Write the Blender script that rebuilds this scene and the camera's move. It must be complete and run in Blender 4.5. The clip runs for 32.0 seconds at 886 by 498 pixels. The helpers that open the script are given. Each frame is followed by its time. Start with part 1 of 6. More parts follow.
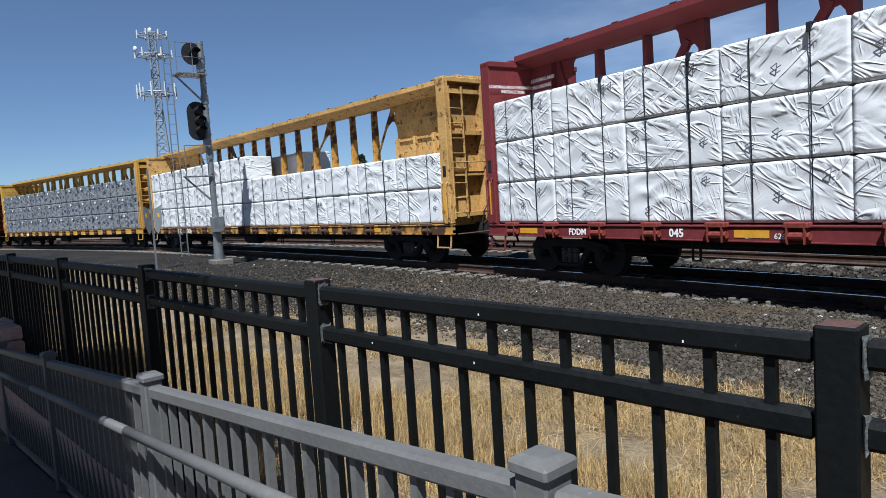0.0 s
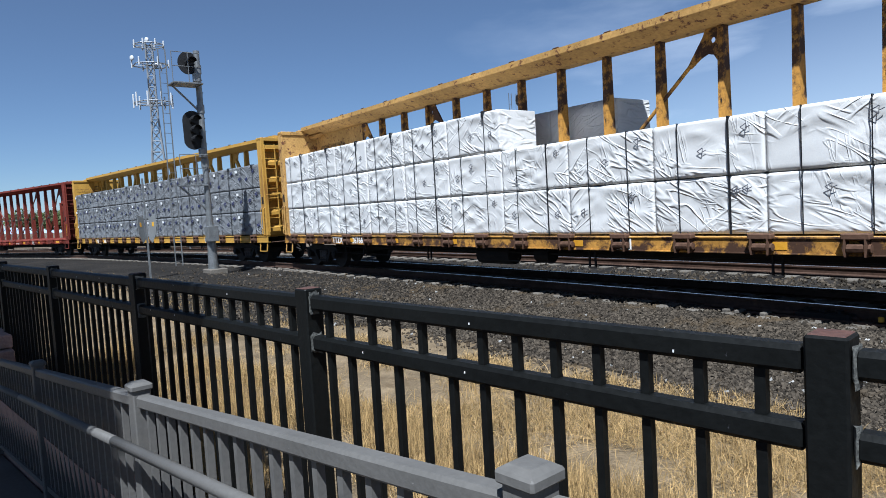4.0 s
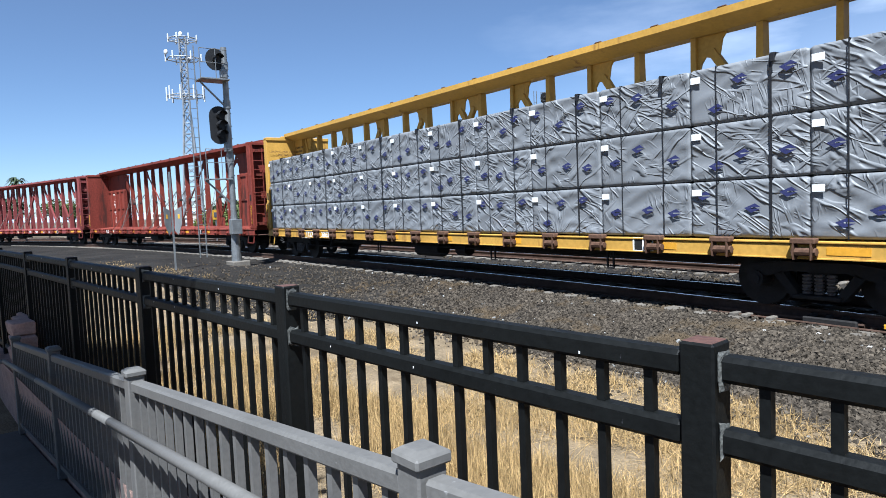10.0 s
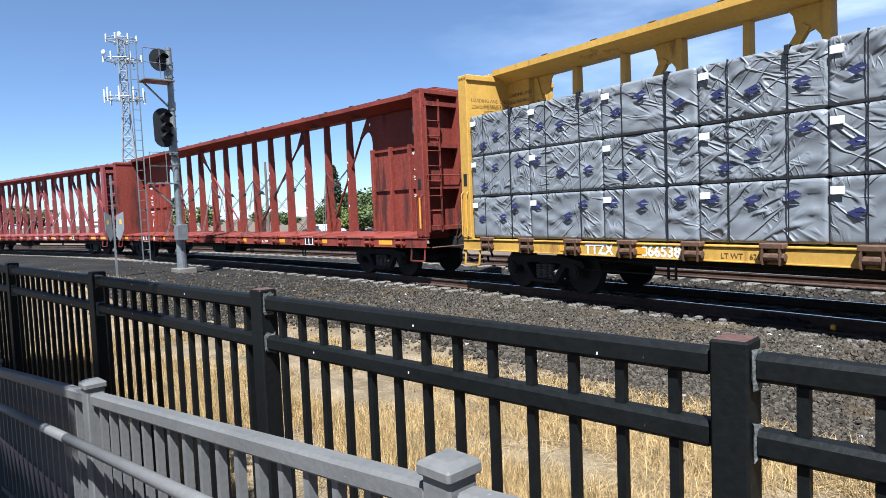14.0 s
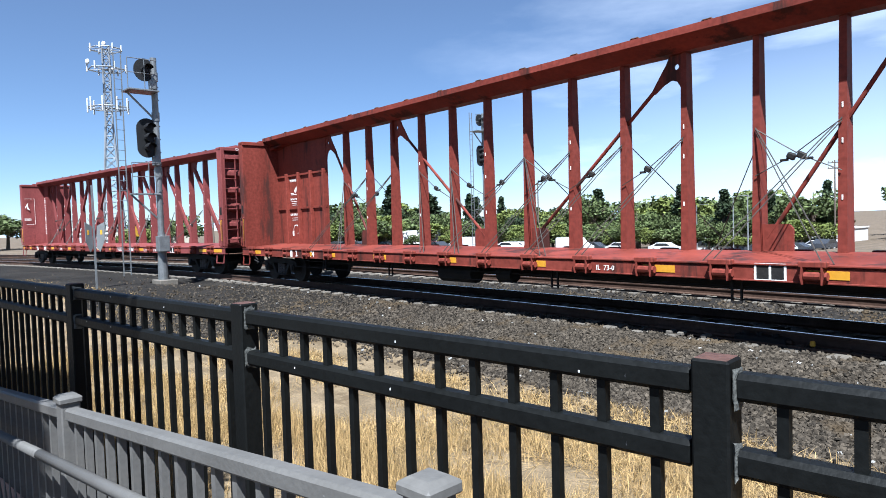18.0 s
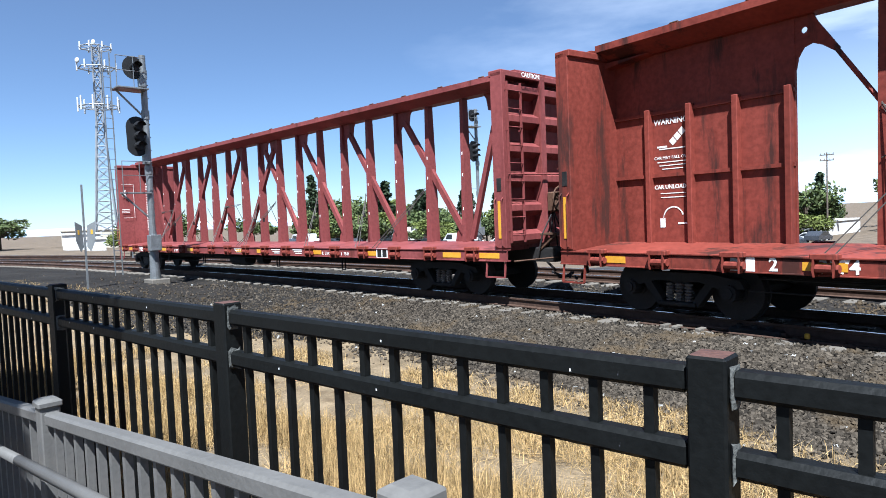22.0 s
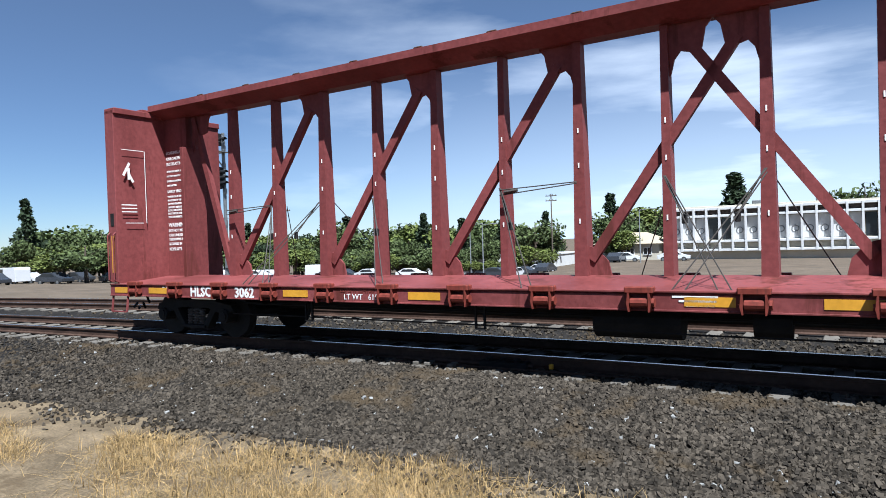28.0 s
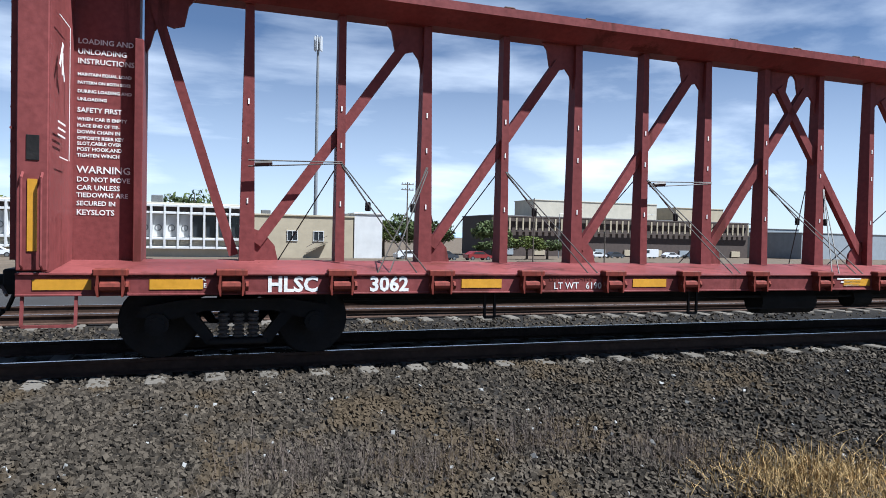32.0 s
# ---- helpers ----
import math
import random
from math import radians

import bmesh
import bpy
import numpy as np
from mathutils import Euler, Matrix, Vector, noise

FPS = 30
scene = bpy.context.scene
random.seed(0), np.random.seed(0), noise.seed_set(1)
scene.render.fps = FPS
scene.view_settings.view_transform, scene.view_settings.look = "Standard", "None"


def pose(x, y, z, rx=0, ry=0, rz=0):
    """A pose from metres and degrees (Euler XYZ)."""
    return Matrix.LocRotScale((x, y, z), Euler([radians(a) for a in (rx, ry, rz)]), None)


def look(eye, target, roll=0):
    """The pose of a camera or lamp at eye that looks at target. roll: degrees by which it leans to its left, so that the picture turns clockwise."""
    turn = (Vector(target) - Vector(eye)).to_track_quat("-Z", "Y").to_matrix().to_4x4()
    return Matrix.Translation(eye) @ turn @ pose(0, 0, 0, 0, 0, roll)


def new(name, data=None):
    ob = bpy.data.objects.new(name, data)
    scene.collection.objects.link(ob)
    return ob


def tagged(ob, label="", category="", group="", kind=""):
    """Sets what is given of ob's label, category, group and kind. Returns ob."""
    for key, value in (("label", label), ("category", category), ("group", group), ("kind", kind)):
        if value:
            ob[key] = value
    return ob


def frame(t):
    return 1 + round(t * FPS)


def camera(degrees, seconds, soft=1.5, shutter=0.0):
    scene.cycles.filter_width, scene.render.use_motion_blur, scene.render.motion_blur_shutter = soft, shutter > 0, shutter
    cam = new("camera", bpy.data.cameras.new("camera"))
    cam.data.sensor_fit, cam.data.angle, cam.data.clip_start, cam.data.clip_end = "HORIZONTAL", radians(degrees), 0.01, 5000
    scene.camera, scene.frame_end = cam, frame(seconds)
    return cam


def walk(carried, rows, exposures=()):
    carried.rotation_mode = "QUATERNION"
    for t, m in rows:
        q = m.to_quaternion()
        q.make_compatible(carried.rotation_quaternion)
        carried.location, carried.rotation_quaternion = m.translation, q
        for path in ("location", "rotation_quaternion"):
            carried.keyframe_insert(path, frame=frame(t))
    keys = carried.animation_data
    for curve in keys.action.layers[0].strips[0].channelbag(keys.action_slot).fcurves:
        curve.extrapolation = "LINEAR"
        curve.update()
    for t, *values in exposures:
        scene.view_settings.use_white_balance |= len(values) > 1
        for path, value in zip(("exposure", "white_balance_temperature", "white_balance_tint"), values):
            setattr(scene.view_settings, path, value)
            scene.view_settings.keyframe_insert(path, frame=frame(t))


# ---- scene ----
# ---------------- light, exposure and main numbers ----------------
SKY_STRENGTH, SUN_STRENGTH = 0.040, 5.0
CLOUD = (16.0, 16.2, 16.5, 1.0)
KELVIN, TINT = 5520, 7
EXPOSURES = [(t, e, KELVIN, TINT) for t, e in ((0.0, 0.94), (4.5, 1.04), (6.5, 1.08), (8.0, 1.22), (9.5, 1.5), (11.0, 1.68), (17.0, 1.75), (19.0, 1.6), (20.0, 1.55), (23.0, 1.78), (24.0, 1.66), (26.0, 1.25), (29.0, 1.24), (32.0, 1.2))]
P1, FDIR, POST_GAP = (4.795, 0.935, 1.415), (0.989, 0.148), 2.11
C1, C2 = (2.03, 0.01, 0.95), (4.52, 0.27, 1.19)
Y_MARK = (1.78, 9.03)

# ---------------- camera ----------------
cam = camera(67.55, 32.0, soft=0.9)
# seconds, eye, yaw to the left of +y, pitch up, lean
PATH = [
    (0, (5.484, -0.616, 1.735), 54.97, -4.59, -3.69),
    (0.5, (5.459, -0.596, 1.687), 54.90, -4.28, -3.67),
    (1, (5.483, -0.614, 1.735), 55.29, -4.06, -3.90),
    (1.5, (5.431, -0.566, 1.709), 53.83, -4.15, -3.40),
    (2, (5.485, -0.607, 1.741), 54.24, -3.61, -4.00),
    (2.5, (5.449, -0.586, 1.706), 54.17, -3.19, -3.71),
    (3, (5.485, -0.609, 1.741), 54.78, -3.57, -4.06),
    (3.5, (5.456, -0.594, 1.721), 54.50, -3.61, -3.49),
    (5.5, (5.659, -0.606, 1.756), 54.58, -4.02, -3.44),
    (6, (5.666, -0.609, 1.753), 55.03, -3.55, -2.38),
    (6.5, (5.642, -0.638, 1.734), 60.77, -4.39, -1.61),
    (7, (5.638, -0.665, 1.737), 58.57, -4.08, -3.24),
    (7.5, (5.643, -0.653, 1.739), 58.64, -3.43, -3.28),
    (8, (5.638, -0.605, 1.756), 55.82, -3.71, -3.01),
    (8.5, (5.648, -0.602, 1.769), 52.42, -2.92, -2.84),
    (9, (5.680, -0.559, 1.773), 51.95, -2.37, -2.93),
    (9.5, (5.788, -0.490, 1.766), 55.48, -3.47, -1.79),
    (10, (5.803, -0.484, 1.760), 56.85, -3.95, -2.45),
    (10.5, (5.647, -0.520, 1.766), 53.01, -2.13, -3.80),
    (11, (5.624, -0.543, 1.746), 53.82, -3.25, -0.24),
    (11.5, (5.632, -0.537, 1.744), 51.38, -1.86, -2.05),
    (12, (5.634, -0.565, 1.738), 50.35, -2.45, -1.09),
    (12.5, (5.627, -0.558, 1.733), 51.27, -3.09, -1.42),
    (13, (5.619, -0.560, 1.736), 51.82, -3.34, -2.20),
    (13.5, (5.613, -0.568, 1.733), 52.44, -3.60, -2.40),
    (15.5, (5.619, -0.558, 1.736), 50.93, -3.54, -1.89),
    (16, (5.626, -0.560, 1.735), 50.34, -3.65, -1.89),
    (16.5, (5.630, -0.563, 1.737), 49.94, -3.73, -2.10),
    (17, (5.618, -0.556, 1.736), 49.77, -3.12, -1.77),
    (17.5, (5.622, -0.559, 1.742), 49.51, -2.52, -1.80),
    (18, (5.610, -0.558, 1.741), 50.93, -2.46, -1.75),
    (18.5, (5.617, -0.558, 1.742), 51.48, -2.20, -2.82),
    (19, (5.617, -0.550, 1.749), 50.12, -2.74, -3.28),
    (19.5, (5.598, -0.543, 1.732), 51.15, -3.11, -2.83),
    (20, (5.601, -0.505, 1.720), 46.56, -3.76, -2.52),
    (20.5, (5.588, -0.489, 1.737), 46.50, -2.74, -2.57),
    (21, (5.571, -0.494, 1.736), 49.96, -2.69, -2.38),
    (21.5, (5.575, -0.496, 1.737), 50.21, -2.57, -2.51),
    (22, (5.568, -0.489, 1.734), 50.46, -2.81, -2.34),
    (22.5, (5.560, -0.468, 1.725), 49.36, -3.80, -2.22),
    (23, (5.537, -0.321, 1.712), 48.47, -4.60, -2.96),
    (23.5, (5.524, -0.156, 1.704), 45.69, -5.22, -1.92),
    (24, (5.438, -0.081, 1.692), 42.12, -4.46, -1.41),
    (24.5, (5.222, -0.021, 1.706), 37.92, -2.80, -1.89),
    (25, (5.126, 0.061, 1.693), 42.06, -2.61, -2.70),
    (25.5, (5.138, 0.200, 1.714), 45.55, -0.08, -2.38),
    (26, (5.129, 0.280, 1.706), 46.53, -1.33, -3.83),
    (26.5, (5.151, 0.296, 1.718), 44.24, -0.33, -3.49),
    (28.5, (4.982, 0.401, 1.687), 23.22, -1.52, -1.69),
    (29, (4.967, 0.438, 1.680), 16.45, -1.98, -1.68),
    (29.5, (5.058, 0.546, 1.650), 10.69, -2.16, -1.10),
    (30, (5.161, 0.594, 1.620), 8.20, -2.43, -1.50),
    (30.5, (5.225, 0.699, 1.620), 3.44, -3.04, -0.69),
    (31, (5.414, 0.697, 1.620), -4.86, -3.25, -0.13),
    (31.5, (5.584, 0.608, 1.640), -15.06, -3.01, 1.94),
    (32, (5.805, 0.638, 1.500), -23.32, -1.18, 1.22),
]


def aim(eye, yaw, pitch, lean):
    y, p = radians(yaw), radians(pitch)
    d = Vector((-math.sin(y) * math.cos(p), math.cos(y) * math.cos(p), math.sin(p)))
    return look(eye, tuple(Vector(eye) + d), lean)


walk(cam, [(t, aim(e, *a)) for t, e, *a in PATH], EXPOSURES)
XCAM = 5.6
# the track: a curve of radius RAD towards the near side, straight beyond XE; it runs along x at XC
XC, RAD, XE = -3.222, 173.34, 12.0
CAR_GAP = 24.534
# seconds and place along the line of the last car's middle
TRAIN = [(0, -92.75), (1, -89.21), (2, -85.67), (3, -82.16), (6, -71.70), (6.5, -69.98), (7, -68.22), (8, -64.63), (9, -61.03), (10, -57.45), (11, -53.90), (12, -50.37), (13, -46.85), (16, -36.33), (17, -32.82), (18, -29.31), (19, -25.79), (20, -22.25), (21, -18.75), (22, -15.34), (23, -12.04), (24, -8.92), (25, -5.54), (25.5, -3.89), (26, -2.38), (26.5, -0.83), (28.5, 5.50), (29, 7.08), (30, 10.23), (31, 13.21), (32, 16.03)]
# ---------------- world and sun ----------------
SUN = Vector((2.1, -2.0, 4.7)).normalized()
world = bpy.data.worlds.new("sky")
scene.world = world
world.use_nodes = True
wn, wl = world.node_tree.nodes, world.node_tree.links
wn.clear()
w_out = wn.new("ShaderNodeOutputWorld")
w_bg = wn.new("ShaderNodeBackground")
w_sky = wn.new("ShaderNodeTexSky")
w_sky.sky_type = "NISHITA"
w_sky.sun_disc = False
w_sky.sun_elevation = math.asin(SUN.z)
w_sky.sun_rotation = math.atan2(SUN.x, SUN.y)
w_sky.air_density, w_sky.dust_density, w_sky.ozone_density = 0.7, 0.1, 3.0
w_bg.inputs["Strength"].default_value = SKY_STRENGTH
# thin streaky cloud, thicker towards the far side of the line
tc = wn.new("ShaderNodeTexCoord")
mp = wn.new("ShaderNodeMapping")
mp.inputs["Rotation"].default_value = (0.0, 0.0, radians(20))
mp.inputs["Scale"].default_value = (1.6, 3.4, 9.0)
nz = wn.new("ShaderNodeTexNoise")
nz.inputs["Scale"].default_value = 1.3
nz.inputs["Detail"].default_value = 7.0
nz.inputs["Roughness"].default_value = 0.53
cr = wn.new("ShaderNodeValToRGB")
cr.color_ramp.elements[0].position, cr.color_ramp.elements[1].position = 0.40, 0.72
sep = wn.new("ShaderNodeSeparateXYZ")
side = wn.new("ShaderNodeMapRange")
side.inputs["From Min"].default_value, side.inputs["From Max"].default_value = 0.22, 0.95
haze = wn.new("ShaderNodeMapRange")
haze.inputs["From Min"].default_value, haze.inputs["From Max"].default_value = 0.55, 0.1
lowband = wn.new("ShaderNodeMapRange")
lowband.inputs["From Min"].default_value, lowband.inputs["From Max"].default_value = 0.30, 0.05
lowband.inputs["To Max"].default_value = 0.36
m1 = wn.new("ShaderNodeMath"); m1.operation = "MULTIPLY"
m2 = wn.new("ShaderNodeMath"); m2.operation = "MULTIPLY"
m3 = wn.new("ShaderNodeMath"); m3.operation = "MULTIPLY"; m3.inputs[1].default_value = 0.85
m4 = wn.new("ShaderNodeMath"); m4.operation = "MULTIPLY"
m5 = wn.new("ShaderNodeMath"); m5.operation = "MAXIMUM"; m5.use_clamp = True
mixc = wn.new("ShaderNodeMixRGB")
mixc.inputs["Color2"].default_value = CLOUD
wl.new(tc.outputs["Generated"], mp.inputs["Vector"])
wl.new(mp.outputs["Vector"], nz.inputs["Vector"])
wl.new(nz.outputs["Fac"], cr.inputs["Fac"])
wl.new(tc.outputs["Generated"], sep.inputs["Vector"])
east = wn.new("ShaderNodeMath"); east.operation = "MULTIPLY_ADD"; east.inputs[1].default_value = 0.4
wl.new(sep.outputs["X"], east.inputs[0]); wl.new(sep.outputs["Y"], east.inputs[2])
wl.new(east.outputs[0], side.inputs["Value"])
wl.new(sep.outputs["Z"], haze.inputs["Value"])
wl.new(sep.outputs["Z"], lowband.inputs["Value"])
wl.new(cr.outputs["Color"], m1.inputs[0]); wl.new(side.outputs["Result"], m1.inputs[1])
wl.new(m1.outputs[0], m2.inputs[0]); wl.new(haze.outputs["Result"], m2.inputs[1])
wl.new(m2.outputs[0], m3.inputs[0])
wl.new(lowband.outputs["Result"], m4.inputs[0]); wl.new(side.outputs["Result"], m4.inputs[1])
wl.new(m3.outputs[0], m5.inputs[0]); wl.new(m4.outputs[0], m5.inputs[1])
wl.new(w_sky.outputs["Color"], mixc.inputs["Color1"])
# a thin even veil of high haze
m6 = wn.new("ShaderNodeMath"); m6.operation = "MAXIMUM"; m6.inputs[1].default_value = 0.028
wl.new(m5.outputs[0], m6.inputs[0])
wl.new(m6.outputs[0], mixc.inputs["Fac"])
wl.new(mixc.outputs["Color"], w_bg.inputs["Color"])
wl.new(w_bg.outputs["Background"], w_out.inputs["Surface"])
sun_data = bpy.data.lights.new("sun", "SUN")
sun_data.energy, sun_data.angle, sun_data.color = SUN_STRENGTH, radians(0.53), (1.0, 0.965, 0.92)
sun = new("sun", sun_data)
sun.matrix_world = look(tuple(SUN * 60), (0, 0, 0))


# ---------------- materials ----------------
def material(name, col, rough=0.6, metal=0.0, var=0.25, scale=3.0, fine=40.0, bump=0.15, wear=None, wear_amount=0.0,
             wear_scale=2.0, bump_dist=0.01, streak=False, per_object=0.0, spec=0.5, col2=None, island=0.0):
    m = bpy.data.materials.new(name)
    m.use_nodes = True
    n, l = m.node_tree.nodes, m.node_tree.links
    b = n["Principled BSDF"]
    b.inputs["Metallic"].default_value = metal
    b.inputs["Specular IOR Level"].default_value = spec
    co = n.new("ShaderNodeTexCoord")
    map_ = n.new("ShaderNodeMapping")
    if streak:
        map_.inputs["Scale"].default_value = (1.0, 1.0, 0.16)
    l.new(co.outputs["Object"], map_.inputs["Vector"])
    big = n.new("ShaderNodeTexNoise")
    big.inputs["Scale"].default_value, big.inputs["Detail"].default_value, big.inputs["Roughness"].default_value = scale, 5.0, 0.6
    small = n.new("ShaderNodeTexNoise")
    small.inputs["Scale"].default_value, small.inputs["Detail"].default_value = fine, 3.0
    l.new(map_.outputs["Vector"], big.inputs["Vector"])
    l.new(co.outputs["Object"], small.inputs["Vector"])
    base = n.new("ShaderNodeMixRGB")
    dark = [c * (1 - var) for c in col]
    light = [min(1.0, c * (1 + var)) for c in (col2 or col)]
    base.inputs["Color1"].default_value, base.inputs["Color2"].default_value = (*dark, 1), (*light, 1)
    spread = n.new("ShaderNodeMapRange")
    spread.inputs["From Min"].default_value, spread.inputs["From Max"].default_value = 0.3, 0.7
    l.new(big.outputs["Fac"], spread.inputs["Value"])
    l.new(spread.outputs["Result"], base.inputs["Fac"])
    mul = n.new("ShaderNodeMixRGB")
    mul.blend_type = "MULTIPLY"
    mul.inputs["Fac"].default_value = 0.6 if var > 0 else 0.0
    grain = n.new("ShaderNodeMapRange")
    grain.inputs["To Min"].default_value, grain.inputs["To Max"].default_value = 1 - var * 1.2, 1 + var * 0.9
    grain.inputs["From Min"].default_value, grain.inputs["From Max"].default_value = 0.3, 0.7
    l.new(small.outputs["Fac"], grain.inputs["Value"])
    l.new(base.outputs["Color"], mul.inputs["Color1"])
    l.new(grain.outputs["Result"], mul.inputs["Color2"])
    colour = mul.outputs["Color"]
    if per_object or island:
        if per_object:
            rnd = n.new("ShaderNodeObjectInfo").outputs["Random"]
        else:
            rnd = n.new("ShaderNodeNewGeometry").outputs["Random Per Island"]
        amount = per_object or island
        mr = n.new("ShaderNodeMapRange")
        mr.inputs["To Min"].default_value, mr.inputs["To Max"].default_value = 1 - amount, 1 + amount
        l.new(rnd, mr.inputs["Value"])
        mo = n.new("ShaderNodeMixRGB")
        mo.blend_type = "MULTIPLY"
        mo.inputs["Fac"].default_value = 1.0
        l.new(colour, mo.inputs["Color1"])
        l.new(mr.outputs["Result"], mo.inputs["Color2"])
        colour = mo.outputs["Color"]
    rough_in = n.new("ShaderNodeMapRange")
    rough_in.inputs["To Min"].default_value, rough_in.inputs["To Max"].default_value = max(0.03, rough - 0.12), min(1.0, rough + 0.12)
    l.new(small.outputs["Fac"], rough_in.inputs["Value"])
    l.new(rough_in.outputs["Result"], b.inputs["Roughness"])
    if wear:
        wnz = n.new("ShaderNodeTexNoise")
        wnz.inputs["Scale"].default_value, wnz.inputs["Detail"].default_value, wnz.inputs["Roughness"].default_value = wear_scale, 8.0, 0.68
        l.new(map_.outputs["Vector"], wnz.inputs["Vector"])
        wr = n.new("ShaderNodeValToRGB")
        e = wr.color_ramp.elements
        e[0].position, e[1].position = 0.70 - wear_amount * 0.4, 0.76 - wear_amount * 0.36
        l.new(wnz.outputs["Fac"], wr.inputs["Fac"])
        wm = n.new("ShaderNodeMixRGB")
        wm.inputs["Color2"].default_value = (*wear, 1)
        l.new(wr.outputs["Color"], wm.inputs["Fac"])
        l.new(colour, wm.inputs["Color1"])
        colour = wm.outputs["Color"]
    l.new(colour, b.inputs["Base Color"])
    if bump:
        bp = n.new("ShaderNodeBump")
        bp.inputs["Strength"].default_value, bp.inputs["Distance"].default_value = bump, bump_dist
        l.new(small.outputs["Fac"], bp.inputs["Height"])
        l.new(bp.outputs["Normal"], b.inputs["Normal"])
    return m


RUST = (0.11, 0.045, 0.025)
M_RED = material("oxide_red_paint", (0.150, 0.037, 0.034), 0.55, var=0.22, scale=0.8, fine=14, bump=0.2, wear=(0.0962, 0.0259, 0.02072), wear_amount=0.36, wear_scale=1.8, streak=True, col2=(0.1776, 0.048, 0.045), spec=0.14)
M_RED_D = material("weathered_brown_red_paint", (0.152, 0.032, 0.022), 0.6, var=0.30, scale=0.7, fine=12, bump=0.25, wear=(0.048, 0.018, 0.014), wear_amount=0.42, wear_scale=1.6, streak=True, spec=0.14)
M_MAROON = material("dull_maroon_paint", (0.1221, 0.02368, 0.02368), 0.55, var=0.2, scale=0.8, fine=14, bump=0.2, wear=(0.074, 0.0259, 0.0222), wear_amount=0.2, streak=True, spec=0.14)
M_YELLOW = material("clean_yellow_paint", (0.40, 0.228, 0.045), 0.5, var=0.16, scale=0.7, fine=14, bump=0.12, wear=(0.222, 0.111, 0.0296), wear_amount=0.3, streak=True, spec=0.14)
M_YRUST = material("rust_pitted_yellow_paint", (0.40, 0.235, 0.075), 0.62, var=0.25, scale=0.9, fine=16, bump=0.3, wear=RUST, wear_amount=0.37, wear_scale=6.5, spec=0.14)
M_POSTDARK = material("grimy_brown_steel", (0.074, 0.0407, 0.0259), 0.7, var=0.4, scale=1.5, fine=20, bump=0.3, spec=0.14)
M_YPOST = material("rusted_yellow_posts", (0.37, 0.185, 0.037), 0.65, var=0.3, scale=1.2, fine=18, bump=0.3, wear=(0.0555, 0.0296, 0.0185), wear_amount=0.62, wear_scale=2.2, spec=0.14)
M_PLATE = material("faded_marker_sheet", (0.13, 0.135, 0.135), 0.6, var=0.15, scale=3)
M_BLACKSTEEL = material("grimy_black_steel", (0.01332, 0.01184, 0.0111), 0.75, var=0.4, scale=3, fine=30, bump=0.3, spec=0.25)
M_SPRING = material("bare_dusty_steel", (0.075, 0.06, 0.05), 0.6, var=0.3, scale=6)
M_AMBER = material("amber_reflective_tape", (0.52, 0.25, 0.018), 0.4, var=0.12, scale=2, fine=20, bump=0.05)
M_WHITEP = material("faded_white_lettering", (0.72, 0.70, 0.66), 0.6, var=0.15, scale=5, fine=30, bump=0.05)
M_BROWNP = material("dark_brown_lettering", (0.0888, 0.0444, 0.0148), 0.6, var=0.15, scale=5)
M_CABLE = material("steel_cable", (0.0518, 0.0444, 0.037), 0.6, metal=0.2, var=0.2, scale=8)
M_STRAP = material("black_strapping", (0.0111, 0.0111, 0.01258), 0.55, var=0.2, scale=8, spec=0.3)
M_BLUE = material("navy_printed_ink", (0.018, 0.02, 0.075), 0.5, var=0.2, scale=6, bump=0.0)
M_INK = material("grey_printed_ink", (0.074, 0.074, 0.0888), 0.5, var=0.2, scale=6, bump=0.0)
M_LABEL = material("white_paper_label", (0.6068, 0.6068, 0.592), 0.6, var=0.06, scale=5)
M_RAIL = material("rusty_rail_steel", (0.0555, 0.0333, 0.02368), 0.7, var=0.35, scale=2, fine=18, bump=0.3, spec=0.14)
M_RAILTOP = material("polished_rail_head", (0.55, 0.54, 0.53), 0.25, metal=1.0, var=0.1, scale=3, fine=12, bump=0.05)
M_TIE = material("weathered_concrete", (0.1258, 0.111, 0.0925), 0.85, var=0.25, scale=2, fine=25, bump=0.4, per_object=0.15, spec=0.14)
M_STONE = material("crushed_basalt", (0.047, 0.038, 0.028), 0.85, var=0.2, scale=1.0, fine=30, bump=0.3, island=0.7, wear=(0.062, 0.045, 0.027), wear_amount=0.42, wear_scale=0.9, spec=0.14)
M_STONEPALE = material("pale_crushed_stone", (0.222, 0.2146, 0.1998), 0.8, var=0.2, scale=1.0, fine=30, bump=0.3, island=0.3)
# bed coloured darker than the stones, painting the shade in their gaps
M_BALLAST = material("ballast_bed", (0.01628, 0.01406, 0.01184), 0.9, var=0.55, scale=0.5, fine=16, bump=1.0, bump_dist=0.05, wear=(0.0444, 0.03552, 0.02738), wear_amount=0.30, wear_scale=7.0, spec=0.14)
M_DIRT = material("dry_tan_soil", (0.115, 0.088, 0.062), 0.95, var=0.25, scale=0.35, fine=9, bump=0.6, bump_dist=0.03, wear=(0.0888, 0.0703, 0.0518), wear_amount=0.4, wear_scale=0.8, spec=0.14)
M_DRYGRASS = material("straw_litter_soil", (0.150, 0.112, 0.068), 0.95, var=0.4, scale=1.6, fine=30, bump=0.8, bump_dist=0.03, wear=(0.10, 0.072, 0.042), wear_amount=0.4, wear_scale=1.4, spec=0.14)
M_ASPHALT = material("sun_bleached_asphalt", (0.040, 0.037, 0.035), 0.9, var=0.18, scale=0.3, fine=20, bump=0.3, spec=0.14)
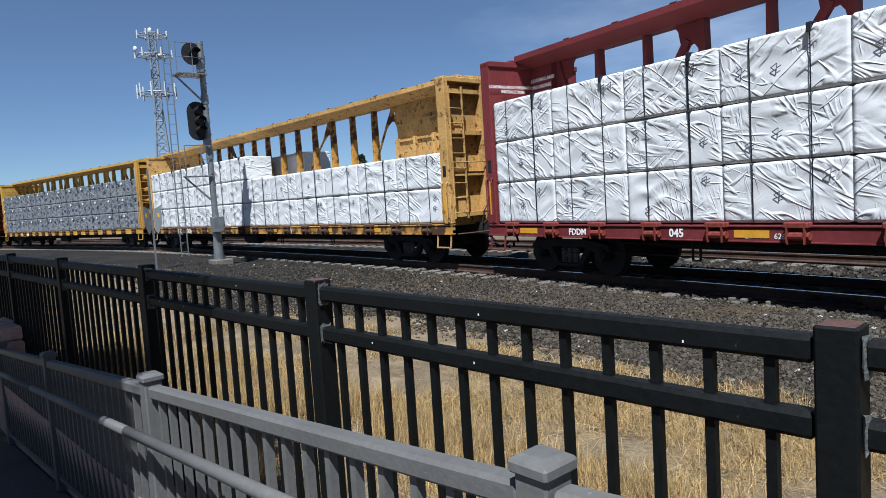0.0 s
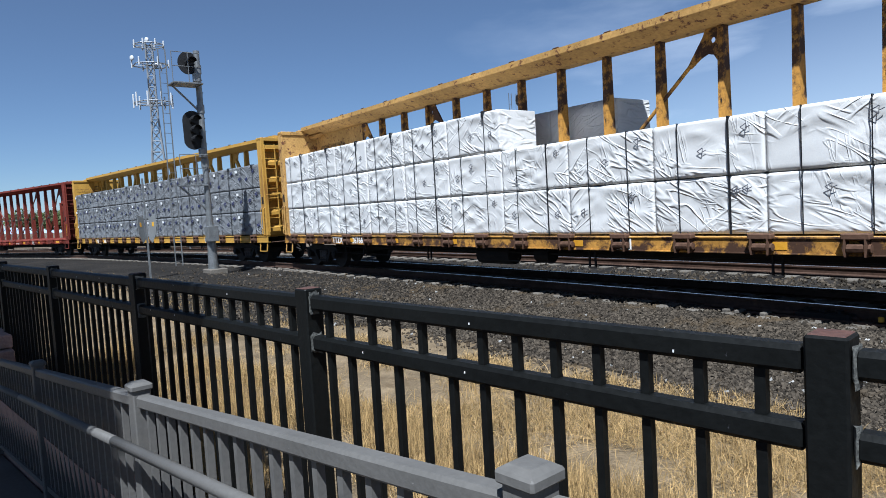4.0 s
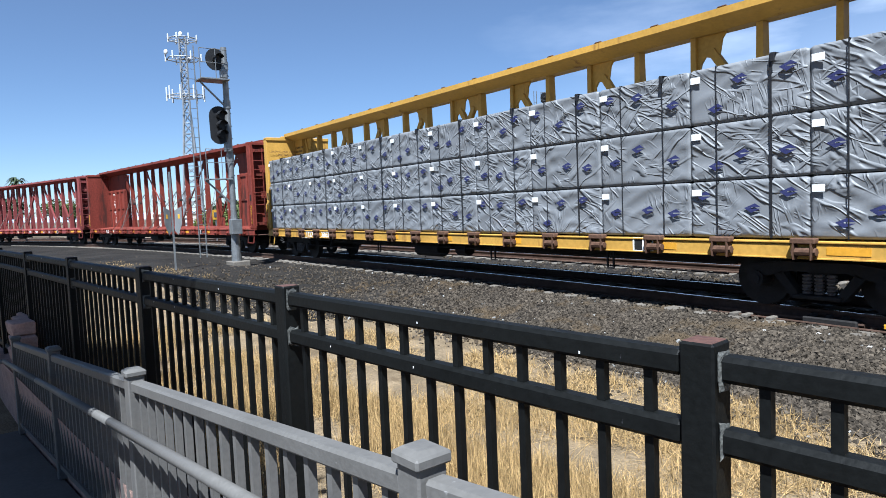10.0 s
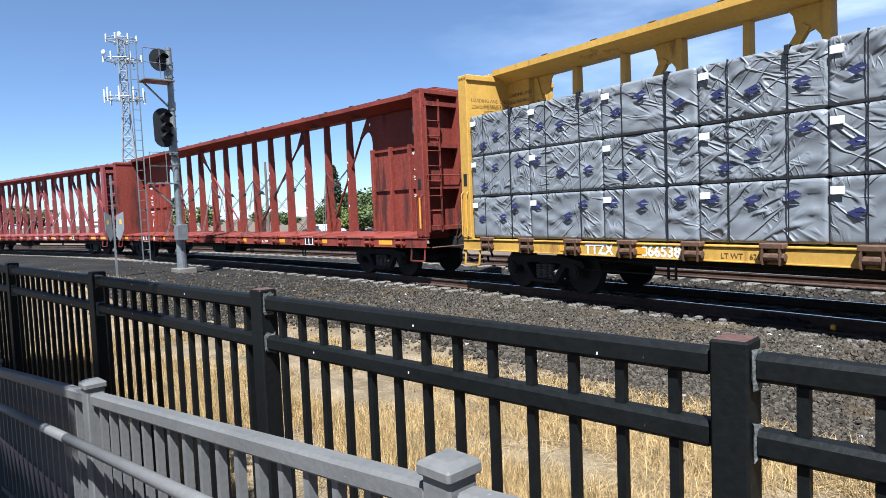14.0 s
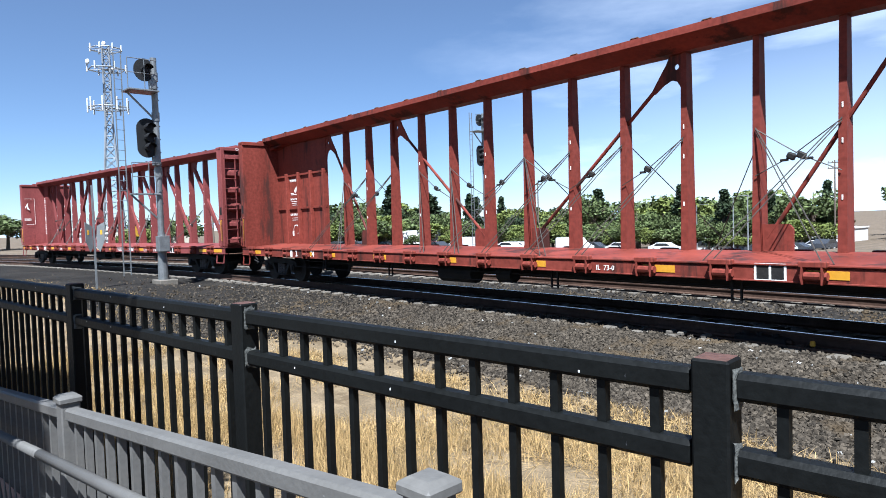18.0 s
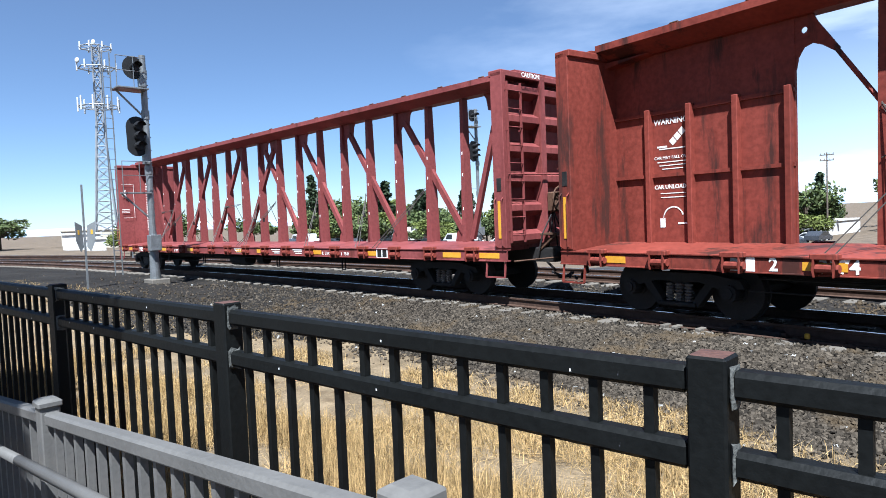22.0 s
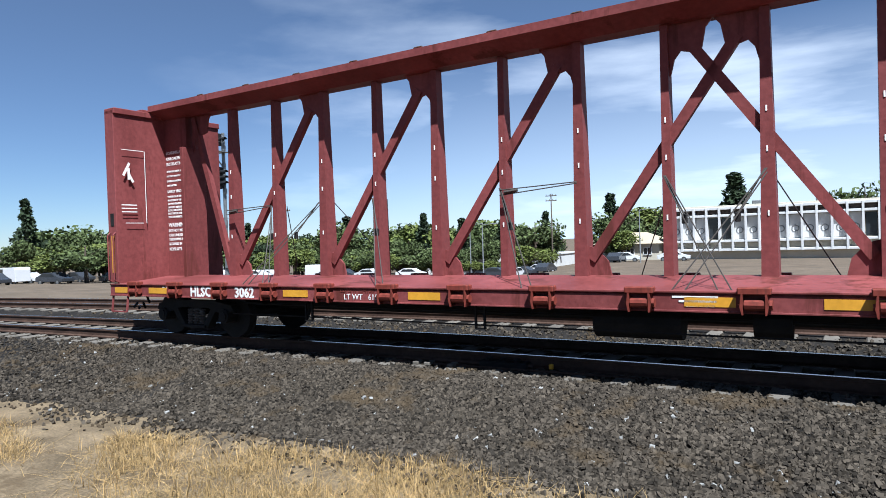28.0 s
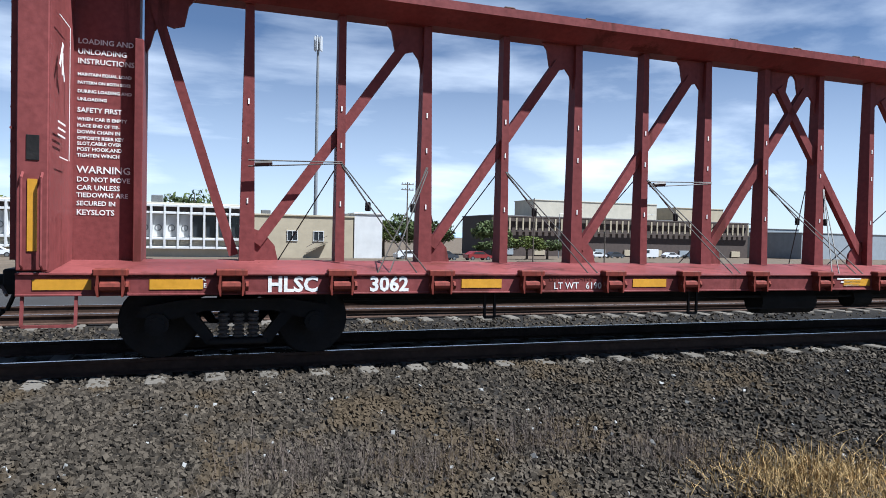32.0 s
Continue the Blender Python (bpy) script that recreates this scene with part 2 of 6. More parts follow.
M_STRAW = material("dry_straw_blades", (0.29, 0.195, 0.082), 0.8, var=0.2, scale=1.2, fine=10, bump=0.0, island=0.6, spec=0.2)
M_FENCE = material("satin_black_powder_coat", (0.0050, 0.0054, 0.0052), 0.5, var=0.25, scale=2, fine=45, bump=0.15, spec=0.12, wear=(0.074, 0.074, 0.0814), wear_amount=0.02, wear_scale=22)
M_FENCERUST = material("rusted_tube_end", (0.060, 0.024, 0.016), 0.8, var=0.35, scale=14, fine=60, bump=0.4)
M_WELD = material("primer_grey_weld", (0.0666, 0.0666, 0.0592), 0.7, var=0.4, scale=30, fine=90, bump=0.5)
M_GREYRAIL = material("warm_grey_paint", (0.100, 0.095, 0.088), 0.5, var=0.12, scale=3, fine=50, bump=0.15, wear=(0.2442, 0.2368, 0.2294), wear_amount=0.05, wear_scale=18, spec=0.14)
M_CONCRETE = material("walkway_concrete", (0.10, 0.09, 0.08), 0.9, var=0.18, scale=0.8, fine=25, bump=0.3, spec=0.14)
M_PINK = material("pink_split_face_block", (0.296, 0.1887, 0.1517), 0.9, var=0.25, scale=6, fine=30, bump=0.7, bump_dist=0.02, per_object=0.18)
M_GALV = material("galvanised_steel", (0.18, 0.185, 0.185), 0.45, metal=0.55, var=0.2, scale=6, fine=30, bump=0.1)
M_SIGNAL = material("signal_black", (0.00888, 0.00888, 0.00962), 0.6, var=0.3, scale=5, spec=0.3)
M_TOWER = material("tower_galvanised", (0.222, 0.2294, 0.2368), 0.5, metal=0.3, var=0.2, scale=1)
M_ANTENNA = material("antenna_white", (0.44, 0.45, 0.46), 0.5, var=0.08, scale=2)
M_LENS = material("signal_lens", (0.05, 0.05, 0.05), 0.12, var=0.1, scale=5, bump=0.0)
M_WOODPOLE = material("creosote_pole", (0.0962, 0.074, 0.0555), 0.85, var=0.3, scale=2, fine=20, streak=True)
M_BARK = material("grey_brown_bark", (0.0962, 0.074, 0.0555), 0.9, var=0.35, scale=4, fine=25, bump=0.6, spec=0.14)
M_LEAF = material("green_leaves", (0.074, 0.094, 0.034), 0.6, var=0.3, scale=0.5, fine=4, bump=0.0, island=0.45, spec=0.14)
M_LEAFY = material("yellow_green_leaves", (0.11, 0.13, 0.034), 0.6, var=0.3, scale=0.5, fine=4, bump=0.0, island=0.4, spec=0.14)
M_LEAFD = material("dark_conifer_needles", (0.030, 0.043, 0.021), 0.7, var=0.3, scale=0.6, fine=4, bump=0.0, island=0.45, spec=0.14)
M_CREAM = material("cream_stucco", (0.4588, 0.4144, 0.3256), 0.85, var=0.1, scale=0.5, fine=12, bump=0.2)
M_TAN = material("tan_stucco", (0.37, 0.3108, 0.2146), 0.85, var=0.1, scale=0.5, fine=12, bump=0.2)
M_WHITEWALL = material("white_wall", (0.5476, 0.5402, 0.518), 0.8, var=0.08, scale=0.6, fine=12, bump=0.15)
M_BROWNWALL = material("brown_fascia", (0.0629, 0.0444, 0.03552), 0.8, var=0.2, scale=1.2, fine=12, bump=0.2)
M_GREYWALL = material("blue_grey_wall", (0.2442, 0.2664, 0.2812), 0.8, var=0.1, scale=0.6, fine=12, bump=0.15)
M_BRICKW = material("brick_brown_wall", (0.185, 0.0962, 0.0666), 0.85, var=0.2, scale=1, fine=15, bump=0.3)
M_ROOF = material("grey_roofing", (0.1628, 0.1554, 0.148), 0.9, var=0.15, scale=0.8)
M_DARKGLASS = material("dark_window_glass", (0.0222, 0.0259, 0.0296), 0.08, var=0.1, scale=1, bump=0.0)
M_CARW = material("white_car_paint", (0.555, 0.555, 0.555), 0.25, var=0.03, scale=1, bump=0.0)
M_CARD = material("dark_car_paint", (0.037, 0.0407, 0.0481), 0.25, var=0.05, scale=1, bump=0.0)
M_CARR = material("red_car_paint", (0.185, 0.0222, 0.0222), 0.25, var=0.05, scale=1, bump=0.0)
M_TYRE = material("tyre_rubber", (0.0148, 0.0148, 0.0148), 0.85, var=0.2, scale=8)
M_SIGNY = material("amber_sign_sheet", (0.50, 0.27, 0.02), 0.4, var=0.06, scale=4)
M_SIGNBLUE = material("blue_sign_sheet", (0.0222, 0.148, 0.3108), 0.4, var=0.08, scale=4)
# distance haze over the hills is put into this pale blue
M_HILL = material("haze_tinted_hills", (0.25, 0.33, 0.42), 1.0, var=0.08, scale=0.01, bump=0.0)


def cloth(name, col, fold, rough=0.5):
    """Woven wrap with soft diagonal folds."""
    m = material(name, col, rough, var=0.07, scale=1.2, fine=60, bump=0.0, per_object=0.05, spec=0.3)
    n, l = m.node_tree.nodes, m.node_tree.links
    b = n["Principled BSDF"]
    co = n.new("ShaderNodeTexCoord")
    add = n.new("ShaderNodeVectorMath")
    rnd = n.new("ShaderNodeObjectInfo")
    sc = n.new("ShaderNodeVectorMath"); sc.operation = "SCALE"; sc.inputs["Scale"].default_value = 37.0
    comb = n.new("ShaderNodeCombineXYZ")
    l.new(rnd.outputs["Random"], comb.inputs["X"]); l.new(rnd.outputs["Random"], comb.inputs["Z"])
    l.new(comb.outputs["Vector"], sc.inputs[0])
    l.new(co.outputs["Object"], add.inputs[0]); l.new(sc.outputs["Vector"], add.inputs[1])
    total = None
    for ang, stretch, scale, gate_at, amount in ((34, 4.5, 1.1, 0.44, 1.0), (-40, 4.5, 1.0, 0.47, 1.0), (12, 4.0, 1.3, 0.52, 0.7), (78, 5.0, 1.5, 0.50, 0.5)):
        mp_ = n.new("ShaderNodeMapping")
        mp_.vector_type = "TEXTURE"
        mp_.inputs["Rotation"].default_value = (0.0, radians(ang), 0.0)
        mp_.inputs["Scale"].default_value = (1.0, 1.0, 1.0 / stretch)
        l.new(add.outputs["Vector"], mp_.inputs["Vector"])
        fine_ = n.new("ShaderNodeTexNoise")
        fine_.inputs["Scale"].default_value, fine_.inputs["Detail"].default_value, fine_.inputs["Distortion"].default_value = scale, 1.2, 0.6
        l.new(mp_.outputs["Vector"], fine_.inputs["Vector"])
        # a crease is where the noise crosses its middle
        mid = n.new("ShaderNodeMath"); mid.operation = "SUBTRACT"; mid.inputs[1].default_value = 0.5
        absn = n.new("ShaderNodeMath"); absn.operation = "ABSOLUTE"
        cre = n.new("ShaderNodeMapRange"); cre.interpolation_type = "SMOOTHSTEP"
        cre.inputs["From Min"].default_value, cre.inputs["From Max"].default_value, cre.inputs["To Min"].default_value, cre.inputs["To Max"].default_value = 0.0, 0.075, amount, 0.0
        l.new(fine_.outputs["Fac"], mid.inputs[0]); l.new(mid.outputs[0], absn.inputs[0]); l.new(absn.outputs[0], cre.inputs["Value"])
        where = n.new("ShaderNodeTexNoise"); where.inputs["Scale"].default_value, where.inputs["Detail"].default_value = 1.1 + ang * 0.004, 1.0
        gate = n.new("ShaderNodeMapRange"); gate.inputs["From Min"].default_value, gate.inputs["From Max"].default_value = gate_at, gate_at + 0.14
        l.new(add.outputs["Vector"], where.inputs["Vector"]); l.new(where.outputs["Fac"], gate.inputs["Value"])
        mu = n.new("ShaderNodeMath"); mu.operation = "MULTIPLY"
        l.new(cre.outputs["Result"], mu.inputs[0]); l.new(gate.outputs["Result"], mu.inputs[1])
        if total is None:
            total = mu.outputs[0]
        else:
            su = n.new("ShaderNodeMath"); su.operation = "MAXIMUM"
            l.new(total, su.inputs[0]); l.new(mu.outputs[0], su.inputs[1])
            total = su.outputs[0]
    bp = n.new("ShaderNodeBump"); bp.inputs["Strength"].default_value, bp.inputs["Distance"].default_value = 0.9, fold
    l.new(total, bp.inputs["Height"]); l.new(bp.outputs["Normal"], b.inputs["Normal"])
    return m


M_WRAPW = cloth("white_woven_wrap", (0.535, 0.524, 0.504), 0.020)
M_WRAPG = cloth("grey_woven_wrap", (0.148, 0.152, 0.157), 0.030, 0.5)


# ---------------- mesh helpers ----------------
def box(bm, c, s, bevel=0.0, m=None):
    x, y, z = (v / 2 for v in s)
    vs = []
    for dx, dy, dz in ((-x, -y, -z), (x, -y, -z), (x, y, -z), (-x, y, -z), (-x, -y, z), (x, -y, z), (x, y, z), (-x, y, z)):
        p = Vector((dx, dy, dz))
        if m:
            p = m @ p
        vs.append(bm.verts.new(p + Vector(c)))
    fs = [bm.faces.new([vs[i] for i in f]) for f in ((3, 2, 1, 0), (4, 5, 6, 7), (0, 1, 5, 4), (1, 2, 6, 5), (2, 3, 7, 6), (3, 0, 4, 7))]
    if bevel:
        bmesh.ops.bevel(bm, geom=list({e for f in fs for e in f.edges}), offset=bevel, segments=1, affect="EDGES")
    return bm


def beam(bm, a, b, w, h, w2=None, h2=None, up=(0, 0, 1)):
    """A square bar from a to b, w wide across and h deep along up's side."""
    a, b = Vector(a), Vector(b)
    d = (b - a).normalized()
    u = Vector(up)
    if abs(d.dot(u)) > 0.98:
        u = Vector((0, 1, 0))
    s = d.cross(u).normalized()
    t = s.cross(d).normalized()
    w2, h2 = w if w2 is None else w2, h if h2 is None else h2
    ring = []
    for p, ww, hh in ((a, w, h), (b, w2, h2)):
        ring.append([bm.verts.new(p + s * sx * ww / 2 + t * sy * hh / 2) for sx, sy in ((-1, -1), (1, -1), (1, 1), (-1, 1))])
    r0, r1 = ring
    bm.faces.new(r0[::-1]); bm.faces.new(r1)
    for i in range(4):
        bm.faces.new((r0[i], r0[(i + 1) % 4], r1[(i + 1) % 4], r1[i]))
    return bm


def tube(bm, a, b, r, n=8, r2=None):
    a, b = Vector(a), Vector(b)
    d = (b - a).normalized()
    u = Vector((0, 0, 1)) if abs(d.z) < 0.9 else Vector((1, 0, 0))
    s = d.cross(u).normalized()
    t = s.cross(d)
    r2 = r if r2 is None else r2
    r0 = [bm.verts.new(a + (s * math.cos(k * math.tau / n) + t * math.sin(k * math.tau / n)) * r) for k in range(n)]
    r1 = [bm.verts.new(b + (s * math.cos(k * math.tau / n) + t * math.sin(k * math.tau / n)) * r2) for k in range(n)]
    bm.faces.new(r0); bm.faces.new(r1[::-1])
    for i in range(n):
        bm.faces.new((r0[i], r1[i], r1[(i + 1) % n], r0[(i + 1) % n]))
    return bm


def prism(bm, outline, y0, y1):
    """An outline in x and z, extruded from y0 to y1."""
    f = [bm.verts.new((x, y0, z)) for x, z in outline]
    g = [bm.verts.new((x, y1, z)) for x, z in outline]
    bm.faces.new(f); bm.faces.new(g[::-1])
    for i in range(len(f)):
        j = (i + 1) % len(f)
        bm.faces.new((f[i], g[i], g[j], f[j]))
    return bm


def mesh(bm, name, mats, smooth=False):
    bmesh.ops.recalc_face_normals(bm, faces=bm.faces)
    me = bpy.data.meshes.new(name)
    bm.to_mesh(me)
    bm.free()
    for m in mats if isinstance(mats, (list, tuple)) else [mats]:
        me.materials.append(m)
    if smooth:
        for p in me.polygons:
            p.use_smooth = True
    return me


def put(name, me, parent=None, m=None, label="", **tags):
    ob = new(name, me)
    if parent:
        ob.parent = parent
    if m is not None:
        ob.matrix_basis = m
    return tagged(ob, label, **tags)


def part(name, bm, mats, parent, label="", m=None, smooth=False):
    return put(name, mesh(bm, name, mats, smooth), parent, m, label)


def nb():
    return bmesh.new()


def thing(name, label, category, m=None, group="", kind=""):
    ob = new(name)
    ob.empty_display_size = 0.3
    if m is not None:
        ob.matrix_basis = m
    return tagged(ob, label, category, group, kind)


def raw(name, verts, faces, mats):
    me = bpy.data.meshes.new(name)
    me.from_pydata(verts, [], faces)
    for m in mats if isinstance(mats, (list, tuple)) else [mats]:
        me.materials.append(m)
    me.update()
    return me


def words(text, size, align="LEFT", space=1.0, depth=0.002, bold=0.0):
    cu = bpy.data.curves.new("lettering", "FONT")
    cu.body, cu.size, cu.align_x, cu.space_line, cu.extrude, cu.offset = text, size, align, space, depth, bold
    cu.resolution_u = 2
    ob = bpy.data.objects.new("lettering", cu)
    scene.collection.objects.link(ob)
    bpy.context.view_layer.update()
    me = bpy.data.meshes.new_from_object(ob)
    bpy.data.objects.remove(ob)
    bpy.data.curves.remove(cu)
    return me


def lettering(text, size, mat, parent, m, align="LEFT", bold=0.0, space=1.0):
    me = words(text, size, align, space, 0.002, bold)
    me.materials.clear()
    me.materials.append(mat)
    return put("lettering", me, parent, m)
# ---------------- the line: a curve, then straight ----------------
YC = 10.0575  # centre of the near track where it runs along x


def along(s, v=0.0):
    """Place and heading of the track at s metres along, v metres to the far side."""
    a = (XC - min(s, XE)) / RAD
    x, y = XC - (RAD + v) * math.sin(a), YC - RAD + (RAD + v) * math.cos(a)
    if s > XE:
        x, y = x + (s - XE) * math.cos(a), y + (s - XE) * math.sin(a)
    return x, y, a


def across(x, y):
    """Distance from the track's centre line, positive on the far side."""
    ex, ey, ea = along(XE)
    if (x - ex) * math.cos(ea) + (y - ey) * math.sin(ea) > 0:
        return (y - ey) * math.cos(ea) - (x - ex) * math.sin(ea)
    return math.hypot(x - XC, y - YC + RAD) - RAD


def profile(v, x=0.0):
    if v < -1.75 and x < -5:
        k = min(1.0, (-5 - x) / 9)
        return profile(v) * (1 - k) + k * (-0.24 + 0.2 * min(1.0, (-1.75 - v) / 2))
    keys = ((-60, -0.70), (-4.2, -0.66), (-3.4, -0.60), (-1.75, -0.24), (-1.2, -0.21), (1.2, -0.21), (1.75, -0.26), (2.3, -0.38), (2.9, -0.26), (3.3, -0.21), (5.8, -0.21), (6.3, -0.3), (8.0, -0.62), (60, -0.75), (400, -0.9))
    for (a, za), (b, zb) in zip(keys, keys[1:]):
        if v < b:
            return za + (zb - za) * (v - a) / (b - a) if v > a else za
    return -0.9


def shoulder_edge(x):
    """How far the stones reach from the track's centre on the near side."""
    return 3.75 + 3.2 * min(1.0, max(0.0, (-5.5 - x) / 4.0)) + 1.5 * min(1.0, max(0.0, (x - 4.8) / 3.5)) + 0.25 * noise.noise(Vector((x * 0.8, 3, 1)))


def fall(x, y):
    """The land beyond the line drops gently away, most towards the north-west."""
    if y < 16:
        return 0.0
    w = min(1.0, max(0.0, (math.degrees(math.atan2(5 - x, y)) - 15) / 9))
    return min(y - 16, 160) * (0.019 + 0.025 * w * w * (3 - 2 * w))


def swing(x, y):
    """Far things ahead of the walkway lie a little to the right of the first plan."""
    if math.degrees(math.atan2(5.3 - x, y)) > 20:
        return x, y
    a = radians(-4.2)
    return 5.3 + math.cos(a) * (x - 5.3) - math.sin(a) * (y - 1), 1 + math.sin(a) * (x - 5.3) + math.cos(a) * (y - 1)


def ground():
    xs = sorted(set([-2400, -1200, -700, -450, -300, -220, -170] + [-140 + 4 * k for k in range(28)] + [-28 + 0.75 * k for k in range(80)] + [34, 40, 48, 60, 80, 110, 150, 220, 320, 480, 800, 1400, 2400]))
    vs_ = sorted(set([-900, -500, -250, -120, -60, -40, -28, -20, -16, -13] + [-11 + 0.5 * k for k in range(12)] + [-5.0 + 0.2 * k for k in range(70)] + [9.5, 10.5, 12, 14, 17, 21, 26, 34, 45, 60, 80, 110, 150, 220, 320, 500, 900, 1800]))
    verts, faces, idx = [], [], []
    for x in xs:
        for v in vs_:
            if abs(v) < 60 and x > -130:
                px, py, _ = along(x, v)
            else:
                px, py = x, along(max(x, -130), 0)[1] + v
            z = profile(v, px)
            if abs(px) < 40 and -5 < v < 9:
                z += 0.03 * noise.noise(Vector((px * 0.9, py * 0.9, 0))) * (0.3 if abs(v) < 1.6 else 1.0)
            verts.append((px, py, z - fall(px, py)))
    nv = len(vs_)
    for i in range(len(xs) - 1):
        for j in range(nv - 1):
            faces.append((i * nv + j, (i + 1) * nv + j, (i + 1) * nv + j + 1, i * nv + j + 1))
            v, x = (vs_[j] + vs_[j + 1]) / 2, (xs[i] + xs[i + 1]) / 2
            idx.append(0 if -shoulder_edge(x) < v < 8 else 1 if -14 < v < 0 else 3 if 8 <= v < 26 and x > -14 else 2)
    me = raw("ground", verts, faces, [M_BALLAST, M_DRYGRASS, M_DIRT, M_ASPHALT])
    me.polygons.foreach_set("material_index", idx)
    put("ground", me, None, None, "dry soil, ballast and sun-bleached yard ground", category="ground", kind="structure")


ground()


def rail_run(v0, s0, s1, name):
    """One running rail: foot, web and polished head, swept along the line."""
    prof = [(-0.07, -0.175), (0.07, -0.175), (0.07, -0.160), (0.012, -0.14), (0.012, -0.045), (0.036, -0.035), (0.036, -0.004), (0.024, 0.0), (-0.024, 0.0), (-0.036, -0.004), (-0.036, -0.035), (-0.012, -0.045), (-0.012, -0.14), (-0.07, -0.160)]
    verts, faces, mi = [], [], []
    n = len(prof)
    ss = list(np.arange(s0, XE, 2.0)) + [XE, s1]
    for s in ss:
        for dv, z in prof:
            x, y, _ = along(s, v0 + dv)
            verts.append((x, y, z))
    for i in range(len(ss) - 1):
        for j in range(n):
            k = (j + 1) % n
            faces.append((i * n + j, (i + 1) * n + j, (i + 1) * n + k, i * n + k))
            mi.append(1 if j in (7,) else 0)
    me = raw(name, verts, faces, [M_RAIL, M_RAILTOP])
    me.polygons.foreach_set("material_index", mi)
    return put("rail", me, None, None, name, category="rail", kind="structure")


for tv in (0.0, 4.55):
    for dv in (-0.7535, 0.7535):
        rail_run(tv + dv, -170.0, 120.0, "rusty steel running rail with a polished head")

bm = nb()
box(bm, (0, 0, -0.075), (0.24, 2.6, 0.15), 0.02)
ME_TIE = mesh(bm, "tie", M_TIE)
bm = nb()
for dv in (-0.7535, 0.7535):
    for d in (-0.1, 0.1):
        box(bm, (0, dv + d, 0.018), (0.07, 0.06, 0.03), 0.006)
ME_CLIP = mesh(bm, "rail_clip", M_RAIL)
for tv, s0, s1 in ((0.0, -60.0, 30.0), (4.55, -45.0, 33.0)):
    bed = thing("track_panel", "concrete railway ties bedded in dark ballast", "railway track", kind="structure")
    s = s0
    while s < s1:
        x, y, a = along(s, tv)
        t_ = put("tie", ME_TIE, bed, pose(x, y, -0.178 + random.uniform(-0.008, 0.008), 0, 0, math.degrees(a) + random.uniform(-0.6, 0.6)))
        if abs(s - 2) < 14:
            put("rail_clip", ME_CLIP, t_)
        s += 0.61

# switch machine parts beside the near rail
sw = thing("track_switch_gear", "low steel track circuit box and rods beside the rail", "track gear")
bm = nb()
box(bm, (Y_MARK[0] - 0.75, Y_MARK[1] + 0.12, -0.15), (0.75, 0.22, 0.12), 0.02)
for k in range(3):
    tube(bm, (Y_MARK[0] - 1.0 + 0.22 * k, Y_MARK[1] + 0.12, -0.09), (Y_MARK[0] - 1.0 + 0.22 * k, Y_MARK[1] + 0.12, -0.05), 0.05, 10)
part("housing", bm, M_BLACKSTEEL, sw)
bm = nb()
tube(bm, (Y_MARK[0] - 2.6, Y_MARK[1] + 0.08, -0.14), (Y_MARK[0] - 0.3, Y_MARK[1] + 0.08, -0.14), 0.03, 8)
tube(bm, (Y_MARK[0] - 2.6, Y_MARK[1] - 0.06, -0.17), (Y_MARK[0] + 1.2, Y_MARK[1] - 0.06, -0.17), 0.02, 8)
part("rod", bm, M_RAIL, sw)
bm = nb()
box(bm, (Y_MARK[0], Y_MARK[1], -0.105), (0.065, 0.05, 0.075), 0.012)
part("lock", bm, M_SIGNY, sw, "small bright yellow padlock")
for dx in (-2.1, -1.9, -1.5):
    bm = nb()
    box(bm, (Y_MARK[0] + dx, Y_MARK[1] - 0.1, -0.155), (0.09, 0.2, 0.05), 0.01)
    part("bracket", bm, M_TIE, sw)


# ---------------- ballast stones and straw ----------------
def stones(name, n, region, size, mat, label, seed):
    rng = np.random.default_rng(seed)
    cube = np.array([(-1, -1, -1), (1, -1, -1), (1, 1, -1), (-1, 1, -1), (-1, -1, 1), (1, -1, 1), (1, 1, 1), (-1, 1, 1)], float)
    quads = np.array([(3, 2, 1, 0), (4, 5, 6, 7), (0, 1, 5, 4), (1, 2, 6, 5), (2, 3, 7, 6), (3, 0, 4, 7)])
    V = np.empty((n, 8, 3))
    for k in range(n):
        s, v = region(rng)
        x, y, _ = along(s, v)
        z = profile(v, x) + rng.uniform(-0.01, 0.022)
        r = size * rng.uniform(0.55, 1.25)
        d = cube * rng.uniform(0.45, 1.0, (8, 3)) * r * np.array([1.0, rng.uniform(0.6, 1.0), rng.uniform(0.5, 0.8)])
        q = Euler(rng.uniform(-3.1, 3.1, 3)).to_matrix()
        V[k] = d @ np.array(q) + (x, y, z)
    F = (quads[None] + (np.arange(n) * 8)[:, None, None]).reshape(-1, 4)
    me = raw(name, V.reshape(-1, 3).tolist(), F.tolist(), mat)
    put(name, me, None, None, label, category="ballast", kind="stuff")


def shoulder(rng):
    s = XCAM + rng.normal(-2.0, 7.0)
    low = shoulder_edge(s)
    return s, -1.35 - (low - 1.35) * rng.random() + (rng.normal(-0.1, 0.38) if rng.random() < 0.3 else 0)


def crib(rng):
    return XCAM + rng.normal(-1, 8), rng.choice([rng.uniform(1.3, 3.4), rng.uniform(-1.5, -0.86), rng.uniform(5.7, 7.6)], p=[0.55, 0.25, 0.2])


stones("ballast_stones", 88000, shoulder, 0.031, M_STONE, "loose dark crushed ballast stones on the shoulder", 3)
stones("ballast_stones", 14000, crib, 0.036, M_STONE, "crushed ballast stones between the tracks", 4)
stones("pale_stones", 420, shoulder, 0.034, M_STONEPALE, "scattered pale stones among dark ballast", 5)


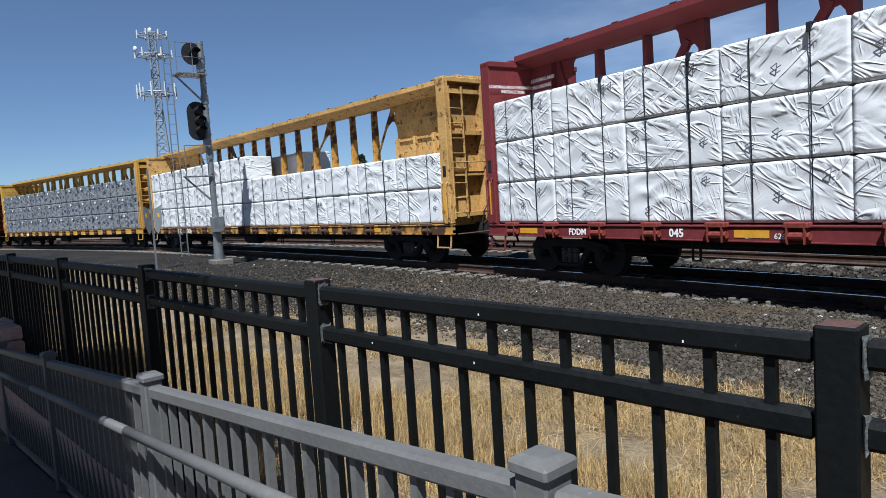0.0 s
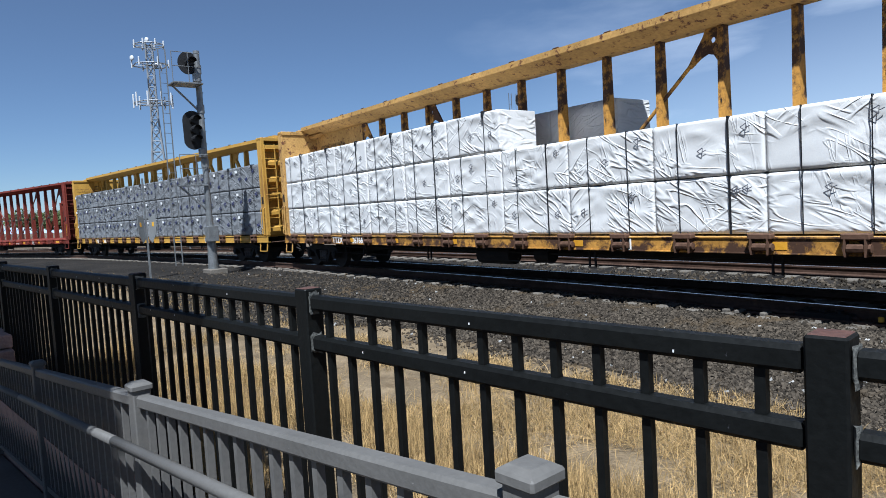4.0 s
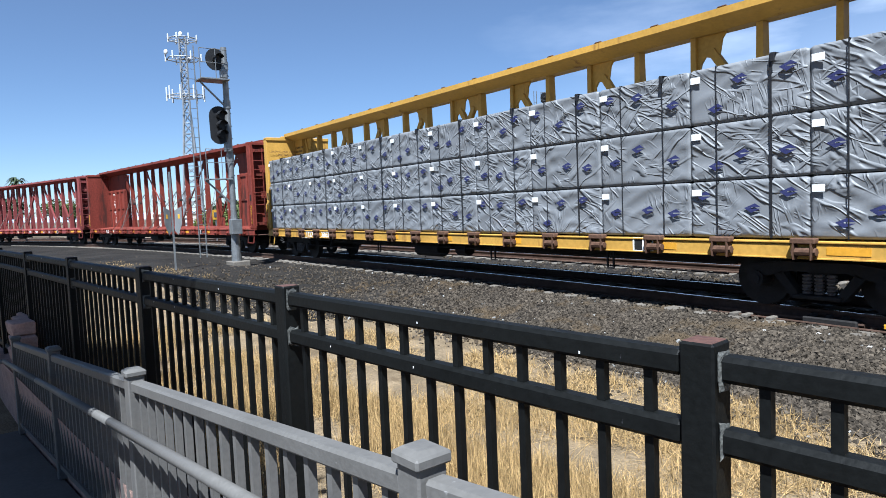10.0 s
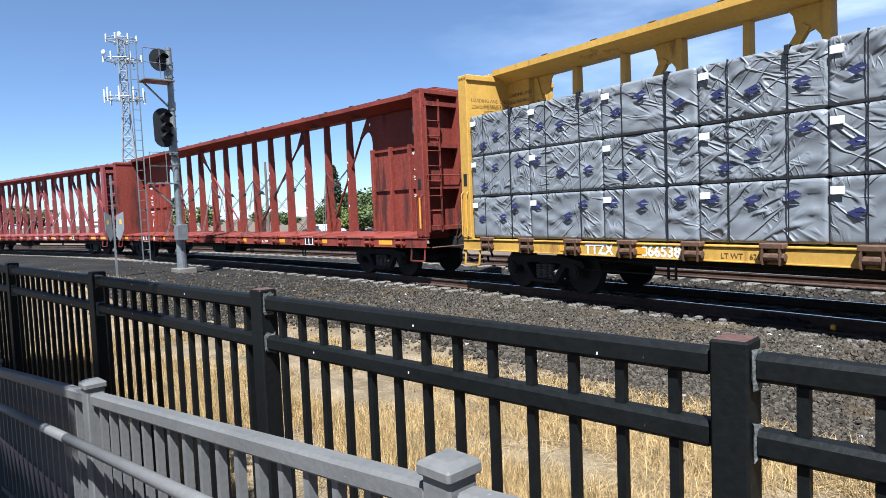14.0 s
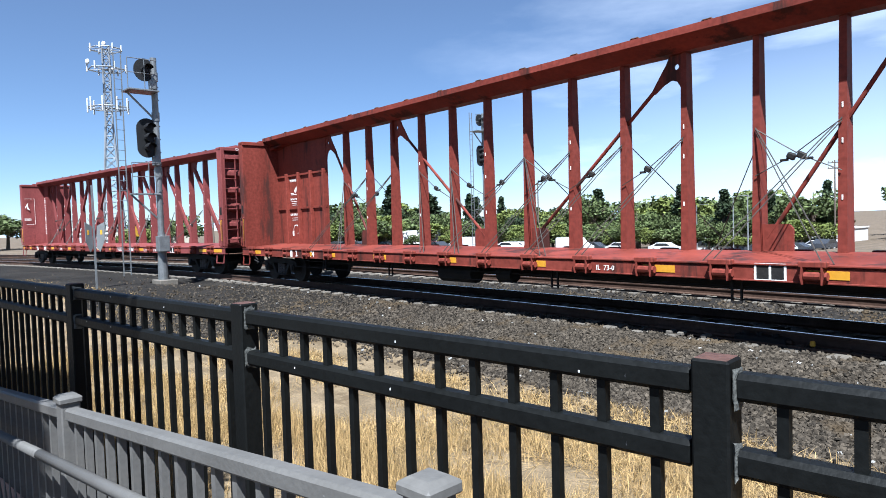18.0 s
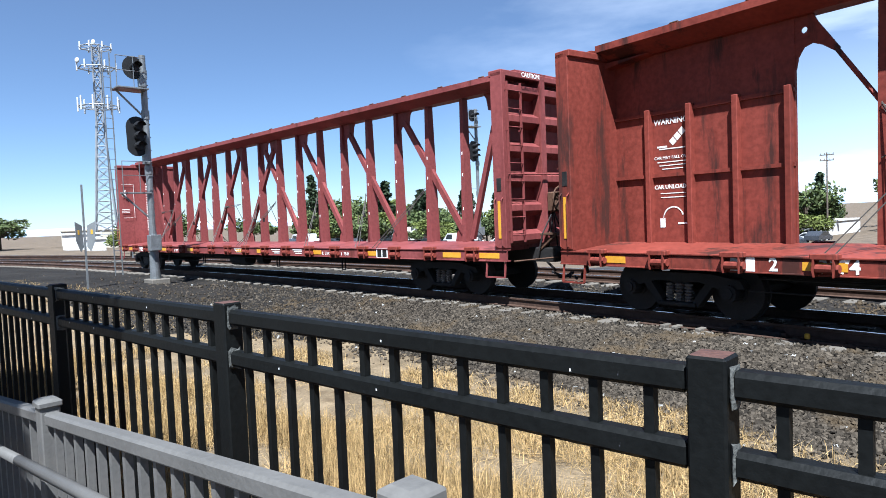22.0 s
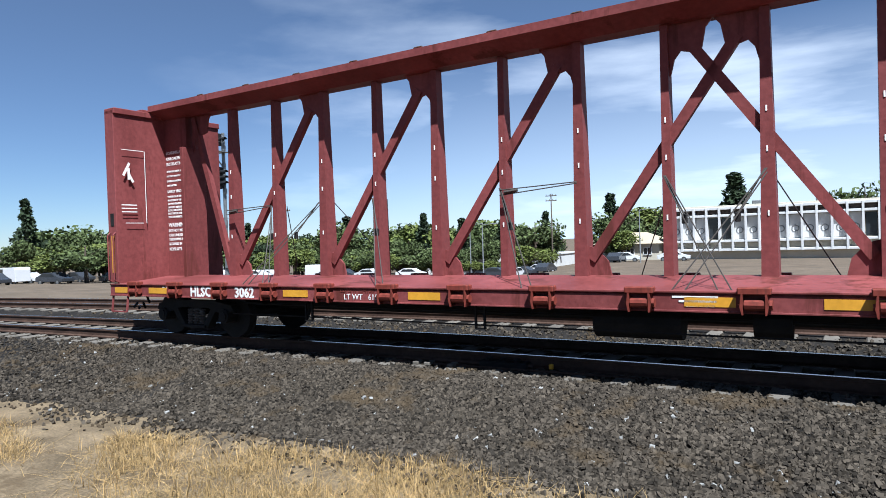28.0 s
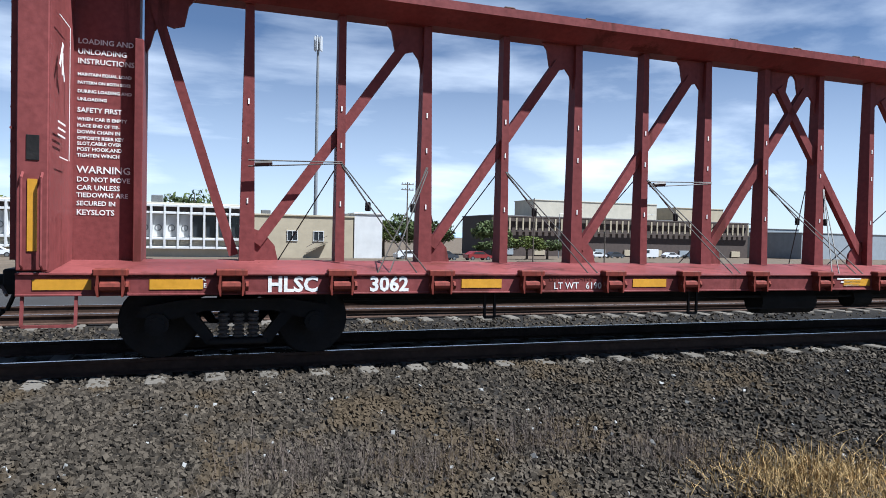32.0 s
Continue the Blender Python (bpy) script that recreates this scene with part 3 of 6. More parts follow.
def straw(name, n, place, hmin, hmax, lean, seed, label, width=0.005):
    rng = np.random.default_rng(seed)
    verts, faces = [], []
    for k in range(n):
        x, y = place(rng)
        z = profile(across(x, y), x) - 0.01
        h = rng.uniform(hmin, hmax)
        a, l = rng.uniform(0, math.tau), abs(rng.normal(0, lean))
        dx, dy = math.cos(a) * l * h, math.sin(a) * l * h
        b = rng.uniform(0, math.pi)
        wx, wy = math.cos(b) * width, math.sin(b) * width
        hz = h / math.sqrt(1 + l * l)
        i = len(verts)
        verts += [(x - wx, y - wy, z), (x + wx, y + wy, z), (x + dx * 0.45 + wx * 0.8, y + dy * 0.45 + wy * 0.8, z + hz * 0.62), (x + dx * 0.45 - wx * 0.8, y + dy * 0.45 - wy * 0.8, z + hz * 0.62), (x + dx, y + dy, z + hz)]
        faces += [(i, i + 1, i + 2, i + 3), (i + 3, i + 2, i + 4)]
    put(name, raw(name, verts, faces, M_STRAW), None, None, label, category="grass", kind="stuff")


def fence_y(x):
    return P1[1] + (x - P1[0]) * FDIR[1] / FDIR[0]


def patchy(rng, lo, hi, thr):
    while True:
        x = XCAM + rng.uniform(-13, 5)
        y = fence_y(x) + rng.uniform(lo, hi)
        if across(x, y) < -shoulder_edge(x) - 0.12 and noise.noise(Vector((x * 0.7, y * 0.9, 7))) + rng.normal(0, 0.16) > thr + 0.3 * min(1.0, max(0.0, (0.8 - x) / 3.0)) * (y > fence_y(x) + 1.6):
            return x, y


straw("dry_grass", 62000, lambda r: patchy(r, 0.15, 3.0, -0.26), 0.10, 0.40, 0.45, 8, "tall dry straw-coloured grass along the fence", 0.0022)
straw("dry_grass", 90000, lambda r: patchy(r, 0.8, 5.8, -0.16), 0.05, 0.22, 1.8, 9, "flattened dry straw beside the ballast", 0.003)


def thin(rng):
    while True:
        x = rng.uniform(-24, -6)
        y = fence_y(x) + rng.uniform(0.2, 6.5)
        if across(x, y) < -2.6 and noise.noise(Vector((x * 0.5, y * 0.7, 2))) + rng.normal(0, 0.2) > 0.05:
            return x, y


straw("dry_grass", 9000, thin, 0.03, 0.11, 1.3, 14, "thin dry straw patches on the dirt by the signal", 0.0045)


straw("dry_grass", 3500, lambda r: (11.32 + r.normal(0, 0.55), 4.71 + r.normal(0, 0.35)), 0.05, 0.22, 0.9, 15, "dull dry grass at the foot of the ballast", 0.004)


def weeds(rng):
    k = rng.integers(0, 4)
    cx, cy = ((6.93, 6.36), (7.92, 6.13), (9.34, 6.32), (10.49, 5.63))[k]
    return cx + rng.normal(0, 0.35), cy + rng.normal(0, 0.22)


M_WEED = material("dead_brown_weeds", (0.10, 0.075, 0.06), 0.9, var=0.25, scale=2, fine=10, bump=0.0, island=0.4)
_keep = M_STRAW
M_STRAW = M_WEED
straw("dead_weeds", 2600, weeds, 0.10, 0.34, 0.55, 12, "wispy dead brown weeds on the ballast edge", 0.0022)
M_STRAW = _keep


# ---------------- black ornamental fence ----------------
FX, FY = FDIR
FANG = math.degrees(math.atan2(FY, FX))
SPAN = POST_GAP
PW = 0.09
FTOP = P1[2]
FBOT = -0.12
PICKS = 13
bm = nb()
box(bm, (0, 0, (FTOP + FBOT) / 2 - 0.26), (PW, PW, FTOP - FBOT + 0.48), 0.006)
ME_FPOST = mesh(bm, "post", M_FENCE)
bm = nb()
box(bm, (0, 0, FTOP - 0.0225), (PW - 0.012, PW - 0.012, 0.008), 0.002)
ME_FCAP = mesh(bm, "post_end", M_FENCERUST)
RAILS = (FTOP - 0.082, FTOP - 0.262, FBOT + 0.10)
bm = nb()
box(bm, (SPAN / 2, 0, 0), (SPAN - PW - 0.004, 0.060, 0.066), 0.012)
ME_FRAIL = mesh(bm, "rail", M_FENCE)
bm = nb()
box(bm, (0, 0, (RAILS[0] - 0.033 + FBOT) / 2), (0.026, 0.026, RAILS[0] - 0.033 - FBOT))
ME_PICK = mesh(bm, "picket", M_FENCE)
rs = random.Random(5)
ME_WELDS = []
for k in range(4):
    bm = nb()
    box(bm, (PW / 2 + 0.005, -0.008, 0), (0.010, 0.052, 0.085), 0.004)
    for v_ in bm.verts:
        v_.co += Vector((rs.uniform(0, 0.006), rs.uniform(-0.008, 0.008), rs.uniform(-0.016, 0.012)))
    ME_WELDS.append(mesh(bm, "weld_bead", M_WELD))
bm = nb()
box(bm, (0, -0.031, 0), (0.004, 0.002, 0.007))
ME_CHIP = mesh(bm, "paint_chip", M_LABEL)
fence = thing("railing_fence", "black steel picket fence with rust-topped square posts", "fence")
LAST = 0.80  # the fence stops at an end post just past the last full span
bm = nb()
box(bm, (LAST / 2, 0, 0), (LAST - PW - 0.004, 0.060, 0.066), 0.012)
ME_FRAIL_END = mesh(bm, "rail", M_FENCE)
for k in (-6, -5, -4, -3, -2, -1, 0, LAST / SPAN):
    base = pose(P1[0] + FX * SPAN * k, P1[1] + FY * SPAN * k, 0, 0, 0, FANG)
    p_ = put("post", ME_FPOST, fence, base)
    put("post_end", ME_FCAP, p_, None, "rust-stained flat post top")
    if k > 0:
        continue
    for j in (0, 1):
        put("weld_bead", ME_WELDS[(k + 2 * j) % 4], p_, pose(0, 0, RAILS[j]), "rough grey weld")
    for z in RAILS:
        put("rail", ME_FRAIL_END if k == 0 else ME_FRAIL, fence, base @ pose(0, 0, z))
    for j in range(4 if k < 0 else 1):
        put("paint_chip", ME_CHIP, fence, base @ pose(rs.uniform(0.15, SPAN - 0.2) if k < 0 else 0.4, 0, RAILS[j % 2] + rs.uniform(-0.02, 0.02)))
    for j in range(PICKS if k < 0 else 4):
        put("picket", ME_PICK, fence, base @ pose(SPAN * (j + 1) / (PICKS + 1), 0, 0))

# screened fence that turns away at the far end
sf = thing("screened_fence", "tall dark mesh-screened fence panels on steel posts", "fence")
fx0, fy0 = P1[0] - FX * SPAN * 6, P1[1] - FY * SPAN * 6
for k in range(4):
    x0, y0 = fx0 - 1.75 * k - 0.1, fy0 - 1.0 * k
    bm = nb()
    box(bm, (x0, y0, 0.5), (0.09, 0.09, 2.3), 0.005)
    part("post", bm, M_FENCE, sf)
    bm = nb()
    beam(bm, (x0 - 0.05, y0 - 0.03, 0.55), (x0 - 1.70, y0 - 0.97, 0.55), 0.02, 1.85)
    part("mesh_screen", bm, M_SIGNAL, sf)
    bm = nb()
    for z in (1.55, 1.3):
        beam(bm, (x0, y0, z), (x0 - 1.75, y0 - 1.0, z), 0.05, 0.05)
    part("rail", bm, M_FENCE, sf)

# ---------------- grey ramp guard rail and handrail ----------------
G1, G2 = Vector(C1), Vector(C2)
gd = (G2 - G1) / (G2 - G1).xy.length
GLEN = (G2 - G1).xy.length
GANG = math.degrees(math.atan2(gd.y, gd.x))
guard = thing("ramp_guard_rail", "warm grey painted steel guard rail with capped posts along the ramp", "railing")


def gp(s, off=0.0, z=0.0):
    """s metres along from the first capped post, off metres towards the walkway."""
    n_ = Vector((gd.y, -gd.x, 0)).normalized()
    p = G1 + gd * s + n_ * off
    return Vector((p.x, p.y, p.z + z))


bm = nb()
box(bm, (0, 0, -0.55), (0.085, 0.085, 1.08), 0.006)
ME_GPOST = mesh(bm, "post", M_GREYRAIL)
bm = nb()
box(bm, (0, 0, -0.006), (0.104, 0.104, 0.030), 0.006)
for sx, s2 in ((0.045, 0.018),):
    vs = [bm.verts.new(v) for v in ((-0.046, -0.046, 0.009), (0.046, -0.046, 0.009), (0.046, 0.046, 0.009), (-0.046, 0.046, 0.009), (-0.030, -0.030, 0.019), (0.030, -0.030, 0.019), (0.030, 0.030, 0.019), (-0.030, 0.030, 0.019))]
    for f in ((4, 5, 6, 7), (0, 1, 5, 4), (1, 2, 6, 5), (2, 3, 7, 6), (3, 0, 4, 7)):
        bm.faces.new([vs[i] for i in f])
ME_GCAP = mesh(bm, "post_cap", M_GREYRAIL)
bm = nb()
box(bm, (0, 0, -0.55), (0.028, 0.028, 0.90))
ME_GPICK = mesh(bm, "picket", M_GREYRAIL)
for k in range(-2, 3):
    s0 = GLEN * k
    if k == -1:
        pass
    p = gp(s0)
    o = put("post", ME_GPOST, guard, pose(p.x, p.y, p.z, 0, 0, GANG))
    put("post_cap", ME_GCAP, o)
    if k == 2:
        continue
    bm = nb()
    a, b = gp(s0 + 0.045, 0, -0.075), gp(s0 + GLEN - 0.045, 0, -0.075)
    beam(bm, a, b, 0.062, 0.06)
    bmesh.ops.bevel(bm, geom=list(bm.edges), offset=0.01, segments=1, affect="EDGES")
    part("rail", bm, M_GREYRAIL, guard)
    bm = nb()
    beam(bm, gp(s0 + 0.045, 0, -0.98), gp(s0 + GLEN - 0.045, 0, -0.98), 0.05, 0.04)
    part("rail", bm, M_GREYRAIL, guard)
    n_p = 17
    for j in range(n_p):
        q = gp(s0 + GLEN * (j + 1) / (n_p + 1))
        put("picket", ME_GPICK, guard, pose(q.x, q.y, q.z, 0, 0, GANG))
hand = thing("handrail", "round grey painted pipe handrail beside the ramp", "handrail")
bm = nb()
pts = [gp(-GLEN * 2 - 0.6, 0.25, -0.30), gp(-GLEN * 2 + 0.1, 0.13, -0.24), gp(-GLEN, 0.13, -0.24), gp(0, 0.13, -0.24), gp(GLEN, 0.13, -0.24), gp(GLEN * 2, 0.13, -0.24)]
for a, b in zip(pts, pts[1:]):
    tube(bm, a, b, 0.024, 14)
part("pipe", bm, M_GREYRAIL, hand, smooth=True)
for k in range(-2, 3):
    bm = nb()
    tube(bm, gp(GLEN * k, 0.03, -0.30), gp(GLEN * k, 0.13, -0.26), 0.009, 8)
    part("bracket", bm, M_GREYRAIL, hand)

# ramp floor and block wall
def slab(name, quad, thick, mat, label, cat):
    verts = [(*p,) for p in quad] + [(p[0], p[1], p[2] - thick) for p in quad]
    faces = [(0, 1, 2, 3), (7, 6, 5, 4), (0, 4, 5, 1), (1, 5, 6, 2), (2, 6, 7, 3), (3, 7, 4, 0)]
    bm = nb()
    vs = [bm.verts.new(v) for v in verts]
    for f in faces:
        bm.faces.new([vs[i] for i in f])
    return put(name, mesh(bm, name, mat), None, None, label, category=cat, kind="structure")


slab("pavement", [gp(-GLEN * 2 - 0.3, 0.0, -1.10), gp(-GLEN * 2 - 0.3, 2.0, -1.10), gp(GLEN * 2.2, 2.0, -1.10), gp(GLEN * 2.2, 0.0, -1.10)], 0.8, M_CONCRETE, "shaded concrete ramp walkway", "pavement")
slab("pavement", [gp(-GLEN * 2 - 12, -1.0, -1.16), gp(-GLEN * 2 - 12, 9.0, -1.16), gp(-GLEN * 2 - 0.3, 9.0, -1.16), gp(-GLEN * 2 - 0.3, -1.0, -1.16)], 0.8, M_CONCRETE, "concrete walkway below the ramp", "pavement")

wall = thing("retaining_wall", "pink split-face block retaining wall under the fence", "wall", kind="structure")
bm = nb()
box(bm, (0, 0, 0), (0.40, 0.24, 0.15), 0.015)
for v_ in bm.verts:
    v_.co += Vector((0, random.uniform(-0.012, 0.012), random.uniform(-0.006, 0.006)))
ME_BLOCK = mesh(bm, "block", M_PINK)
for row in range(4):
    for k in range(46):
        q = Vector((P1[0], P1[1], 0)) + Vector((FX, FY, 0)) * (-SPAN * 6 + 0.41 * k + (0.2 if row % 2 else 0))
        off = Vector((FY, -FX, 0)) * (0.02 + random.uniform(-0.008, 0.008))
        put("block", ME_BLOCK, wall, pose(q.x + off.x, q.y + off.y, FBOT - 0.09 - 0.155 * row, 0, 0, FANG + random.uniform(-1, 1)))
bed_ = slab("planting_bed", [(*gp(-GLEN * 2, -0.02, -1.02)[:],), (*gp(GLEN * 2.2, -0.02, -1.02)[:],), (P1[0] + FX * SPAN * 2, P1[1] + FY * SPAN * 2 - 0.12, FBOT - 0.03), (P1[0] - FX * SPAN * 6, P1[1] - FY * SPAN * 6 - 0.12, FBOT - 0.03)], 0.5, M_PINK, "pinkish block capping between the railings", "wall")
w2 = thing("block_wall", "pink split-face block end wall beside the planting bed", "wall", kind="structure")
for row in range(5):
    for k in range(5):
        q = gp(-GLEN * 2 - 0.35 + (0.12 if row % 2 else 0), -0.1 + 0.0, 0)
        put("block", ME_BLOCK, w2, pose(q.x - 0.35 * k - 0.1, q.y + 0.06 * k, G1.z - gd.z * 0 - 1.05 + 0.155 * row, 0, 0, 8 + random.uniform(-2, 2)))
# ---------------- the train ----------------
END, HALFW, TOP, SILL = 11.48, 1.31, 4.59, 1.02
IN = END - 0.30
CHORD = 0.46


def wheelset_mesh():
    bm = nb()
    tube(bm, (0, -1.0, 0), (0, 1.0, 0), 0.085, 10)
    for sy in (-1, 1):
        y = sy * 0.735
        tube(bm, (0, y - 0.065 * sy, 0), (0, y - 0.04 * sy, 0), 0.45, 28)
        tube(bm, (0, y - 0.04 * sy, 0), (0, y + 0.07 * sy, 0), 0.42, 28)
        tube(bm, (0, y + 0.07 * sy, 0), (0, y + 0.085 * sy, 0), 0.16, 14)
        for k in range(3):
            a = k * math.tau / 3
            box(bm, (0.1 * math.cos(a), y + 0.075 * sy, 0.1 * math.sin(a)), (0.03, 0.03, 0.03))
    return mesh(bm, "wheelset", M_BLACKSTEEL)


def sideframe_mesh(sy):
    bm = nb()
    y0, y1 = sy * 0.86, sy * 1.02
    prism(bm, [(-1.12, 0.50), (-1.05, 0.62), (-0.55, 0.70), (0.55, 0.70), (1.05, 0.62), (1.12, 0.50), (0.72, 0.47), (0.40, 0.56), (-0.40, 0.56), (-0.72, 0.47)], y0, y1)
    prism(bm, [(-0.62, 0.50), (-0.50, 0.56), (-0.28, 0.26), (-0.28, 0.17), (-0.36, 0.17)], y0, y1)
    prism(bm, [(0.62, 0.50), (0.36, 0.17), (0.28, 0.17), (0.28, 0.26), (0.50, 0.56)], y0, y1)
    box(bm, (0, sy * 0.94, 0.20), (0.66, 0.22, 0.06), 0.01)
    for sx in (-1, 1):
        tube(bm, (sx * 0.889, sy * 0.84, 0.42), (sx * 0.889, sy * 1.07, 0.42), 0.13, 12)
        tube(bm, (sx * 0.889, sy * 1.07, 0.42), (sx * 0.889, sy * 1.09, 0.42), 0.08, 10)
    return mesh(bm, "side_frame", M_BLACKSTEEL)


def spring_mesh():
    """One coil spring as stacked rounded turns."""
    bm = nb()
    rings = []
    for j in range(6):
        for dz, r in ((0.0, 0.045), (0.012, 0.068), (0.032, 0.068), (0.044, 0.045)):
            rings.append([bm.verts.new((r * math.cos(k * math.tau / 10), r * math.sin(k * math.tau / 10), 0.235 + j * 0.05 + dz)) for k in range(10)])
    for lo_, hi_ in zip(rings, rings[1:]):
        for k in range(10):
            bm.faces.new((lo_[k], lo_[(k + 1) % 10], hi_[(k + 1) % 10], hi_[k]))
    return mesh(bm, "coil_spring", M_SPRING)


ME_WHEELS = wheelset_mesh()
ME_SIDE = {-1: sideframe_mesh(-1), 1: sideframe_mesh(1)}
ME_SPRING = spring_mesh()


def winch_mesh(mat):
    bm = nb()
    for sx in (-1, 1):
        prism(bm, [(sx * 0.11, 1.0), (sx * 0.13, 1.0), (sx * 0.145, 0.86), (sx * 0.125, 0.77), (sx * 0.11, 0.77)], -HALFW - 0.12, -HALFW)
    tube(bm, (-0.16, -HALFW - 0.07, 0.88), (0.16, -HALFW - 0.07, 0.88), 0.035, 8)
    tube(bm, (-0.10, -HALFW - 0.07, 0.88), (0.10, -HALFW - 0.07, 0.88), 0.06, 10)
    tube(bm, (0.15, -HALFW - 0.07, 0.88), (0.18, -HALFW - 0.07, 0.88), 0.055, 8)
    box(bm, (0, -HALFW - 0.05, 1.03), (0.34, 0.14, 0.08), 0.012)
    return mesh(bm, "winch", mat)


def bulkhead(car, e, mat, style):
    """One end wall with its ribs, ladder and rails. e: +1 at the leading end."""
    bm = nb()
    xi, xo = e * IN, e * END
    # skin and thick side posts
    box(bm, (xi + e * 0.03, 0, (SILL + TOP) / 2), (0.06, HALFW * 2 - 0.02, TOP - SILL - 0.02))
    wall = part("bulkhead", bm, mat, car)
    for sy in (-1, 1):
        bm = nb()
        box(bm, (e * (IN + 0.155), sy * (HALFW - 0.07), (SILL + TOP) / 2 - 0.01), (0.296, 0.14, TOP - SILL - 0.06), 0.012)
        part("corner_post", bm, mat, wall)
    bm = nb()
    box(bm, (e * (IN + 0.13), 0, TOP - 0.06), (0.34, HALFW * 2, 0.12), 0.012)
    box(bm, (e * (IN + 0.13), 0, TOP + 0.03), (0.22, 1.3, 0.06), 0.01)
    part("top_cap", bm, mat, wall)
    bm = nb()
    box(bm, (e * (IN + 0.18), 0.0, (SILL + TOP) / 2), (0.24, 0.16, TOP - SILL - 0.14))
    part("centre_rib", bm, mat, wall)
    rows = 6 if style != "panel" else 4
    me = None
    for k in range(rows):
        z = SILL + 0.22 + (TOP - SILL - 0.55) * k / (rows - 1)
        for sy in (-1, 1):
            if me is None:
                bm = nb()
                prism(bm, [(0.0, -0.17), (0.0, 0.17), (0.20, 0.06), (0.20, -0.06)] if style != "panel" else [(0, -0.05), (0, 0.05), (0.20, 0.05), (0.20, -0.05)], -0.54, 0.54)
                me = mesh(bm, "horizontal_rib", mat)
            m = pose(e * (IN + 0.062), sy * 0.62, z, 0, 0, 0 if e > 0 else 180)
            put("horizontal_rib", me, wall, m)
    # ladder on the near outer corner, with rungs on the end face
    xl = e * (END + 0.05)
    yl = -HALFW + 0.10
    bm = nb()
    for dy in (0.0, 0.42):
        box(bm, (xl, yl + dy, 2.75), (0.05, 0.02, 3.2))
    for k in range(9):
        z = 1.30 + k * 0.36
        tube(bm, (xl + e * 0.02, yl, z), (xl + e * 0.02, yl + 0.42, z), 0.014, 6)
    for z in (1.4, 2.4, 3.4, 4.2):
        box(bm, (e * (END + 0.02), yl + 0.0, z), (0.08, 0.03, 0.03)); box(bm, (e * (END + 0.02), yl + 0.42, z), (0.08, 0.03, 0.03))
    part("ladder", bm, mat, wall)
    bm = nb()
    tube(bm, (e * (END + 0.06), -HALFW + 0.05, 2.52), (e * (END + 0.06), HALFW - 0.05, 2.55), 0.016, 6)
    tube(bm, (e * (END + 0.06), HALFW - 0.1, 1.3), (e * (END + 0.06), HALFW - 0.1, 2.5), 0.014, 6)
    tube(bm, (e * (END + 0.06), HALFW - 0.1, 2.5), (e * END, HALFW - 0.1, 2.55), 0.014, 6)
    part("grab_iron", bm, mat, wall)
    # side grab irons and lamp bracket on the corner post
    bm = nb()
    for xx in (0.06, 0.24):
        xs = e * (IN + xx)
        tube(bm, (xs, -HALFW - 0.06, 1.1), (xs, -HALFW - 0.06, 2.0), 0.014, 6)
        tube(bm, (xs, -HALFW - 0.06, 2.0), (xs, -HALFW, 2.06), 0.014, 6)
        tube(bm, (xs, -HALFW - 0.06, 1.1), (xs, -HALFW, 1.06), 0.014, 6)
    part("side_grab_iron", bm, mat, wall)
    bm = nb()
    box(bm, (e * (IN + 0.15), -HALFW - 0.004, 2.32), (0.12, 0.008, 0.26), 0.003)
    part("rope_eye", bm, M_BLACKSTEEL, wall)
    if style in ("panel", "truss") and e * 1:
        bm = nb()
        box(bm, (e * (IN + 0.15), -HALFW - 0.006, 1.62), (0.09, 0.008, 0.75))
        part("reflector", bm, M_AMBER, wall, "upright amber reflective strip")
    if e > 0:
        bm = nb()
        box(bm, (e * (END + 0.25), 0.25, 1.28), (0.42, 1.1, 0.05), 0.01)
        for sy in (-0.25, 0.75):
            beam(bm, (e * (END + 0.4), sy, 1.26), (e * END, sy, 0.95), 0.04, 0.04)
        part("brake_step", bm, M_POSTDARK, wall)
        bm = nb()
        box(bm, (END + 0.14, 0.12, 1.95), (0.22, 0.26, 0.42), 0.03)
        for k in range(14):
            a0, a1 = k * math.tau / 14, (k + 1) * math.tau / 14
            tube(bm, (END + 0.30, 0.12 + 0.27 * math.cos(a0), 2.0 + 0.27 * math.sin(a0)), (END + 0.30, 0.12 + 0.27 * math.cos(a1), 2.0 + 0.27 * math.sin(a1)), 0.018, 5)
        for k in range(5):
            a0 = k * math.tau / 5
            tube(bm, (END + 0.26, 0.12, 2.0), (END + 0.30, 0.12 + 0.27 * math.cos(a0), 2.0 + 0.27 * math.sin(a0)), 0.012, 4)
        part("hand_brake", bm, M_POSTDARK, wall, "grimy hand brake wheel and gear case")
        bm = nb()
        for y_, z_ in ((-0.05, 1.15), (0.2, 1.0), (-0.3, 1.3), (0.42, 1.2)):
            tube(bm, (END + 0.10, 0.12, 1.78), (END + 0.12, y_, z_), 0.016, 5)
            tube(bm, (END + 0.12, y_, z_), (END + 0.05, y_ * 1.2, 0.92), 0.016, 5)
        part("brake_pipe", bm, M_BLACKSTEEL, wall)
        bm = nb()
        tube(bm, (END + 0.07, HALFW - 0.16, 2.50), (END + 0.085, HALFW - 0.16, 2.50), 0.075, 12)
        part("marker_disc", bm, M_ANTENNA, wall, "small white disc")
    return wall


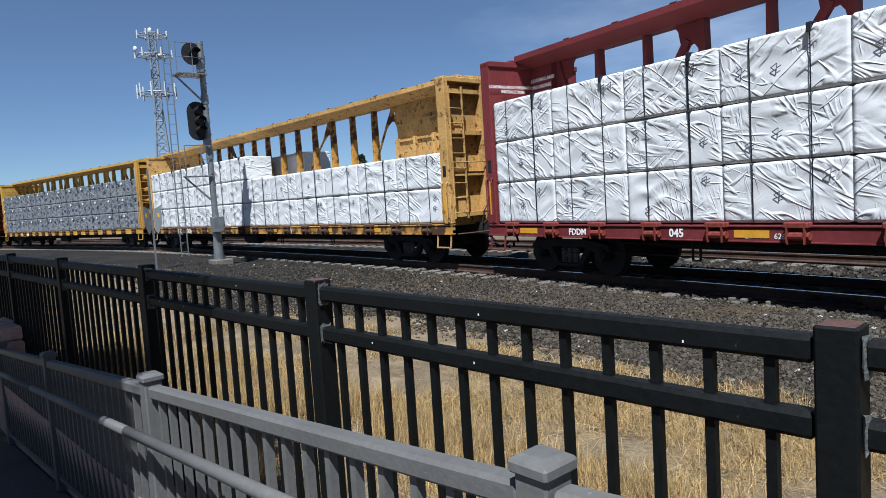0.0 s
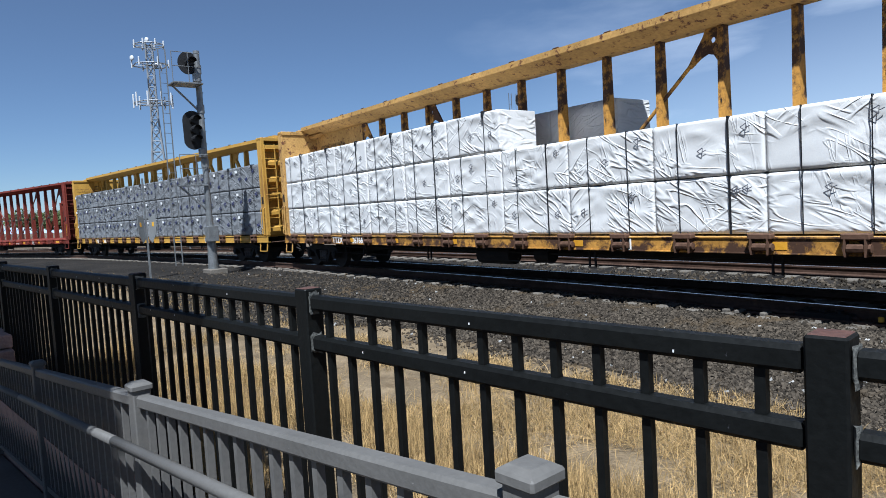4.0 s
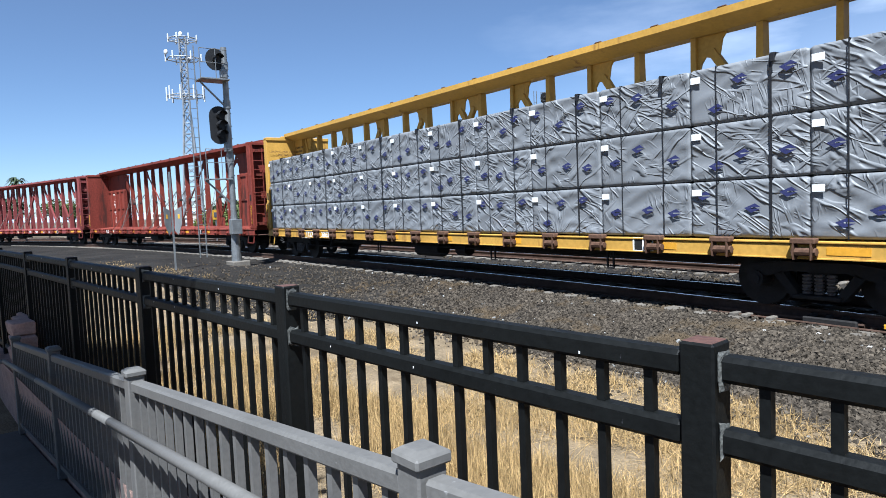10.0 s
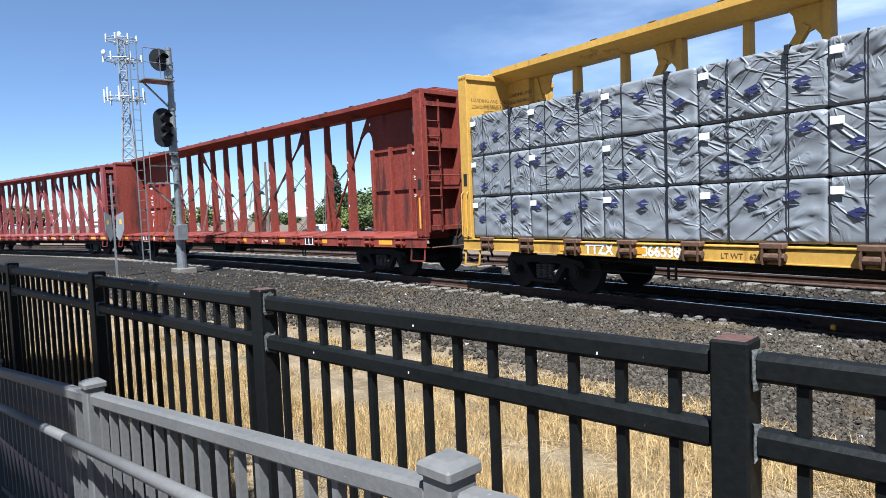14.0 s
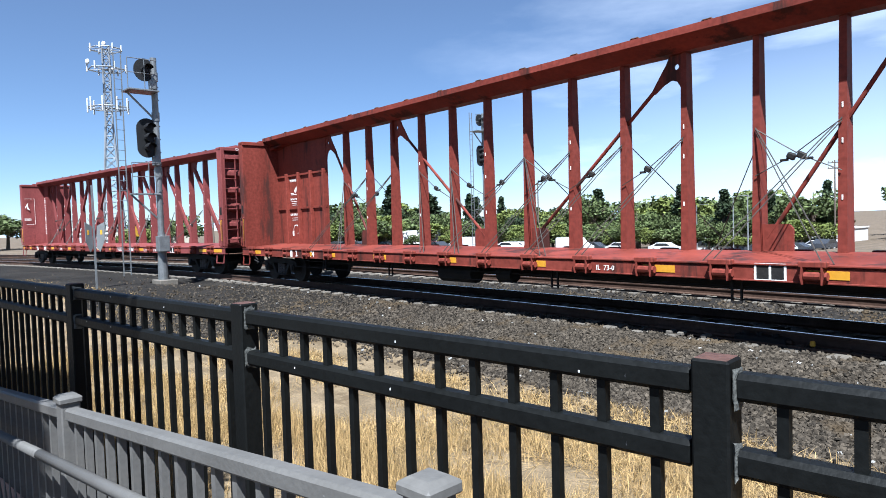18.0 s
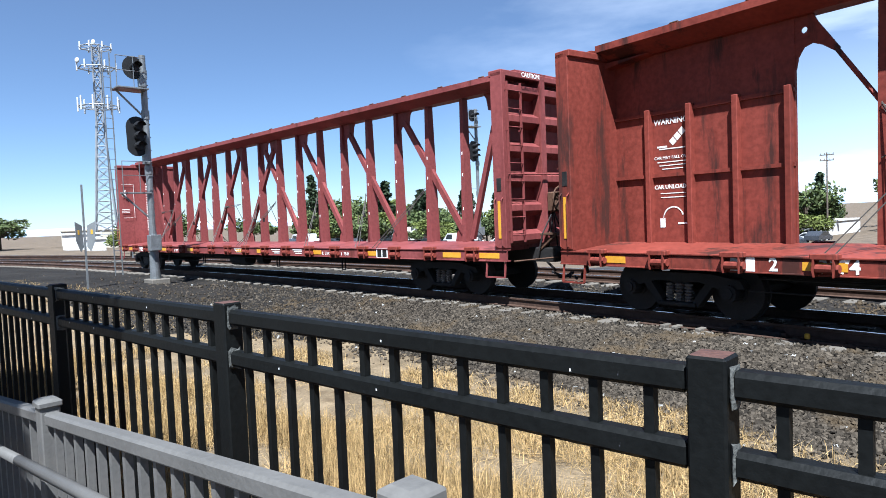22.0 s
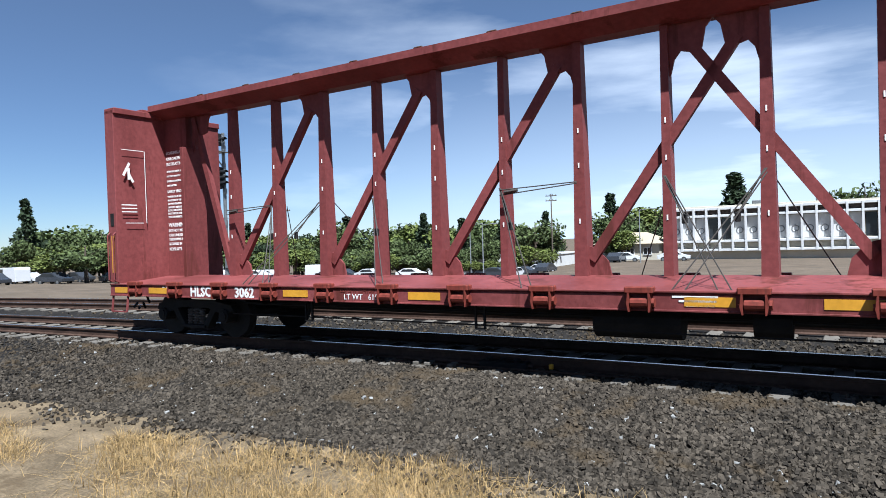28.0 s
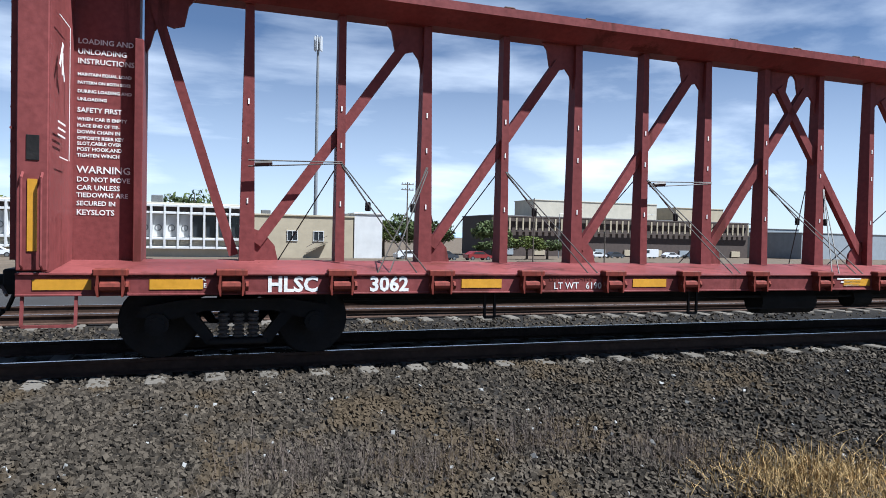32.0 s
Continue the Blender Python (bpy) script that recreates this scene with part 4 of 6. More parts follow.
def running_gear(car, mat):
    for e in (-1, 1):
        xt = e * 9.26
        bm = nb()
        box(bm, (xt, 0, 0.52), (0.36, 1.9, 0.22), 0.02)
        box(bm, (xt, 0, 0.68), (0.5, 0.6, 0.12), 0.01)
        truck = part("truck_bolster", bm, M_BLACKSTEEL, car)
        for sy in (-1, 1):
            put("side_frame", ME_SIDE[sy], truck, pose(xt, 0, 0))
            for k in (-1, 0, 1):
                put("coil_spring", ME_SPRING, truck, pose(xt + 0.17 * k, sy * 0.95, 0), "dusty coil spring")
        for w in (-1, 1):
            ws = put("wheelset", ME_WHEELS, car, pose(xt + w * 0.889, 0, 0.42))
            WHEELS.append((ws, xt + w * 0.889))
        # coupler, draft pocket, hose
        bm = nb()
        box(bm, (e * (END - 0.35), 0, 0.85), (1.5, 0.5, 0.3), 0.02)
        part("draft_sill", bm, M_BLACKSTEEL, car)
        bm = nb()
        box(bm, (e * (END + 0.48), 0, 0.84), (0.46, 0.16, 0.17), 0.02)
        box(bm, (e * (END + 0.74), 0.03 * e, 0.84), (0.14, 0.30, 0.27), 0.04)
        part("coupler", bm, M_BLACKSTEEL, car)
        bm = nb()
        pts = [(END + 0.25, 0.72), (END + 0.36, 0.52), (END + 0.52, 0.40), (END + 0.70, 0.42), (END + 0.80, 0.50)]
        for a, b in zip(pts, pts[1:]):
            tube(bm, (e * a[0], -0.35, a[1]), (e * b[0], -0.20, b[1]), 0.028, 6)
        part("air_hose", bm, M_BLACKSTEEL, car)
        # corner step
        bm = nb()
        for dx in (0.06, 0.56):
            beam(bm, (e * (END - dx), -HALFW + 0.02, 0.78), (e * (END - dx), -HALFW - 0.02, 0.46), 0.03, 0.03)
        beam(bm, (e * (END - 0.06), -HALFW - 0.02, 0.46), (e * (END - 0.56), -HALFW - 0.02, 0.46), 0.03, 0.03)
        part("sill_step", bm, mat, car)
        bm = nb()
        tube(bm, (e * (END + 0.10), -HALFW + 0.1, 0.78), (e * (END + 0.42), -0.2, 0.80), 0.018, 6)
        part("uncoupling_lever", bm, M_POSTDARK, car)


def centerbeam(name, label, mat, style, reflect, winch_mat, postmat=None, sillmat=None):
    car = thing(name, label, "railcar", group="lumber cars in the train")
    postmat = postmat or mat
    # deck, sills, centre sill
    bm = nb()
    for sy in (-1, 1):
        vs = [bm.verts.new(v) for v in ((-IN, sy * HALFW, SILL), (IN, sy * HALFW, SILL), (IN, 0, SILL + 0.10), (-IN, 0, SILL + 0.10),
                                        (-IN, sy * HALFW, SILL - 0.05), (IN, sy * HALFW, SILL - 0.05), (IN, 0, SILL - 0.05), (-IN, 0, SILL - 0.05))]
        for f in ((0, 1, 2, 3), (4, 5, 6, 7), (0, 1, 5, 4), (0, 3, 7, 4), (1, 2, 6, 5)):
            bm.faces.new([vs[i] for i in f])
    part("deck", bm, mat, car)
    for sy in (-1, 1):
        bm = nb()
        box(bm, (0, sy * (HALFW - 0.012), 0.90), (END * 2, 0.024, 0.23))
        box(bm, (0, sy * (HALFW - 0.05), SILL - 0.012), (END * 2, 0.14, 0.024), 0.004)
        box(bm, (0, sy * (HALFW - 0.05), 0.785), (END * 2, 0.14, 0.022), 0.004)
        part("side_sill", bm, sillmat or mat, car)
    bm = nb()
    prism(bm, [(-9.6, 0.9), (9.6, 0.9), (9.6, 0.70), (7.4, 0.52), (-7.4, 0.52), (-9.6, 0.70)], -0.3, 0.3)
    part("centre_sill", bm, M_BLACKSTEEL, car)
    bm = nb()
    for k in range(7):
        x = -7.2 + 2.4 * k
        prism(bm, [(x - 0.06, 0.9), (x + 0.06, 0.9), (x + 0.06, 0.76), (x - 0.06, 0.76)], -HALFW + 0.03, HALFW - 0.03)
    part("cross_bearer", bm, M_BLACKSTEEL, car)
    # brake gear under the deck
    bm = nb()
    tube(bm, (-1.4, -0.75, 0.56), (-0.3, -0.75, 0.56), 0.2, 14)
    tube(bm, (0.5, -0.8, 0.60), (0.9, -0.8, 0.60), 0.16, 12)
    tube(bm, (-8.0, -0.9, 0.66), (8.0, -0.9, 0.62), 0.02, 6)
    tube(bm, (-8.0, -1.15, 0.50), (8.0, -1.15, 0.48), 0.012, 5)
    for x in (-6.2, -3.0, 2.2, 5.6):
        for dx in (0, 0.14):
            beam(bm, (x + dx, -1.18, 0.76), (x + dx, -1.18, 0.44), 0.03, 0.03)
        beam(bm, (x, -1.18, 0.44), (x + 0.14, -1.18, 0.44), 0.03, 0.03)
    part("brake_rigging", bm, M_BLACKSTEEL, car)
    # top chord: a shallow trough with a thin upright edge and a sloping underside
    half = 0.52 if mat is M_RED else 0.57
    under = TOP - (0.15 if style == "panel" else 0.12)
    sec = [(-half, TOP + 0.135), (half, TOP + 0.135), (half, TOP + 0.015), (half - 0.02, TOP + 0.015), (0.15, under), (-0.15, under), (-half + 0.02, TOP + 0.015), (-half, TOP + 0.015)]
    bm = nb()
    ends = [[bm.verts.new((x_, y_, z_)) for y_, z_ in sec] for x_ in (-IN, IN)]
    bm.faces.new(ends[0]); bm.faces.new(ends[1][::-1])
    for i in range(len(sec)):
        j = (i + 1) % len(sec)
        bm.faces.new((ends[0][i], ends[0][j], ends[1][j], ends[1][i]))
    chord = part("top_chord", bm, mat, car)
    me = None
    for k in range(16):
        if me is None:
            bm = nb()
            tube(bm, (-0.07, 0, 0.03), (0.07, 0, 0.03), 0.016, 6)
            for sx in (-1, 1):
                tube(bm, (sx * 0.07, 0, 0.03), (sx * 0.09, 0, 0), 0.016, 6)
            me = mesh(bm, "lifting_eye", M_POSTDARK)
        put("lifting_eye", me, chord, pose(-IN + (k + 1) * IN * 2 / 17 + 0.3, -half + 0.07, TOP + 0.135))
    step = IN * 2 / 17
    gap = 1.215 if style == "panel" else 1.22
    u = [-IN] + [gap * (i - 7.5) for i in range(16)] + [IN]
    zt, zb = under - 0.003, SILL + 0.04

    def post_mesh(wide, w0, w1):
        bm = nb()
        vs = []
        for z, wx, wy in ((zb, w0, 0.14), (zt, w1, 0.085)):
            vs.append([bm.verts.new((sx * wx, sy * wy, z)) for sx, sy in ((-1, -1), (1, -1), (1, 1), (-1, 1))])
        # web set back between two flanges
        a, b = vs
        bm.faces.new(a); bm.faces.new(b[::-1])
        for i in range(4):
            bm.faces.new((a[i], a[(i + 1) % 4], b[(i + 1) % 4], b[i]))
        box(bm, (0, 0, zb + 0.02), (0.34, 0.56, 0.04))
        return mesh(bm, "post", postmat)

    lo, hi = (3, 14) if style == "panel" else (1, 16)
    heavy, slim = post_mesh(True, 0.10, 0.056), post_mesh(False, 0.064, 0.05)
    posts = range(lo, hi + 1)
    key = M_WHITEP if mat is not M_YRUST else M_BLACKSTEEL
    bm = nb()
    for zz in (1.9, 2.7, 3.2):
        box(bm, (0, -0.14 + (zz - 1.06) * 0.0165 - 0.004, zz), (0.018, 0.012, 0.07))
    me_slot = mesh(bm, "key_slot", key)
    for i in posts:
        p = put("post", heavy if (style != "panel" and i % 2) else slim, car, pose(u[i], 0, 0))
        if i % 2 == 0 or style != "panel":
            put("key_slot", me_slot, p)

    def gusset(x, s):
        bm = nb()
        if style == "panel":
            ol = [(0.0, 0.0), (0.30, 0.0), (0.36, -0.12), (0.66, -0.56), (0.60, -0.60), (0.42, -0.47), (0.28, -0.41), (0.16, -0.45), (0.08, -0.58), (0.05, -0.74), (0.0, -0.80)]
            hole = [(0.17 + 0.05 * math.cos(k * math.tau / 8), -0.20 + 0.05 * math.sin(k * math.tau / 8)) for k in range(8)]
            edges = []
            for ring in (ol, hole):
                vs = [bm.verts.new((x + s * px_, -0.02, zt + pz_)) for px_, pz_ in ring]
                edges += [bm.edges.new((vs[i], vs[(i + 1) % len(vs)])) for i in range(len(vs))]
            bmesh.ops.triangle_fill(bm, edges=edges, use_beauty=True)
            grown = bmesh.ops.extrude_face_region(bm, geom=list(bm.faces))
            for g in grown["geom"]:
                if isinstance(g, bmesh.types.BMVert):
                    g.co.y = 0.02
        else:
            prism(bm, [(x, zt), (x + s * 0.60, zt), (x + s * 0.52, zt - 0.10), (x + s * 0.47, zt - 0.36), (x + s * 0.34, zt - 0.40), (x + s * 0.20, zt - 0.36), (x + s * 0.12, zt - 0.46), (x + s * 0.07, zt - 0.66), (x, zt - 0.8)], -0.02, 0.02)
        part("gusset", bm, postmat, car)

    if style == "panel":
        for a, b in ((15, 13), (12, 9), (2, 4), (5, 8)):
            s = 1 if b > a else -1
            gusset(u[a], s)
            bm = nb()
            tube(bm, (u[a] + s * 0.58, 0, zt - 0.52), (u[b] - s * 0.12, 0, zb + 0.25), 0.035, 8)
            part("diagonal", bm, postmat, car)
            bm = nb()
            prism(bm, [(u[b] - s * 0.02, zb), (u[b] - s * 0.50, zb), (u[b] - s * 0.50, zb + 0.40), (u[b] - s * 0.44, zb + 0.47), (u[b] - s * 0.02, zb + 0.47)], -0.03, 0.03)
            part("foot_plate", bm, postmat, car)
        for e in (-1, 1):
            x0, x1 = e * 7.86, e * IN
            bm = nb()
            box(bm, ((x0 + x1) / 2, 0, (zb + zt) / 2), (abs(x1 - x0), 0.06, zt - zb))
            pan = part("centre_panel", bm, mat, car)
            for k in range(4):
                bm = nb()
                x = x0 + (x1 - x0) * (k + 0.08) / 4
                box(bm, (x, -0.09, 2.26), (0.10, 0.13, 2.42), 0.01)
                part("stiffener", bm, mat if mat is M_YRUST else M_RED_D, pan)
            bm = nb()
            for z in (2.30, 3.40):
                box(bm, ((x0 + x1) / 2, -0.05, z), (abs(x1 - x0), 0.06, 0.06))
            part("panel_rail", bm, mat, pan)
            # sloped closing sheet from the corner of the bulkhead
            bm = nb()
            prism(bm, [(x1 - e * 0.9, zt), (x1, zt), (x1, zt - 0.1)], -0.3, 0.3)
            part("corner_filler", bm, mat, pan)
    else:
        pairs = [(k, k + 2) for k in (8, 10, 12, 14)] + [(k, k - 2) for k in (9, 7, 5, 3)]
        for a, b in pairs:
            s = 1 if b > a else -1
            gusset(u[a], s)
            bm = nb()
            beam(bm, (u[a] + s * 0.32, 0, zt - 0.28), (u[b] - s * 0.12, 0, zb + 0.28), 0.14, 0.10, up=(0, 1, 0))
            part("diagonal", bm, postmat, car)
            bm = nb()
            prism(bm, [(u[b], zb), (u[b] - s * 0.42, zb), (u[b] - s * 0.36, zb + 0.26), (u[b] - s * 0.2, zb + 0.44), (u[b], zb + 0.5)], -0.02, 0.02)
            part("foot_plate", bm, postmat, car)
        for e, b in ((1, 16), (-1, 1)):
            bm = nb()
            beam(bm, (e * 10.34, 0, zt - 0.02), (u[b] + e * 0.16, 0, zb + 0.12), 0.12, 0.10, up=(0, 1, 0))
            part("diagonal", bm, postmat, car)
            gusset(e * 10.42, -e)
            # solid end web with its edge flange
            bm = nb()
            box(bm, (e * (IN + 10.46) / 2, 0, (zb + zt) / 2), (IN - 10.46, 0.28, zt - zb))
            web = part("end_web", bm, mat, car)
            bm = nb()
            box(bm, (e * 10.45, 0, (zb + 3.82) / 2), (0.10, 0.56, 3.82 - zb), 0.008)
            part("flange", bm, mat, web)
    bulkhead(car, 1, mat, style)
    bulkhead(car, -1, mat, style)
    running_gear(car, mat)
    me_w = winch_mesh(winch_mat)
    for x in (-10.58, *(-9.35 + 1.24 * k for k in range(16)), 10.55):
        for sy in (-1, 1):
            put("winch", me_w, car, pose(x, 0, 0, 0, 0, 0 if sy < 0 else 180))
    for i in reflect:
        bm = nb()
        box(bm, (i, -HALFW - 0.004, 0.895), (0.55, 0.006, 0.11))
        part("reflector", bm, M_AMBER, car, "amber reflective strip on the side sill")
    return car, u


def cable(car, a, b, r=0.009):
    bm = nb()
    tube(bm, a, b, r, 5)
    part("tie_down_cable", bm, M_CABLE, car)


def cables(car, u, spots):
    for x, s in spots:
        cable(car, (x, -0.2, 2.45), (x + s * 0.95, -HALFW + 0.06, 1.0))
        cable(car, (x, -0.2, 2.40), (x + s * 0.80, -HALFW + 0.06, 1.0))
        cable(car, (x, 0.2, 2.45), (x - s * 0.75, HALFW - 0.06, 1.0))
        cable(car, (x - 0.02, -0.2, 2.45), (x + s * 0.3, -0.5, 1.9), 0.012)
        bm = nb()
        box(bm, (x + s * 0.30, -0.52, 1.86), (0.07, 0.05, 0.12), 0.01)
        part("cable_hook", bm, M_BLACKSTEEL, car)


def high_cables(car, u, spots):
    """Slack tie-downs hooked high on the posts, with dark chain hooks part-way."""
    for k, s, far in spots:
        x, x2 = u[k], u[k + s]
        cable(car, (x, -0.13, 3.02), (x + s * 1.5, -HALFW + 0.08, 1.03))
        cable(car, (x, -0.13, 2.98), (x + s * 1.36, -HALFW + 0.08, 1.03))
        if far:
            cable(car, (x, 0.13, 3.0), (x - s * 1.4, HALFW - 0.08, 1.05))
        a_, b_ = Vector((x, -0.14, 3.0)), Vector((x2, -0.15, 2.28))
        mid = a_.lerp(b_, 0.56)
        mid.z -= 0.06
        cable(car, a_, mid)
        cable(car, mid, b_)
        bm = nb()
        box(bm, mid, (0.13, 0.07, 0.10), 0.02, Matrix.Rotation(0.5, 3, "Y"))
        box(bm, mid + Vector((0.10 * s, 0, -0.05)), (0.12, 0.04, 0.04), 0.01)
        part("cable_hook", bm, M_BLACKSTEEL, car)


WHEELS = []
SIDE_TEXT = -HALFW - 0.003


def sill_text(car, text, x, size, mat, z=0.80, bold=0.0):
    lettering(text, size, mat, car, pose(x, SIDE_TEXT, z, 90, 0, 0), bold=bold)


def car_box(car, x):
    """White-framed inspection stencil on the sill."""
    bm = nb()
    for dx in (-0.2, 0.0, 0.2):
        box(bm, (x + dx, -HALFW - 0.006, 0.90), (0.03, 0.006, 0.24))
    for dz in (-0.11, 0.11):
        box(bm, (x, -HALFW - 0.006, 0.90 + dz), (0.42, 0.006, 0.03))
    part("stencil_frame", bm, M_WHITEP, car, "white painted inspection frame")
    bm = nb()
    box(bm, (x, -HALFW - 0.003, 0.90), (0.38, 0.003, 0.2))
    part("stencil_panel", bm, M_BLACKSTEEL, car)


LOADING = "LOADING AND\nUNLOADING\nINSTRUCTIONS"
SAFETY = "SAFETY FIRST"
SAFETY2 = "WHEN CAR IS EMPTY\nPLACE END OF TIE-\nDOWN CHAIN IN\nOPPOSITE RISER KEY\nSLOT,CABLE OVER\nPOST HOOK,AND\nTIGHTEN WINCH"
WARN2 = "DO NOT MOVE\nCAR UNLESS\nTIEDOWNS ARE\nSECURED IN\nKEYSLOTS"

# E: last car, empty, braced frame
car_e, ue = centerbeam("centerbeam_flatcar", "empty oxide-red centerbeam flatcar with diagonal braces on the rails", M_RED, "truss", (-11.05, -9.93, -6.3, -3.77, 0.1, 1.5, 4.55, 7.0, 9.9, 11.0), M_RED_D)
cables(car_e, ue, [(ue[2], 1), (ue[3], -1), (ue[4], 1), (ue[6], 1), (ue[8], 1), (ue[9], -1), (ue[11], 1), (ue[13], 1), (ue[15], -1)])
for a, b in ((1, 2), (6, 7)):
    cable(car_e, (ue[a], -0.24, 2.42), (ue[b], -0.22, 2.46))
    cable(car_e, (ue[a], -0.24, 2.34), (ue[b], -0.22, 2.44))
    cable(car_e, (ue[a] + 0.08, -0.24, 2.38), (ue[a] + 0.3, -0.24, 2.40), 0.028)
sill_text(car_e, "HLSC", -8.96, 0.245, M_WHITEP, 0.81, 0.008)
sill_text(car_e, "3062", -7.76, 0.245, M_WHITEP, 0.81, 0.008)
sill_text(car_e, "LT WT   61900", -5.27, 0.125, M_WHITEP, 0.82)
sill_text(car_e, "LD LMT 224100", -5.34, 0.10, M_RED_D, 0.93)
sill_text(car_e, "JACK\nHERE", -9.78, 0.07, M_WHITEP, 0.93)
sill_text(car_e, "IL  73-0", 4.86, 0.12, M_WHITEP, 0.83)
sill_text(car_e, "L  75-0", 5.75, 0.12, M_WHITEP, 0.83)
for xx in (ue[10], ue[11], ue[8]):
    bm = nb()
    for k in range(3):
        box(bm, (xx + 0.55 + 0.03 * k, SIDE_TEXT - 0.002, 0.95 - 0.05 * k), (0.5 - 0.09 * k, 0.004, 0.022))
    part("stencil_panel", bm, M_WHITEP, car_e, "illegible white stencil lines")
car_box(car_e, 7.48)
xin = -IN + 0.062
LINES = (("LOADING AND", 3.76, 0.60), ("UNLOADING", 3.635, 0.50), ("INSTRUCTIONS", 3.52, 0.66), ("MAINTAIN EQUAL LOAD", 3.36, 0.62), ("PATTERN ON BOTH SIDES", 3.26, 0.64), ("DURING LOADING AND", 3.155, 0.60), ("UNLOADING", 3.06, 0.30),
         ("SAFETY FIRST", 2.93, 0.61), ("WHEN CAR IS EMPTY", 2.82, 0.60), ("PLACE END OF TIE-", 2.74, 0.56), ("DOWN CHAIN IN", 2.665, 0.47), ("OPPOSITE RISER KEY", 2.59, 0.62), ("SLOT,CABLE OVER", 2.525, 0.54), ("POST HOOK,AND", 2.455, 0.49), ("TIGHTEN WINCH", 2.38, 0.47),
         ("WARNING", 2.21, 0.53), ("DO NOT MOVE", 2.09, 0.57), ("CAR UNLESS", 1.99, 0.52), ("TIEDOWNS ARE", 1.90, 0.58), ("SECURED IN", 1.80, 0.48), ("KEYSLOTS", 1.69, 0.45))
for text, z, wide in LINES:
    size_ = min(0.13, 1.62 * wide / len(text))
    lettering(text, size_, M_WHITEP, car_e, pose(-11.14, -0.144, z - 0.36 * size_, 90, 0, 0), bold=0.0015)
    lettering(text, size_, M_WHITEP, car_e, pose(10.52, -0.144, z - 0.36 * size_, 90, 0, 0), bold=0.0015)
bm = nb()
box(bm, (xin, -0.68, 3.0), (0.004, 0.012, 1.5)); box(bm, (xin, -0.95, 2.25), (0.004, 0.4, 0.012)); box(bm, (xin, -0.95, 3.75), (0.004, 0.5, 0.012))
for k in range(3):
    box(bm, (xin, -1.10 + 0.05 * k, 3.35 - 0.09 * k), (0.004, 0.05, 0.30 - 0.06 * k), 0, Matrix.Rotation(0.5 * (k - 1), 3, "X"))
for k in range(3):
    box(bm, (xin, -1.06, 2.62 - 0.07 * k), (0.004, 0.34, 0.02))
part("stencil_panel", bm, M_WHITEP, car_e, "scuffed white pictogram stencil")
lettering("CAUTION", 0.13, M_WHITEP, car_e, pose(END + 0.062 + 0.0, -0.75, TOP - 0.10, 90, 0, 90), bold=0.002)

# D: empty, solid end panels
car_d, ud = centerbeam("centerbeam_flatcar", "empty weathered red centerbeam flatcar with solid end panels", M_RED_D, "panel", (-10.3, -6.9, -5.6, -3.2, -0.6, 1.9, 4.5, 6.9, 9.9), M_RED_D)
high_cables(car_d, ud, [(3, 1, 0), (4, -1, 1), (5, -1, 0), (6, 1, 1), (7, 1, 0), (9, -1, 1), (9, 1, 0), (10, -1, 0), (11, -1, 1), (12, -1, 0), (13, 1, 1), (14, -1, 0)])
for e in (-1, 1):
    cx = e * 9.98
    lettering("WARNING!", 0.14, M_WHITEP, car_d, pose(cx, -0.034, 3.19, 90, 0, 0), "CENTER", 0.002)
    lettering("CAR MAY FALL OVER", 0.078, M_WHITEP, car_d, pose(cx, -0.034, 2.58, 90, 0, 0), "CENTER")
    lettering("CAR UNLOADER", 0.10, M_WHITEP, car_d, pose(cx, -0.034, 2.06, 90, 0, 0), "CENTER", 0.002)
    bm = nb()
    for k in range(3):
        box(bm, (cx + 0.02 + 0.09 * k, -0.034, 2.88 + 0.08 * k), (0.10, 0.004, 0.11), 0, Matrix.Rotation(-0.7, 3, "Y"))
    box(bm, (cx, -0.034, 2.76), (0.52, 0.004, 0.018)); box(bm, (cx - 0.2, -0.034, 2.80), (0.2, 0.004, 0.03))
    for k in range(3):
        box(bm, (cx, -0.034, 2.53 - 0.06 * k), (0.62 - 0.1 * k, 0.004, 0.014))
    for k in range(2):
        box(bm, (cx, -0.034, 1.98 - 0.07 * k), (0.5, 0.004, 0.014))
    for k in range(10):
        a0, a1 = k * 0.28 + 0.3, (k + 1) * 0.28 + 0.3
        beam(bm, (cx + 0.2 * math.cos(a0), -0.034, 1.54 + 0.2 * math.sin(a0)), (cx + 0.2 * math.cos(a1), -0.034, 1.54 + 0.2 * math.sin(a1)), 0.004, 0.022)
    box(bm, (cx - 0.22, -0.034, 1.46), (0.10, 0.004, 0.16)); box(bm, (cx + 0.2, -0.034, 1.45), (0.22, 0.004, 0.03))
    part("stencil_panel", bm, M_WHITEP, car_d, "white warning pictograms")
bm = nb()
sx = 9.95
prism(bm, [(sx - 0.32, 4.16), (sx - 0.22, 4.23), (sx, 4.24), (sx + 0.22, 4.23), (sx + 0.32, 4.16), (sx + 0.27, 4.01), (sx + 0.30, 3.80), (sx + 0.19, 3.67), (sx, 3.54), (sx - 0.19, 3.67), (sx - 0.30, 3.80), (sx - 0.27, 4.01)], -0.036, -0.031)
shield = part("shield_emblem", bm, M_PLATE, car_d, "faded grey shield emblem")
bm = nb()
prism(bm, [(sx - 0.27, 3.97), (sx + 0.27, 3.97), (sx + 0.27, 3.82), (sx + 0.17, 3.70), (sx, 3.59), (sx - 0.17, 3.70), (sx - 0.27, 3.82)], -0.040, -0.036)
part("shield_field", bm, M_ANTENNA, shield, "pale lower field")
sill_text(car_d, "IL  73-0", 3.3, 0.12, M_WHITEP, 0.83)
